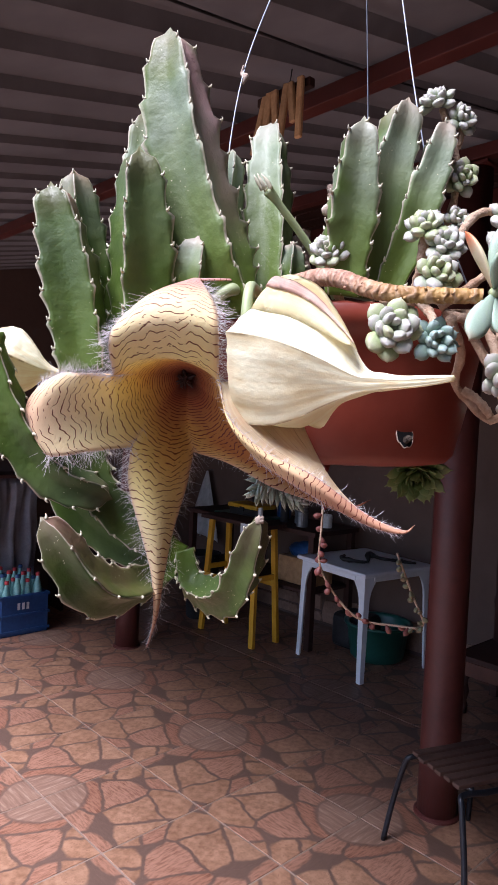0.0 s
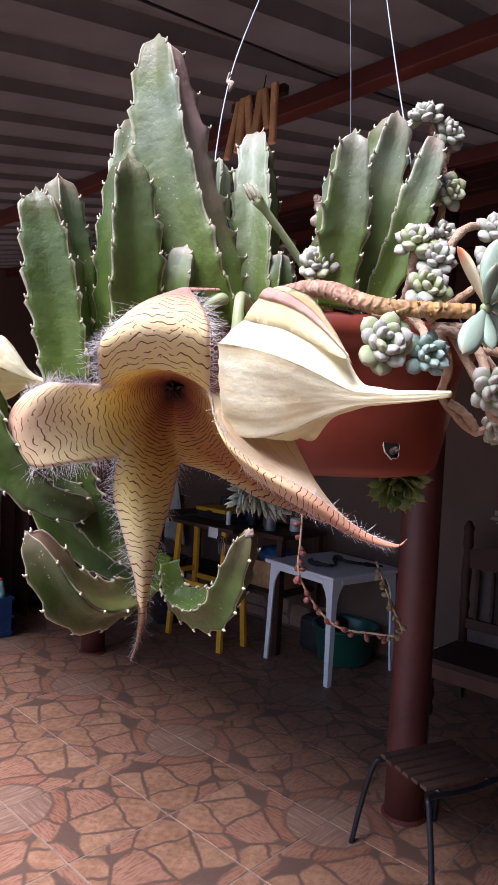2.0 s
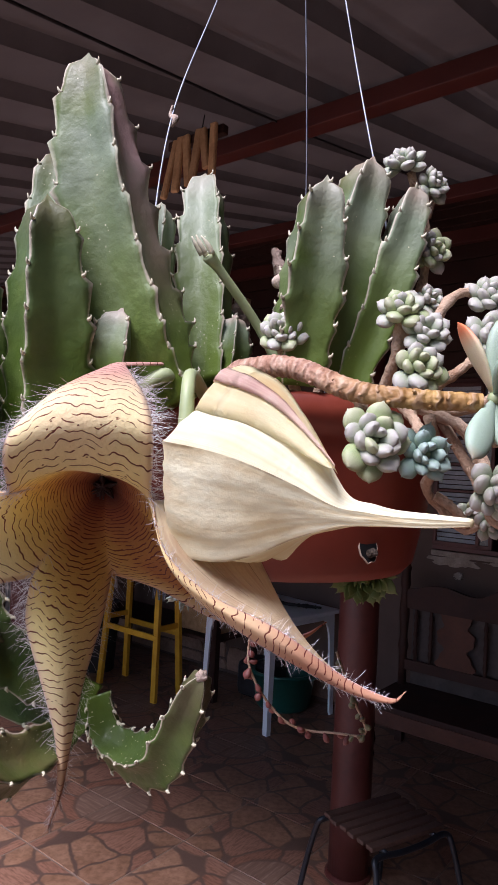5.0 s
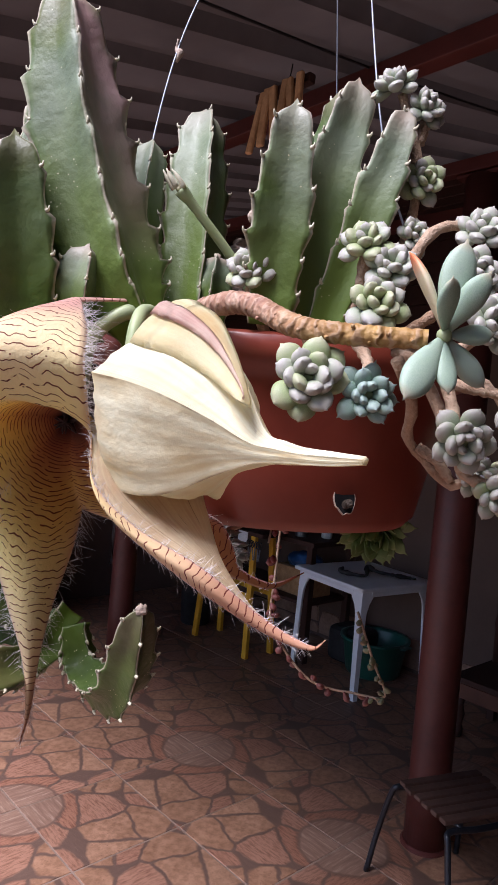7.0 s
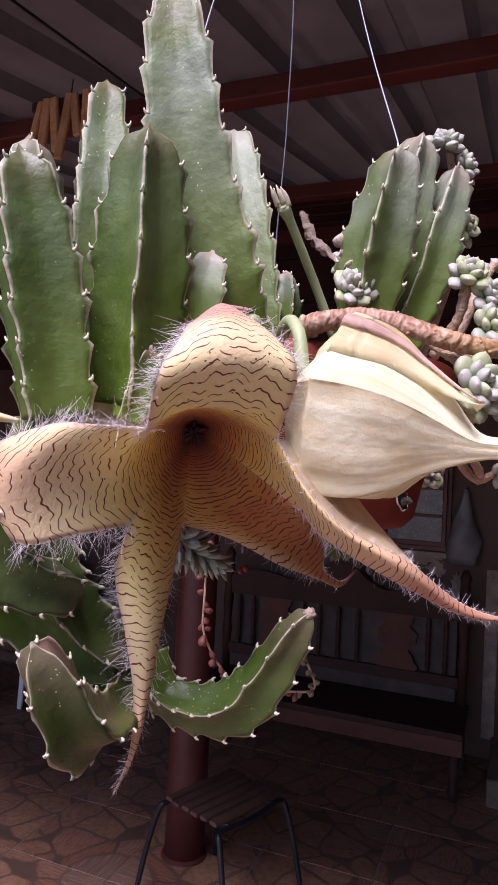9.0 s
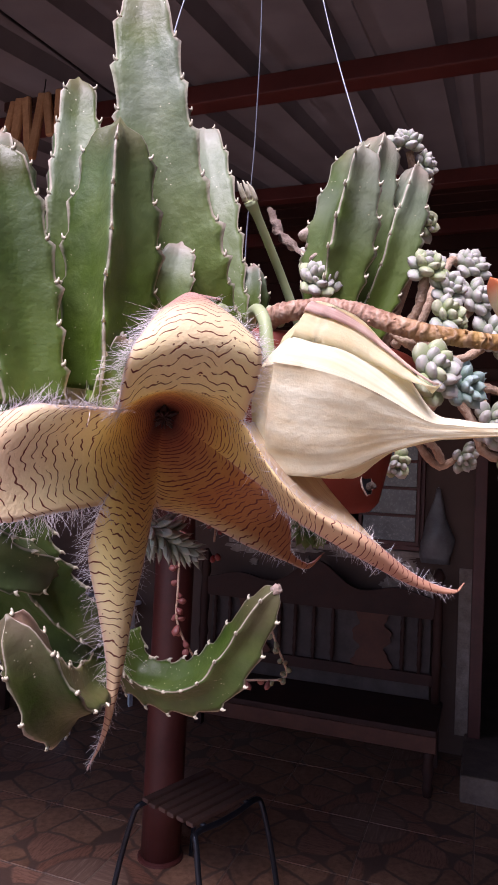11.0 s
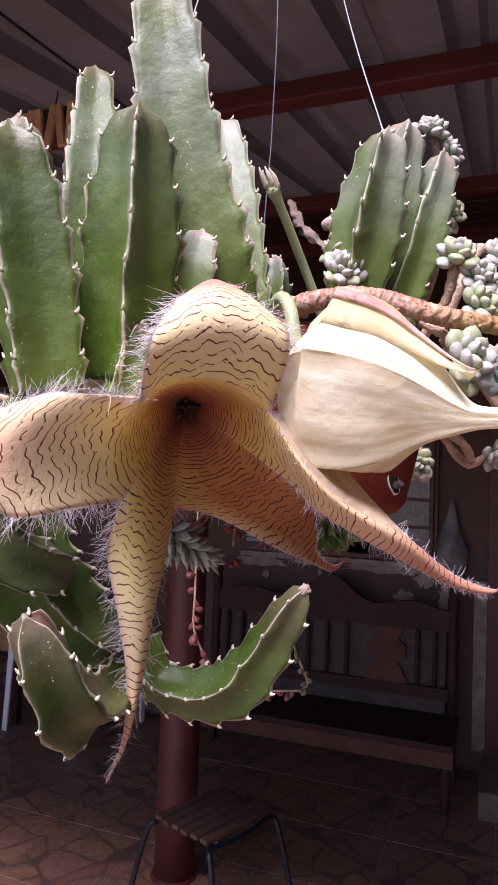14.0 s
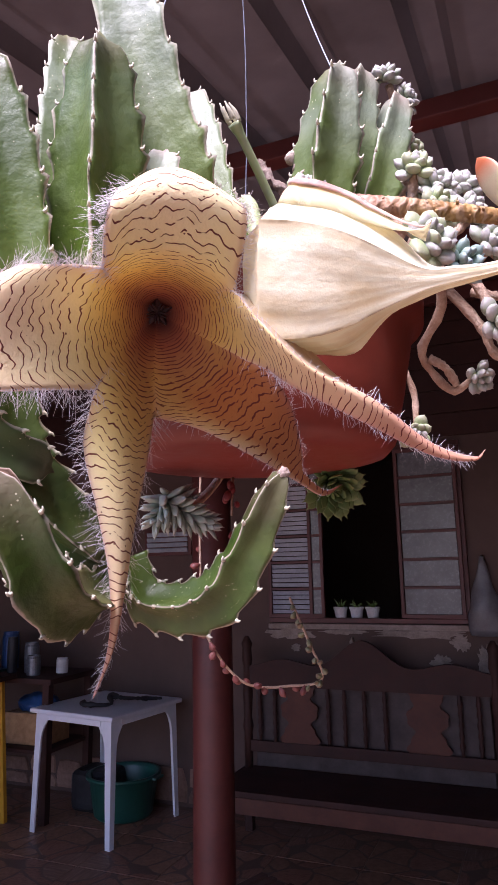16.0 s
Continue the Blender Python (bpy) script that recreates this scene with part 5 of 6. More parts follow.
# the open flower: each petal is laid between its two edges and its keel
CUP = (-0.3734, 0.2985, 1.690)
N_TL, N_LB, N_BR, N_RA, N_AT = (-0.362, 0.2305, 1.6845), (-0.388, 0.2630, 1.638), (-0.386, 0.3170, 1.635), (-0.309, 0.3020, 1.648), (-0.3180, 0.2800, 1.6845)
M_TL, M_LB, M_BR, M_RA, M_AT = (-0.374, 0.2660, 1.689), (-0.380, 0.2780, 1.665), (-0.3780, 0.3030, 1.660), (-0.3420, 0.3080, 1.668), (-0.346, 0.2930, 1.693)
PETALS = {
    "top": ([M_TL, N_TL, (-0.3528, 0.2210, 1.7070), (-0.3505, 0.2330, 1.7240), (-0.3560, 0.2590, 1.7395), (-0.3570, 0.2880, 1.7530), (-0.3465, 0.3224, 1.7580)],
            [(-0.363, 0.279, 1.698), (-0.338, 0.250, 1.697), (-0.327, 0.2385, 1.718), (-0.3330, 0.2470, 1.7370), (-0.3510, 0.2780, 1.7515), (-0.3540, 0.2900, 1.7550), (-0.3459, 0.3224, 1.7592)],
            [M_AT, N_AT, (-0.3050, 0.2675, 1.7150), (-0.3190, 0.2750, 1.7330), (-0.3430, 0.2840, 1.7490), (-0.3520, 0.2900, 1.7530), (-0.3453, 0.3224, 1.7580)]),
    "left": ([M_LB, N_LB, (-0.400, 0.2400, 1.634), (-0.4150, 0.2170, 1.630), (-0.440, 0.2240, 1.640), (-0.462, 0.262, 1.650)],
             [(-0.380, 0.2690, 1.676), (-0.383, 0.246, 1.667), (-0.400, 0.224, 1.662), (-0.4190, 0.2060, 1.658), (-0.444, 0.2150, 1.658), (-0.462, 0.262, 1.650)],
             [M_TL, N_TL, (-0.379, 0.2200, 1.6850), (-0.4000, 0.2140, 1.6850), (-0.436, 0.2170, 1.672), (-0.462, 0.262, 1.650)]),
    "low": ([M_BR, N_BR, (-0.3877, 0.3126, 1.6077), (-0.3885, 0.3029, 1.5753), (-0.3909, 0.2985, 1.5429), (-0.3985, 0.2995, 1.510), (-0.4110, 0.2996, 1.4835)],
            [(-0.380, 0.288, 1.663), (-0.379, 0.282, 1.642), (-0.384, 0.283, 1.610), (-0.386, 0.287, 1.577), (-0.391, 0.292, 1.543), (-0.3975, 0.2965, 1.510), (-0.4110, 0.2996, 1.4835)],
            [M_LB, N_LB, (-0.3984, 0.2687, 1.6119), (-0.3966, 0.2789, 1.5790), (-0.3966, 0.2908, 1.5440), (-0.4008, 0.2970, 1.5113), (-0.4110, 0.2996, 1.4835)]),
    "back": ([M_RA, N_RA, (-0.3130, 0.3370, 1.6450), (-0.3180, 0.3680, 1.6370), (-0.3195, 0.3825, 1.6190), (-0.3205, 0.3895, 1.6070), (-0.3138, 0.4112, 1.5978), (-0.3085, 0.4340, 1.6035)],
             [(-0.362, 0.307, 1.668), (-0.346, 0.312, 1.650), (-0.3375, 0.338, 1.6335), (-0.3290, 0.3610, 1.6240), (-0.3240, 0.3810, 1.6100), (-0.3218, 0.3905, 1.6030), (-0.3142, 0.4116, 1.5955), (-0.3085, 0.4340, 1.6035)],
             [M_BR, N_BR, (-0.3640, 0.3330, 1.6280), (-0.3390, 0.3530, 1.6128), (-0.3286, 0.3785, 1.6042), (-0.3228, 0.3900, 1.6000), (-0.3146, 0.4110, 1.5940), (-0.3085, 0.4340, 1.6035)]),
    "arm": ([M_RA, N_RA, (-0.2982, 0.2945, 1.6385), (-0.2843, 0.2990, 1.6295), (-0.2622, 0.3108, 1.6166), (-0.2350, 0.3297, 1.6016), (-0.2160, 0.3388, 1.5985), (-0.2100, 0.3425, 1.6045)],
            [(-0.340, 0.298, 1.684), (-0.3140, 0.2840, 1.668), (-0.2965, 0.2765, 1.652), (-0.2798, 0.2872, 1.6378), (-0.2560, 0.3048, 1.6230), (-0.2345, 0.3272, 1.6050), (-0.2158, 0.3380, 1.5995), (-0.2100, 0.3425, 1.6045)],
            [M_AT, N_AT, (-0.3010, 0.2750, 1.662), (-0.2842, 0.2895, 1.6430), (-0.2585, 0.3080, 1.6290), (-0.2350, 0.3290, 1.6085), (-0.2162, 0.3390, 1.6010), (-0.2100, 0.3425, 1.6045)]),
}


def line_count(r, dense):
    """How many printed lines lie between the cup and a point r metres from it: close in the cup, wide outside."""
    near = 3 + 20.5 * math.log(1 + 55 * min(r, 0.068))
    return near + max(0.0, r - 0.068) * 250 * dense


# how much sooner (or later) the maroon of the cup gives way to cream along a petal's middle
# low and back keep it longer: shade in the flower's mouth painted too
REACH = {"top": 0.32, "left": 0.34, "arm": 0.0, "low": -0.16, "back": -0.20}
DENSE = {"top": 1.0, "left": 1.0, "arm": 1.2, "low": 1.0, "back": 0.85}


def corolla():
    bm = bmesh.new()
    uv, rd, mg = bm.loops.layers.uv.new("lines"), bm.loops.layers.uv.new("radial"), bm.loops.layers.uv.new("margin")
    steps, cols = 56, 20
    edges, values = [], {}
    for name, curves in PETALS.items():
        rails = []
        for c in curves:
            first = smooth_line([CUP] + list(c[:2]), 16)
            rails.append(first[:-1] + smooth_line(list(c[1:]), steps - 16))
        grid, out = [], [0.0] * (cols + 1)
        for i in range(steps + 1):
            a, k, b = (Vector(r[i]) - ORIGIN for r in rails)
            row = []
            keel_out = out[cols // 2]
            keel_step = (k - grid[-1][cols // 2].co).length if grid else 0.0
            for j in range(cols + 1):
                v = 2 * j / cols - 1
                p = a * (v * (v - 1) / 2) + k * (1 - v * v) + b * (v * (v + 1) / 2)
                vert = bm.verts.new(p)
                if grid:
                    own = min(1.0, max(0.0, (0.080 - out[j]) / 0.035))
                    out[j] += (p - grid[-1][j].co).length * own + keel_step * (1 - own)
                    out[j] += (keel_out - out[j]) * 0.16 * (1 - own)
                run, warm_shade = out[j], 0.0
                # painted shade browns the back petal and low's right side; arm only warmer
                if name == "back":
                    warm_shade = min(1.0, max(0.0, (run - 0.015) / 0.04)) * min(1.0, (1 - v) * 1.2 + 0.30)
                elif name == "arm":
                    warm_shade = 0.38 * min(1.0, max(0.0, (run - 0.03) / 0.05))
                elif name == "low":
                    warm_shade = 0.28 * (1 - v) / 2
                values[vert] = (line_count(run, DENSE[name]), v * (b - a).length * 50 + 7 * len(edges), min(run / 0.15 * (1 + REACH[name] * (1 - v * v)), 1.0), warm_shade, max(abs(v) ** 10 * min(1.0, max(0.0, (run - 0.04) / 0.03)), min(1.0, max(0.0, (run - 0.105) / 0.025)) if name == "top" else 0.0))
                row.append(vert)
            grid.append(row)
        for i in range(steps):
            for j in range(cols):
                bm.faces.new((grid[i][j], grid[i][j + 1], grid[i + 1][j + 1], grid[i + 1][j]))
        edges.append([[row[0].co.copy() for row in grid], [row[-1].co.copy() for row in grid], [row[cols // 2].co.copy() for row in grid]])
    for f in bm.faces:
        for lp in f.loops:
            x, y, r, warm_shade, margin = values[lp.vert]
            lp[uv].uv, lp[rd].uv, lp[mg].uv = (x, y), (r, warm_shade), (margin, 0)
    bmesh.ops.remove_doubles(bm, verts=bm.verts, dist=0.0003)
    inner = [v for v in bm.verts if not v.is_boundary and 0.006 < (v.co - (Vector(CUP) - ORIGIN)).length < 0.058]
    for _ in range(11):
        bmesh.ops.smooth_vert(bm, verts=inner, factor=0.5, use_axis_x=True, use_axis_y=True, use_axis_z=True)
    bmesh.ops.recalc_face_normals(bm, faces=bm.faces)
    bmesh.ops.solidify(bm, geom=bm.faces[:], thickness=0.0012)
    return bm, edges


flower_bm, petal_edges = corolla()
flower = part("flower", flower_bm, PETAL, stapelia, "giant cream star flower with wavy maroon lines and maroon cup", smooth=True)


def petal_wing():
    """The pale outer face of the folded side petal, below the bud."""
    upper, keel = petal_edges[list(PETALS).index("arm")][1:]
    front = [upper[round(16 + k * 1.0)].lerp(keel[round(16 + k * 1.0)], 0.04) + Vector((-0.0008, 0.0006, 0.0)) for k in range(31)]
    rear = smooth_line([Vector(p) - ORIGIN for p in ((-0.3080, 0.3120, 1.6900), (-0.2960, 0.3300, 1.668), (-0.2840, 0.3290, 1.6520), (-0.2610, 0.3230, 1.6300), (-0.2400, 0.3280, 1.6090))], 30)
    bm, rows, tag = bmesh.new(), [], {}
    uv = bm.loops.layers.uv.new("UVMap")
    for i, (a, b) in enumerate(zip(front, rear)):
        row = []
        for k in range(11):
            v = k / 10
            p = a.lerp(b, v) + Vector((0.5, -0.6, -0.3)) * 0.004 * math.sin(math.pi * v) * (a - b).length / 0.04
            row.append(bm.verts.new(p))
            tag[row[-1]] = (i / 30, v)
        rows.append(row)
    for r0, r1 in zip(rows, rows[1:]):
        for k in range(10):
            f = bm.faces.new((r0[k], r0[k + 1], r1[k + 1], r1[k]))
            for lp in f.loops:
                lp[uv].uv = tag[lp.vert]
    bmesh.ops.solidify(bm, geom=bm.faces[:], thickness=0.0010)
    return bm


part("petal_back", petal_wing(), WING, flower, "smooth pale cream outer face of a folded petal", smooth=True)


def corona():
    """The small dark star in the flower's cup: five forked lobes round a boss."""
    bm = bmesh.new()
    out = Vector((0.45, -0.77, -0.44)).normalized()
    side = out.cross(Vector((0, 0, 1))).normalized()
    up = side.cross(out)
    c = Vector(CUP) - ORIGIN + out * 0.004
    bmesh.ops.create_icosphere(bm, subdivisions=2, radius=0.0032, matrix=Matrix.Translation(c))
    for k in range(5):
        w = 2 * math.pi * k / 5 + 0.3
        d = side * math.cos(w) + up * math.sin(w)
        n = side * -math.sin(w) + up * math.cos(w)
        tube([c, c + d * 0.004 + out * 0.001, c + d * 0.0085 + out * 0.0015], [0.0022, 0.0019, 0.0006], 6, 6, bm)
        for q in (-1, 1):
            tube([c + out * 0.002, c + d * 0.0025 + n * q * 0.001 + out * 0.004, c + d * 0.005 + n * q * 0.0025 + out * 0.006], [0.0011, 0.0009, 0.0003], 5, 5, bm)
    return bm


part("corona", corona(), MAROON, flower, "dark maroon star in the flower cup", smooth=True)


def hairs(rails, count, length, seed, last=0.985):
    """Fine soft hairs standing off along petal edges."""
    bm, rnd = bmesh.new(), random.Random(seed)
    for _ in range(count):
        edge, other = rnd.choice(rails)
        u = rnd.uniform(0.22, last)
        i = min(int(u * (len(edge) - 1)), len(edge) - 2)
        p = edge[i].lerp(edge[i + 1], rnd.random())
        out = (p - other[i])
        along = (edge[i + 1] - edge[i]).normalized()
        if out.length < 1e-5:
            continue
        out = (out.normalized() + along * rnd.uniform(-0.1, 0.7) + Vector((rnd.gauss(0, 0.45), rnd.gauss(0, 0.45), rnd.gauss(0, 0.45)))).normalized()
        ln = length * rnd.uniform(0.45, 1.25) * (1.0 if u < 0.72 else 0.9 - 1.8 * (u - 0.72))
        sag = Vector((rnd.gauss(0, 0.2), rnd.gauss(0, 0.2), rnd.gauss(-0.12, 0.2))) * ln
        p = p - out * 0.001 + along * rnd.gauss(0, 0.0006)
        tube([p, p + out * ln * 0.5 + sag * 0.25, p + out * ln + sag], [0.00010, 0.00008, 0.00004], 4, 3, bm)
    return bm


for name, rails, keel in zip(PETALS, [e[:2] for e in petal_edges], [e[2] for e in petal_edges]):
    n = {"top": 560, "left": 680, "low": 480, "back": 150, "arm": 420}[name]
    tagged(part("petal_hairs", hairs([(rails[0], keel), (rails[1], keel)], n, {"arm": 0.0065, "back": 0.006}.get(name, 0.0108), len(name) + n, {"top": 0.72, "arm": 0.86, "back": 0.90}.get(name, 0.985)), HAIR, flower, "fine pale hairs along the petal edge"), kind="stuff")


def lantern(base, tip, radius, spin, seed, length_up=0.45, ridge=0.09, pinch=None):
    """A balloon-shaped bud with five sharp keels that draws out to a thin beak."""
    bm = bmesh.new()
    uv = bm.loops.layers.uv.new("UVMap")
    base, tip = Vector(base) - ORIGIN, Vector(tip) - ORIGIN
    axis = tip - base
    line = smooth_line(pinch, 60) if pinch else [base.lerp(tip, i / 60) for i in range(61)]
    if pinch:
        line = [q - ORIGIN for q in line]
    prof = [(0.0, 0.05), (0.03, 0.48), (0.10, 0.80), (0.20, 0.97), (0.30, 1.0), (0.40, 0.93), (0.50, 0.76), (0.60, 0.53), (0.68, 0.33), (0.75, 0.19), (0.82, 0.115), (0.90, 0.085), (1.0, 0.045)]
    rings, tag, seg = [], {}, 100
    for i, (q, t, a, b) in enumerate(frames_along(line)):
        s = i / 60
        for (s0, r0), (s1, r1) in zip(prof, prof[1:]):
            if s0 <= s <= s1:
                r = r0 + (r1 - r0) * (s - s0) / (s1 - s0)
        ring = []
        for j in range(seg):
            w = 2 * math.pi * j / seg
            k = (w * 5 / (2 * math.pi)) % 1.0
            keel = max(0.0, 1 - min(k, 1 - k) / 0.10)
            flat = 0.809 / math.cos((k - 0.5) * 2 * math.pi / 5)
            swell = math.sin(min(1.0, s * 1.3) * math.pi)
            wr = noise.noise((s * 14, j * 0.22, seed)) * 0.03 + noise.noise((s * 5, j * 0.1, seed + 4)) * 0.06 + 0.06 * (k - 0.5) * swell
            big = 1.6 if j // 20 == 1 else 1.0
            rr = radius * r * (1 - swell + swell * flat * 1.08 + ridge * big * keel ** 1.5 * swell + wr)
            tw = w + spin + 0.55 * s
            v = bm.verts.new(q + (a * math.cos(tw) + b * math.sin(tw)) * rr)
            tag[v] = (s, j / seg)
            ring.append(v)
        rings.append(ring)
    for r0, r1 in zip(rings, rings[1:]):
        for j in range(seg):
            bm.faces.new((r0[j], r0[(j + 1) % seg], r1[(j + 1) % seg], r1[j]))
    bm.faces.new(rings[0][::-1])
    bm.faces.new(rings[-1])
    for f in bm.faces:
        for lp in f.loops:
            lp[uv].uv = tag[lp.vert]
    bmesh.ops.recalc_face_normals(bm, faces=bm.faces)
    return bm


def balloon(start, keels, beak, seed):
    """A five-sided balloon bud: sharp wavy keels from the calyx to a thin beak, bellied faces between them."""
    steps, cols = 56, 14
    s0 = Vector(start)
    rails = []
    mid = sum((Vector(k[0]) for k in keels), Vector()) / 5
    way = (mid - s0).normalized()
    for n, k in enumerate(keels):
        off = (Vector(k[0]) - mid).normalized()
        line = smooth_line([s0 - way * 0.005 + off * 0.003, s0.lerp(Vector(k[0]), 0.50) - way * 0.0045 + off * 0.003, s0.lerp(Vector(k[0]), 0.84) + off * 0.0015] + list(k) + [Vector(q) + off * r for q, r in beak], steps)
        rails.append([q - ORIGIN for q in line])
    bm = bmesh.new()
    uv = bm.loops.layers.uv.new("UVMap")
    rows, tag = [], {}
    for i in range(steps + 1):
        ring, u = [], i / steps
        c = sum((r[i] for r in rails), Vector()) / 5
        for n in range(5):
            p, q = rails[n][i], rails[(n + 1) % 5][i]
            w = (p - q).length
            for j in range(cols):
                v = j / cols
                x = p.lerp(q, v)
                out = (x - c).normalized() if (x - c).length > 1e-6 else Vector((0, 0, 1))
                belly = 0.055 * math.sin(math.pi * v)
                lip = 0.045 * max(0.0, 1 - min(v, 1 - v) * 8)
                fold = 0.060 * noise.noise((u * 7, v * 3 + n * 5, seed)) + 0.030 * noise.noise((u * 16, v * 9 + n * 5, seed + 3)) + 0.005 * math.sin(v * 34 + 3 * noise.noise((u * 3, n, 2))) * math.sin(math.pi * v)
                wave = 0.05 * noise.noise((u * 9, n * 3.3, seed)) * (1 if j == 0 else 0.4)
                vert = bm.verts.new(x + out * w * (belly + lip + fold + wave))
                tag[vert] = (u, (n + v) / 5)
                ring.append(vert)
        rows.append(ring)
    m = 5 * cols
    for r0, r1 in zip(rows, rows[1:]):
        for j in range(m):
            f = bm.faces.new((r0[j], r0[(j + 1) % m], r1[(j + 1) % m], r1[j]))
            for lp in f.loops:
                lp[uv].uv = tag[lp.vert]
        for j in range(0, m, cols):
            bm.edges.get((r0[j], r1[j])).smooth = False
    bm.faces.new(rows[0][::-1])
    bm.faces.new(rows[-1])
    bmesh.ops.recalc_face_normals(bm, faces=bm.faces)
    return bm, rails


BUD_KEELS = (((-0.297, 0.2697, 1.712), (-0.270, 0.2790, 1.7070), (-0.245, 0.2950, 1.6960)),
             ((-0.306, 0.2860, 1.662), (-0.276, 0.2930, 1.6600), (-0.250, 0.3040, 1.6715)),
             ((-0.292, 0.3270, 1.665), (-0.268, 0.3220, 1.6610), (-0.247, 0.3150, 1.6730)),
             ((-0.284, 0.3450, 1.712), (-0.262, 0.3360, 1.7060), (-0.241, 0.3210, 1.6960)),
             ((-0.287, 0.3110, 1.748), (-0.264, 0.3130, 1.7360), (-0.242, 0.3110, 1.7120)))
bud_bm, bud_rails = balloon((-0.316, 0.302, 1.706), BUD_KEELS, (((-0.228, 0.3105, 1.6855), 0.0078), ((-0.215, 0.3100, 1.6848), 0.0050), ((-0.203, 0.3095, 1.6845), 0.0036), ((-0.185, 0.3080, 1.6852), 0.0028), ((-0.170, 0.3064, 1.6861), 0.0016)), 5)
bud = part("bud", bud_bm, BUD, stapelia, "swollen cream balloon bud with five keels and a thin beak", smooth=True)


def bud_lobe():
    """The bud's loosened upper lobe, its free margin lifted over the neighbour and drawn to a small point."""
    top, low = bud_rails[4], bud_rails[0]
    bm = bmesh.new()
    uv = bm.loops.layers.uv.new("UVMap")
    rows, tag, n = [], {}, 30
    tip = Vector((-0.2207, 0.2869, 1.7056)) - ORIGIN
    for i in range(n + 1):
        u = i / n
        k = 6 + int(u * 26)
        c = sum((r[k] for r in bud_rails), Vector()) / 5
        row = []
        for j in range(9):
            v = j / 8
            x = top[k].lerp(low[k], 0.62 * v * math.sin(math.pi * (0.12 + 0.80 * u)) ** 0.7)
            x = x + (x - c).normalized() * (0.0015 + 0.0075 * math.sin(math.pi * min(1, 0.15 + v * 0.8)) * math.sin(math.pi * (0.1 + 0.85 * u)) + 0.001 * noise.noise((u * 9, v * 4, 1)))
            if u > 0.72:
                f = ((u - 0.72) / 0.28) ** 1.6
                x = x.lerp(tip + Vector((0, 0, 0.003 * (0.5 - v) * (1 - f))), f * (0.35 + 0.65 * v))
            row.append(bm.verts.new(x))
            tag[row[-1]] = (u, 0.018 + v * 0.16)
        rows.append(row)
    for r0, r1 in zip(rows, rows[1:]):
        for j in range(8):
            f = bm.faces.new((r0[j], r0[j + 1], r1[j + 1], r1[j]))
            for lp in f.loops:
                lp[uv].uv = tag[lp.vert]
    lining = bmesh.new()
    lining_uv = lining.loops.layers.uv.new("UVMap")
    strip, marks = [], {}
    for i in range(5, n + 1):
        u = (i - 5) / (n - 5)
        full = math.sin(math.pi * (0.22 + 0.74 * u)) ** 0.8
        row = []
        for k in range(5):
            at = 4.0 + (k / 4 - 0.5) * 2.0 * full
            j = min(7, int(at))
            lift = Vector((0.2, -0.3, 0.93)) * (0.0014 + 0.0012 * math.sin(math.pi * k / 4))
            row.append(lining.verts.new(rows[i][j].co.lerp(rows[i][j + 1].co, at - j) + lift))
            marks[row[-1]] = (u, 0.03 + 0.035 * k)
        strip.append(row)
    for r0, r1 in zip(strip, strip[1:]):
        for k in range(4):
            f = lining.faces.new((r0[k], r0[k + 1], r1[k + 1], r1[k]))
            for lp in f.loops:
                lp[lining_uv].uv = marks[lp.vert]
    for mesh in (bm, lining):
        bmesh.ops.solidify(mesh, geom=mesh.faces[:], thickness=0.0011)
    return bm, lining


lobe_bm, lining_bm = bud_lobe()
part("bud_lobe", lobe_bm, BUD, bud, "loosened upper lobe with a free pale margin", smooth=True)
part("lobe_lining", lining_bm, LINING, bud, "pale pink inner face of the loosened lobe", smooth=True)
part("bud", lantern((-0.4972, 0.2011, 1.694), (-0.450, 0.250, 1.688), 0.024, 0.8, 8, pinch=[(-0.4972, 0.2011, 1.694), (-0.485, 0.213, 1.694), (-0.473, 0.226, 1.692), (-0.462, 0.238, 1.690), (-0.450, 0.250, 1.688)]), BUD, stapelia, "smaller cream bud", smooth=True)
part("bud", lantern((-0.423, 0.292, 1.686), (-0.4165, 0.282, 1.744), 0.0155, 0.3, 12, pinch=[(-0.428, 0.296, 1.682), (-0.425, 0.292, 1.698), (-0.421, 0.287, 1.716), (-0.418, 0.284, 1.732), (-0.4165, 0.282, 1.744)]), BUD, stapelia, "small pointed cream bud", smooth=True)
L = lambda pts: [Vector(p) - ORIGIN for p in pts]
part("flower_stalk", tube(L([(-0.345, 0.345, 1.742), (-0.327, 0.314, 1.750), (-0.316, 0.300, 1.740), (-0.312, 0.296, 1.718)]), [0.0038, 0.0037, 0.0036, 0.0042], 20, 10), LIME, stapelia, "pale green bent flower stalk", smooth=True)
part("flower_stalk", tube(L([(-0.352, 0.345, 1.742), (-0.348, 0.318, 1.752), (-0.360, 0.300, 1.735), (-0.373, 0.302, 1.705)]), [0.0048, 0.0045, 0.0042, 0.0048], 20, 10), LIME, stapelia, "pale green bent flower stalk", smooth=True)
bare = part("spent_stalk", tube(L([(-0.322, 0.395, 1.755), (-0.332, 0.376, 1.788), (-0.339, 0.348, 1.815), (-0.342, 0.338, 1.824)]), [0.0034, 0.0029, 0.0028, 0.0042], 18, 10), LIME, stapelia, "green stalk that has shed its flower", smooth=True)
cal = bmesh.new()
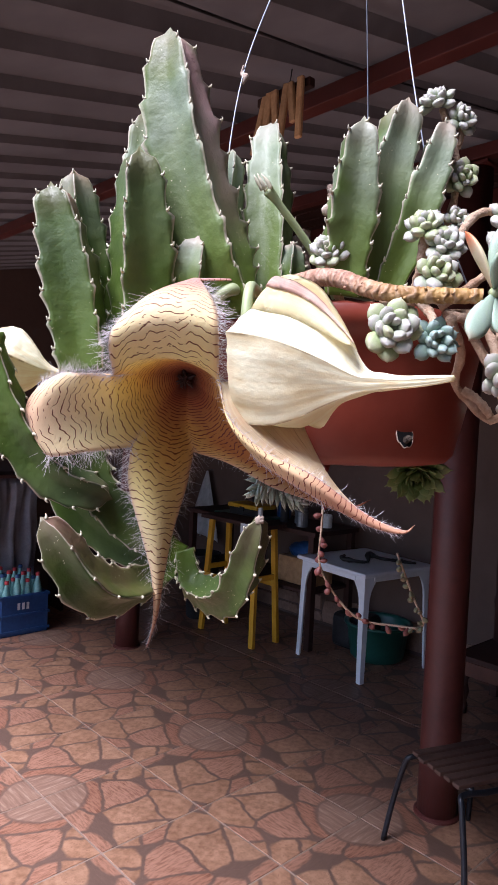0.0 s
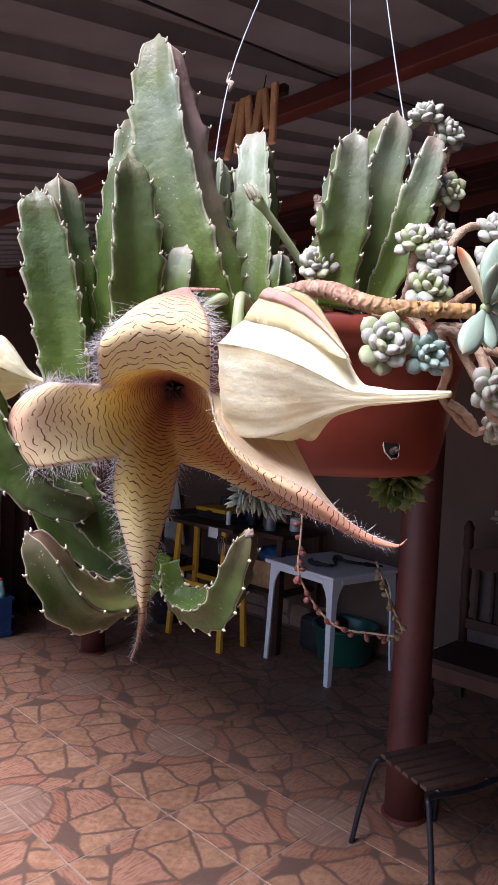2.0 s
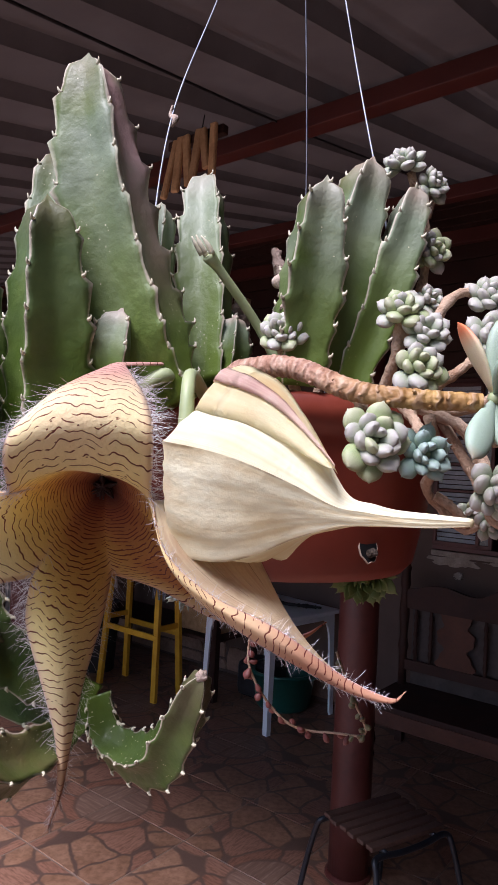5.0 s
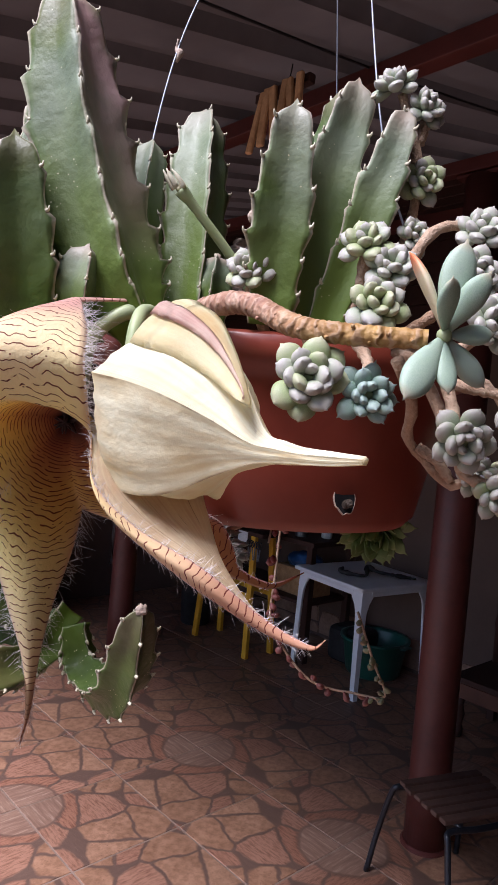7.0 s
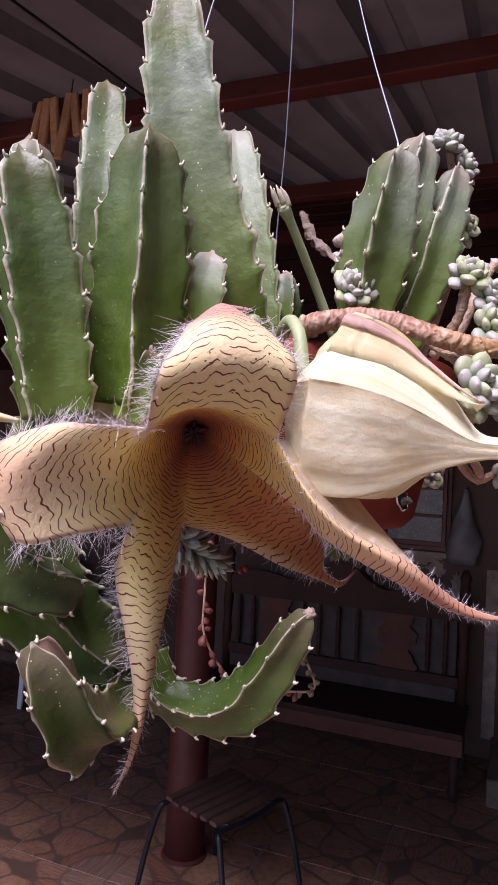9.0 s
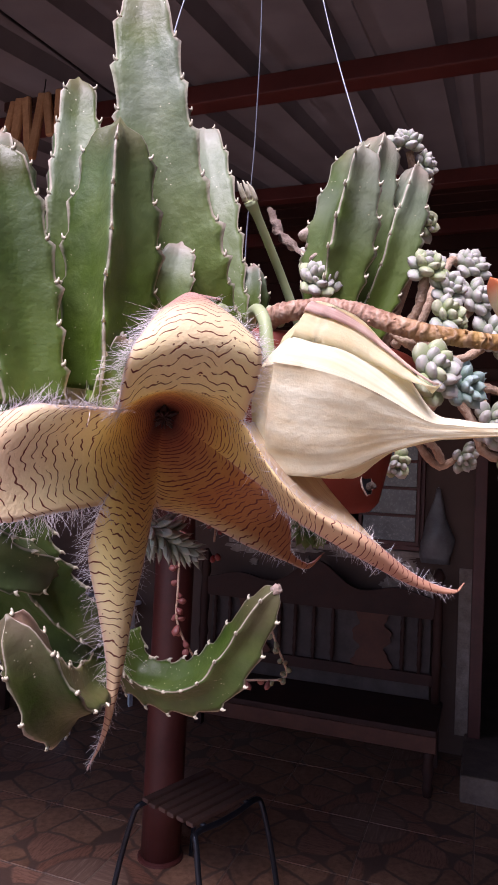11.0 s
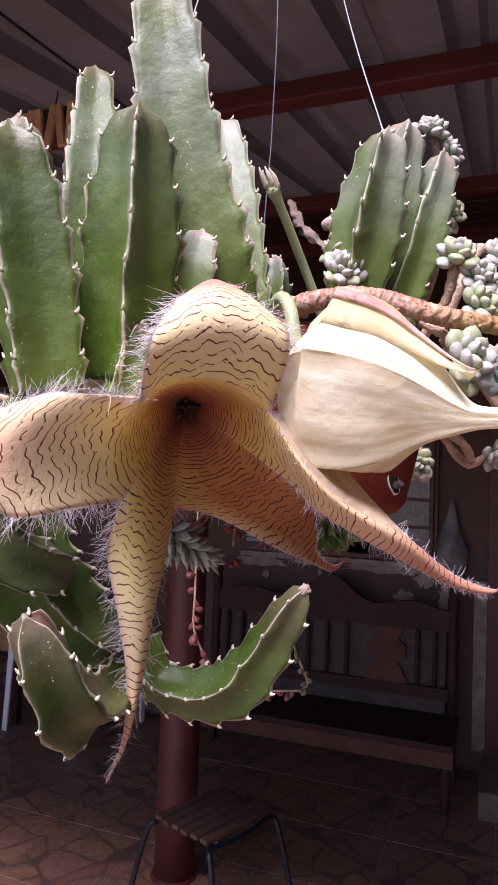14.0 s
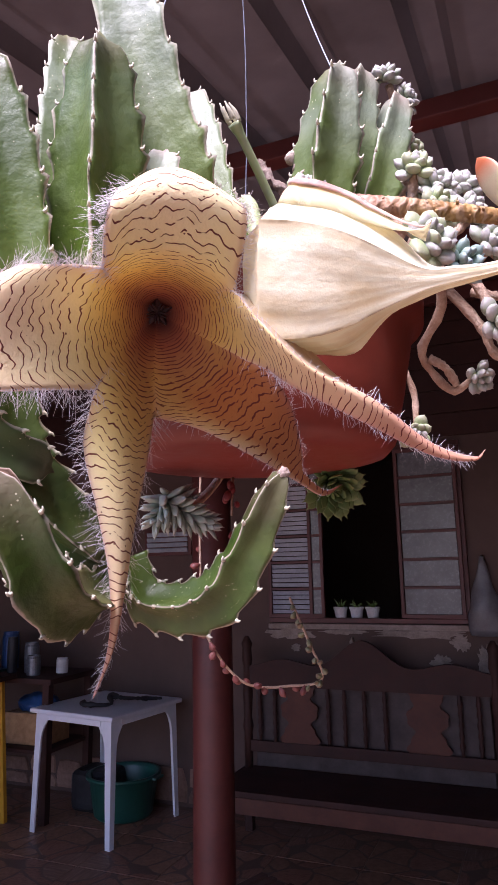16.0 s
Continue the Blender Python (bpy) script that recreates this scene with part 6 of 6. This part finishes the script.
for k in range(5):
    a = 2 * math.pi * k / 5
    o = Vector((math.cos(a) * 0.0035, math.sin(a) * 0.0035, 0))
    p = Vector((-0.342, 0.338, 1.824)) - ORIGIN
    d = Vector((-0.003, -0.008, 0.011)).normalized()
    tube([p + o, p + o * 1.1 + d * 0.006, p + o * (0.7 + 0.3 * (k % 2)) + d * 0.012], [0.0018, 0.0014, 0.0004], 6, 5, cal)
part("calyx", cal, TOOTH, bare, "pale dry calyx", smooth=True)
husk = bmesh.new()
tube(L([(-0.296, 0.376, 1.782), (-0.305, 0.375, 1.795), (-0.317, 0.374, 1.816)]), [0.004, 0.007, 0.004], 24, 10, husk, 0.55, 3)
part("withered_flower", husk, DRY, stapelia, "crumpled brown withered flower", smooth=True)


def dry_ribbon(pts, width, seed):
    """A curled, crumpled strip of withered petal."""
    bm, rows = bmesh.new(), []
    for i, (q, t, a, b) in enumerate(frames_along(smooth_line(L(pts), 28))):
        half = width * (0.25 + 0.75 * math.sin(math.pi * (0.08 + 0.84 * i / 28)))
        row = []
        for k in range(7):
            v = k / 3 - 1
            x = a * v * half * (1 + 0.5 * noise.noise((i * 0.4, k, seed))) + b * (v * v * 0.7 * half + width * 0.7 * noise.noise((i * 0.33, k * 0.6, seed + 2)))
            row.append(bm.verts.new(q + x))
        rows.append(row)
    for r0, r1 in zip(rows, rows[1:]):
        for k in range(6):
            bm.faces.new((r0[k], r0[k + 1], r1[k + 1], r1[k]))
    bmesh.ops.solidify(bm, geom=bm.faces[:], thickness=0.0006)
    return bm


part("withered_flower", dry_ribbon([(-0.320, 0.420, 1.805), (-0.333, 0.421, 1.822), (-0.344, 0.423, 1.832), (-0.352, 0.424, 1.845), (-0.358, 0.424, 1.856)], 0.007, 1), DRY, stapelia, "curled papery brown withered petal", smooth=True)
part("withered_flower", dry_ribbon([(-0.375, 0.412, 1.770), (-0.380, 0.416, 1.790), (-0.383, 0.418, 1.808), (-0.380, 0.420, 1.822)], 0.010, 2), DRY, stapelia, "curled papery brown withered petal", smooth=True)


# ---- trailing succulents ----
def leaf_mesh(name, material, l=1.0, w=0.74, th=0.56, tip=0.03, cup=0.0):
    """A fat succulent leaf from its base at the origin along +y, one unit long."""
    bm = bmesh.new()
    uv = bm.loops.layers.uv.new("UVMap")
    rows, seg, tag = [], 12, {}
    for i in range(13):
        s = math.sin(math.pi / 2 * i / 12)
        half = (math.sin(math.pi * min(1.0, (0.10 + 0.90 * s)) ** 1.6) ** 0.58) if i < 12 else 0.0
        half = max(half, 0.28 * (1 - s))
        ring = []
        for j in range(seg):
            a = 2 * math.pi * j / seg
            up = math.sin(a) * th / 2 * half * (1.0 if math.sin(a) < 0 else 0.7)
            v = bm.verts.new((math.cos(a) * w / 2 * half, s * l + (tip if i == 12 else 0), up + cup * s * s))
            tag[v] = (j / seg, s)
            ring.append(v)
        rows.append(ring)
    for r0, r1 in zip(rows, rows[1:]):
        for j in range(seg):
            bm.faces.new((r0[j], r0[(j + 1) % seg], r1[(j + 1) % seg], r1[j]))
    bm.faces.new(rows[0][::-1])
    for f in bm.faces:
        for lp in f.loops:
            lp[uv].uv = tag[lp.vert]
    bmesh.ops.remove_doubles(bm, verts=bm.verts, dist=0.001)
    bmesh.ops.recalc_face_normals(bm, faces=bm.faces)
    return mesh_of(bm, name, material)


GHOST_LEAF = leaf_mesh("ghost_leaf", GHOST, w=0.74, tip=0.06)
LIME_LEAF = leaf_mesh("lime_leaf", LIME, w=0.76, tip=0.05)
BLUE_LEAF = leaf_mesh("blue_leaf", BLUE, w=0.66, tip=0.12)
NARROW_LEAF = leaf_mesh("narrow_leaf", GREYLEAF, w=0.34, th=0.22, tip=0.12, cup=0.10)
GREEN_LEAF = leaf_mesh("green_leaf", DARKLEAF, w=0.50, th=0.14, tip=0.12, cup=0.14)
BROAD_LEAF = leaf_mesh("broad_leaf", BIGLEAF, w=0.44, th=0.28, tip=0.06, cup=0.08)
BLUSH_LEAF = leaf_mesh("blush_leaf", REDTIP, w=0.56, th=0.16, tip=0.02, cup=0.10)
BEAD_LEAF = leaf_mesh("bead_leaf", BEAD, w=0.8, th=0.7, tip=0.1)
BEADG_LEAF = leaf_mesh("bead_leaf_green", BEADG, w=0.8, th=0.7, tip=0.1)


def rosette(plant, at, face, size, leaves, mesh, seed, alt=None, close=0.0):
    """A rosette of fat leaves in a spiral, looking along face. size: its radius in metres."""
    rnd = random.Random(seed)
    origin = plant.location
    core = bmesh.new()
    bmesh.ops.create_icosphere(core, subdivisions=2, radius=size * 0.2)
    ob = part("rosette", core, LIME, plant, smooth=True)
    ob.location = Vector(at) - origin
    ob.rotation_mode = "QUATERNION"
    ob.rotation_quaternion = Vector(face).to_track_quat("Z", "Y")
    for k in range(leaves):
        f = (k + 0.5) / leaves
        lift = radians(86 - 84 * f ** 0.85 + 6 * close + rnd.uniform(-9, 9))
        turn = k * 2.39996 + rnd.uniform(-0.15, 0.15)
        length = size * (0.50 + 0.38 * f ** 0.8) * rnd.uniform(0.88, 1.1)
        me = alt if alt and rnd.random() < 0.2 + 0.4 * f else mesh
        lf = new("leaf", me)
        lf.parent = ob
        lf.matrix_local = Matrix.Rotation(turn, 4, "Z") @ Matrix.Translation((0, size * 0.10, -size * 0.18 * f)) @ Matrix.Rotation(lift, 4, "X") @ Matrix.Diagonal((length, length, length, 1))
    return ob


ghost = empty("ghost_plant", "grey-green trailing ghost plant with fat rosettes and woody stems", "succulent plant", (-0.31, 0.40, RIM))
GO = ghost.location
G = lambda pts: [Vector(p) - GO for p in pts]
part("woody_stem", tube(G([(-0.345, 0.385, 1.735), (-0.3305, 0.352, 1.7537), (-0.300, 0.3435, 1.7575), (-0.2760, 0.343, 1.7545), (-0.2431, 0.3390, 1.7425), (-0.2180, 0.3490, 1.7390), (-0.190, 0.3680, 1.7385)]), [0.0055, 0.0062, 0.0062, 0.0058, 0.0054, 0.0050, 0.0044], 150, 14, wobble=0.07, rings_=0.0), RINGBARK, ghost, "thick brown ringed woody stem", smooth=True)
ringbm = bmesh.new()
for k, q in enumerate(smooth_line(G([(-0.2760, 0.343, 1.7545), (-0.2431, 0.3390, 1.7425), (-0.2180, 0.3490, 1.7390), (-0.195, 0.3650, 1.7385)]), 16)):
    bmesh.ops.create_icosphere(ringbm, subdivisions=2, radius=0.0010, matrix=Matrix.Translation(q + Vector((0.003 * math.sin(k * 2.4), -0.0045, 0.003 * math.cos(k * 1.7)))))
part("leaf_scars", ringbm, RINGBARK, ghost, "knobbly old leaf scars", smooth=True)
for at, face, size, n, mesh, alt, close in (
        ((-0.2290, 0.3360, 1.7180), (0.75, -0.62, 0.15), 0.0215, 19, GHOST_LEAF, LIME_LEAF, 0),
        ((-0.2140, 0.3600, 1.7130), (0.80, -0.55, 0.05), 0.0175, 17, BLUE_LEAF, None, 0),
        ((-0.3032, 0.3600, 1.7790), (0.50, -0.80, 0.35), 0.0165, 17, GHOST_LEAF, LIME_LEAF, 0),
        ((-0.2610, 0.4190, 1.8900), (0.1, -0.65, 0.7), 0.0150, 16, GHOST_LEAF, None, 0),
        ((-0.2480, 0.4330, 1.8780), (0.85, -0.2, 0.3), 0.0150, 16, GHOST_LEAF, None, 0),
        ((-0.2480, 0.4360, 1.8390), (0.8, -0.5, 0.1), 0.0155, 15, GHOST_LEAF, LIME_LEAF, 0),
        ((-0.2430, 0.4250, 1.8050), (0.8, -0.4, 0.3), 0.0130, 14, GHOST_LEAF, None, 0),
        ((-0.3330, 0.4600, 1.8300), (-0.2, -0.7, 0.6), 0.0150, 15, GHOST_LEAF, LIME_LEAF, 0),
        ((-0.2387, 0.3800, 1.7900), (0.35, -0.75, 0.6), 0.0165, 16, GHOST_LEAF, LIME_LEAF, 0),
        ((-0.2270, 0.3860, 1.7780), (0.6, -0.6, 0.5), 0.0160, 16, GHOST_LEAF, None, 0),
        ((-0.2260, 0.3760, 1.7580), (0.7, -0.6, 0.3), 0.0185, 16, LIME_LEAF, GHOST_LEAF, 0),
        ((-0.2157, 0.4480, 1.8090), (0.6, -0.5, 0.6), 0.0190, 17, GHOST_LEAF, None, 0),
        ((-0.2111, 0.4370, 1.7830), (0.8, -0.5, 0.2), 0.0190, 17, GHOST_LEAF, None, 0),
        ((-0.1990, 0.4360, 1.7560), (0.8, -0.5, 0.2), 0.0190, 17, GHOST_LEAF, None, 0),
        ((-0.1820, 0.4570, 1.7550), (0.9, -0.3, 0.3), 0.0175, 15, GHOST_LEAF, LIME_LEAF, 0),
        ((-0.1984, 0.4190, 1.6960), (0.75, -0.6, -0.25), 0.0195, 17, GHOST_LEAF, None, 0),
        ((-0.1859, 0.4370, 1.6700), (0.7, -0.6, -0.45), 0.0165, 14, GHOST_LEAF, LIME_LEAF, 0),
        ((-0.1825, 0.4500, 1.7160), (0.85, -0.4, 0.0), 0.0175, 15, LIME_LEAF, GHOST_LEAF, 0),
        ((-0.2170, 0.4690, 1.6760), (0.7, -0.5, -0.4), 0.0150, 14, GHOST_LEAF, None, 0),
        ((-0.2870, 0.6350, 1.6720), (0.35, -0.8, -0.4), 0.0200, 15, GHOST_LEAF, LIME_LEAF, 0),
        ((-0.3300, 0.3560, 1.7570), (0.4, -0.7, 0.7), 0.0110, 13, LIME_LEAF, None, 0)):
    rosette(ghost, at, face, size, n, mesh, int(at[2] * 10000), alt, close)
for pts in (((-0.255, 0.360, 1.745), (-0.243, 0.350, 1.735), (-0.232, 0.339, 1.722)), ((-0.240, 0.375, 1.745), (-0.225, 0.372, 1.73), (-0.216, 0.362, 1.717)),
            ((-0.30, 0.375, 1.745), (-0.304, 0.366, 1.765), (-0.3035, 0.362, 1.776)), ((-0.27, 0.415, 1.745), (-0.255, 0.435, 1.81), (-0.252, 0.434, 1.85), (-0.258, 0.423, 1.885)),
            ((-0.252, 0.434, 1.86), (-0.250, 0.436, 1.872), (-0.249, 0.434, 1.876)), ((-0.26, 0.40, 1.745), (-0.245, 0.386, 1.765), (-0.240, 0.382, 1.787)),
            ((-0.25, 0.41, 1.75), (-0.232, 0.42, 1.80), (-0.225, 0.445, 1.813), (-0.217, 0.448, 1.808)), ((-0.25, 0.42, 1.745), (-0.224, 0.43, 1.765), (-0.212, 0.438, 1.78)),
            ((-0.25, 0.43, 1.742), (-0.22, 0.435, 1.742), (-0.201, 0.437, 1.754)), ((-0.201, 0.437, 1.752), (-0.192, 0.448, 1.748), (-0.184, 0.456, 1.752)),
            ((-0.248, 0.425, 1.742), (-0.215, 0.42, 1.728), (-0.202, 0.420, 1.700)), ((-0.235, 0.43, 1.735), (-0.212, 0.428, 1.700), (-0.204, 0.432, 1.680), (-0.188, 0.437, 1.673)),
            ((-0.215, 0.435, 1.725), (-0.198, 0.445, 1.722), (-0.184, 0.450, 1.717)), ((-0.345, 0.46, 1.745), (-0.335, 0.462, 1.79), (-0.333, 0.461, 1.826)),
            ((-0.232, 0.405, 1.735), (-0.2345, 0.4258, 1.7132), (-0.2521, 0.4502, 1.6951), (-0.246, 0.465, 1.680), (-0.235, 0.4734, 1.6693), (-0.222, 0.470, 1.675)),
            ((-0.330, 0.585, 1.745), (-0.300, 0.615, 1.745), (-0.287, 0.635, 1.715), (-0.287, 0.638, 1.680)),
            ((-0.248, 0.455, 1.690), (-0.238, 0.460, 1.683), (-0.232, 0.468, 1.672))):
    part("woody_stem", tube(G(pts), [0.0036, 0.0032, 0.0028], 16, 8, wobble=0.2), BARK, ghost, smooth=True)

broad = empty("broad_rosette_plant", "blue-green paddle-leaved succulent with an orange-tipped leaf", "succulent plant", (-0.186, 0.374, 1.741))
core = bmesh.new()
bmesh.ops.create_icosphere(core, subdivisions=2, radius=0.0035)
rc = part("rosette", core, LIME, broad, smooth=True)
SIDE, AWAY, UPW = Vector((0.575, 0.818, 0)), Vector((-0.818, 0.575, 0)), Vector((0, 0, 1))
for (r, u, f), ln, me in (((-0.34, 1.0, 0.2), 0.050, BLUSH_LEAF), ((-0.25, 0.75, -0.6), 0.034, BROAD_LEAF), ((0.16, 1.0, 0.1), 0.052, BROAD_LEAF), ((0.42, 0.8, -0.2), 0.038, BROAD_LEAF),
                           ((0.75, 0.1, 0.2), 0.030, BROAD_LEAF), ((0.75, -0.65, 0.3), 0.038, BROAD_LEAF), ((0.0, -1.0, -0.3), 0.032, BROAD_LEAF), ((-0.55, -0.8, -0.3), 0.047, BROAD_LEAF), ((0.25, -0.9, 0.4), 0.028, BROAD_LEAF)):
    d = (SIDE * r + UPW * u + AWAY * f).normalized()
    lf = new("leaf", me)
    lf.parent = rc
    axis_z = Vector((-0.83, -0.56, 0.1)) if me is BLUSH_LEAF else (-AWAY + SIDE * 0.1 + UPW * 0.2)
    axis_z = (axis_z - d * axis_z.dot(d)).normalized()
    axis_x = d.cross(axis_z)
    turn = Matrix((axis_x, d, axis_z)).transposed().to_4x4()
    lf.matrix_local = Matrix.Translation(d * 0.003) @ turn @ Matrix.Diagonal((ln * 0.74, ln * 0.74, ln * 0.74, 1))

under = empty("echeveria", "blue-green narrow-leaved rosette hanging under the pot", "succulent plant", (-0.425, 0.485, 1.60))


def leafy_tail(plant, start, end, count, length, mesh, seed):
    """A short hanging shoot thickly overlapped with leaves that point along it."""
    rnd = random.Random(seed)
    a, b = Vector(start) - plant.location, Vector(end) - plant.location
    axis = (b - a).normalized()
    side = axis.cross(Vector((0, 0, 1))).normalized()
    up = side.cross(axis)
    for k in range(count):
        u = (k + 0.5) / count
        w = k * 2.39996 + rnd.uniform(-0.2, 0.2)
        out = side * math.cos(w) + up * math.sin(w)
        lean = radians(64 - 46 * u + rnd.uniform(-6, 6))
        d = (axis * math.cos(lean) + out * math.sin(lean)).normalized()
        z = (out - d * out.dot(d)).normalized()
        z = -z if z.dot(axis) > 0 else z
        ln = length * (1.0 - 0.35 * u) * rnd.uniform(0.9, 1.1)
        lf = new("leaf", mesh)
        lf.parent = plant
        lf.matrix_local = Matrix.Translation(a.lerp(b, u * 0.75)) @ Matrix((d.cross(z), d, z)).transposed().to_4x4() @ Matrix.Diagonal((ln, ln, ln, 1))


leafy_tail(under, (-0.474, 0.474, 1.609), (-0.430, 0.494, 1.580), 52, 0.027, NARROW_LEAF, 21)
leafy_tail(under, (-0.470, 0.488, 1.612), (-0.478, 0.470, 1.585), 26, 0.026, NARROW_LEAF, 23)
part("stalk", tube([(-0.03, -0.005, 0.0), (-0.05, 0.06, 0.01), (-0.05, 0.12, 0.05), (-0.03, 0.13, 0.12)], [0.004, 0.004], 14, 8), BARK, under, smooth=True)
rng = random.Random(31)
for k in range(9):
    berry = bmesh.new()
    bmesh.ops.create_icosphere(berry, subdivisions=2, radius=rng.uniform(0.0026, 0.0038))
    for v in berry.verts:
        v.co.z *= 1.35
    c = part("flower_bud", berry, REDBUD, under, "dull red flower bud", smooth=True)
    c.location = Vector((-0.430, 0.520, 1.606)) - under.location + Vector((rng.gauss(0, 0.005), rng.gauss(0, 0.005), rng.gauss(0, 0.011)))
    c.rotation_euler = (rng.uniform(-0.6, 0.6), rng.uniform(-0.6, 0.6), 0)
part("flower_stalk", tube([(-0.010, 0.05, 0.03), (-0.006, 0.040, 0.016), (-0.005, 0.035, -0.006)], [0.0014, 0.001], 8, 6), BARK, under, smooth=True)
green = empty("green_rosette_plant", "dark green pointed-leaved rosette hanging under the pot", "succulent plant", (-0.35, 0.565, 1.622))
rosette(green, (-0.35, 0.560, 1.618), (0.5, -0.6, -0.5), 0.034, 40, GREEN_LEAF, 22)
part("stalk", tube([(0, 0, 0.0), (0.01, 0.02, 0.03), (0.005, 0.022, 0.08), (-0.005, 0.012, 0.125)], [0.004, 0.004], 14, 8), BARK, green, smooth=True)

# two strands of bead-leaved sedum behind the pot
beads = empty("bead_strand", "thin trailing strand with dull red bead leaves", "succulent plant", (-0.50, 0.60, 1.74))
BO = beads.location
strand = [(-0.452, 0.562, 1.732), (-0.480, 0.605, 1.752), (-0.508, 0.618, 1.66), (-0.505, 0.608, 1.54), (-0.500, 0.606, 1.490), (-0.473, 0.637, 1.438), (-0.430, 0.665, 1.432), (-0.400, 0.668, 1.440), (-0.408, 0.655, 1.475), (-0.424, 0.645, 1.520)]
part("strand", tube([Vector(p) - BO for p in strand], [0.0013, 0.0013], 80, 6), BARK, beads, smooth=True)
rng = random.Random(9)
path = smooth_line([Vector(p) - BO for p in strand], 120)
for i in range(34, 120, 2):
    if 70 < i < 84 and i % 4:
        continue
    late = i > 84
    lf = new("leaf", BEADG_LEAF if late else BEAD_LEAF)
    lf.parent = beads
    s = rng.uniform(0.009, 0.012) * (0.8 if late else 1.0)
    lf.matrix_local = Matrix.Translation(path[i]) @ Euler((rng.uniform(-1.2, 0.4), rng.uniform(-0.5, 0.5), rng.uniform(0, 6.28))).to_matrix().to_4x4() @ Matrix.Diagonal((s, s, s, 1))


# ---- floor tiles ----
def tile_mesh():
    return mesh_of(box((TW - 0.008, TW - 0.008, 0.009), (0, 0, 0), 0.0015, segs=1), "tile", TILE, False)


tile = tile_mesh()
for i in range(-8, 6):
    for j in range(-7, 6):
        x, y = -1.66 + TW * (i + 0.5), 2.32 + TW * (j + 0.5)
        if -5.4 < x < 0.75 and -1.1 < y < WY + 0.1:
            t = new("tile", tile)
            t.parent = floor
            t.location = (x, y, -0.0045)
            t.rotation_euler = (0, 0, math.pi / 2 * ((2, 1), (3, 0))[i % 2][j % 2])
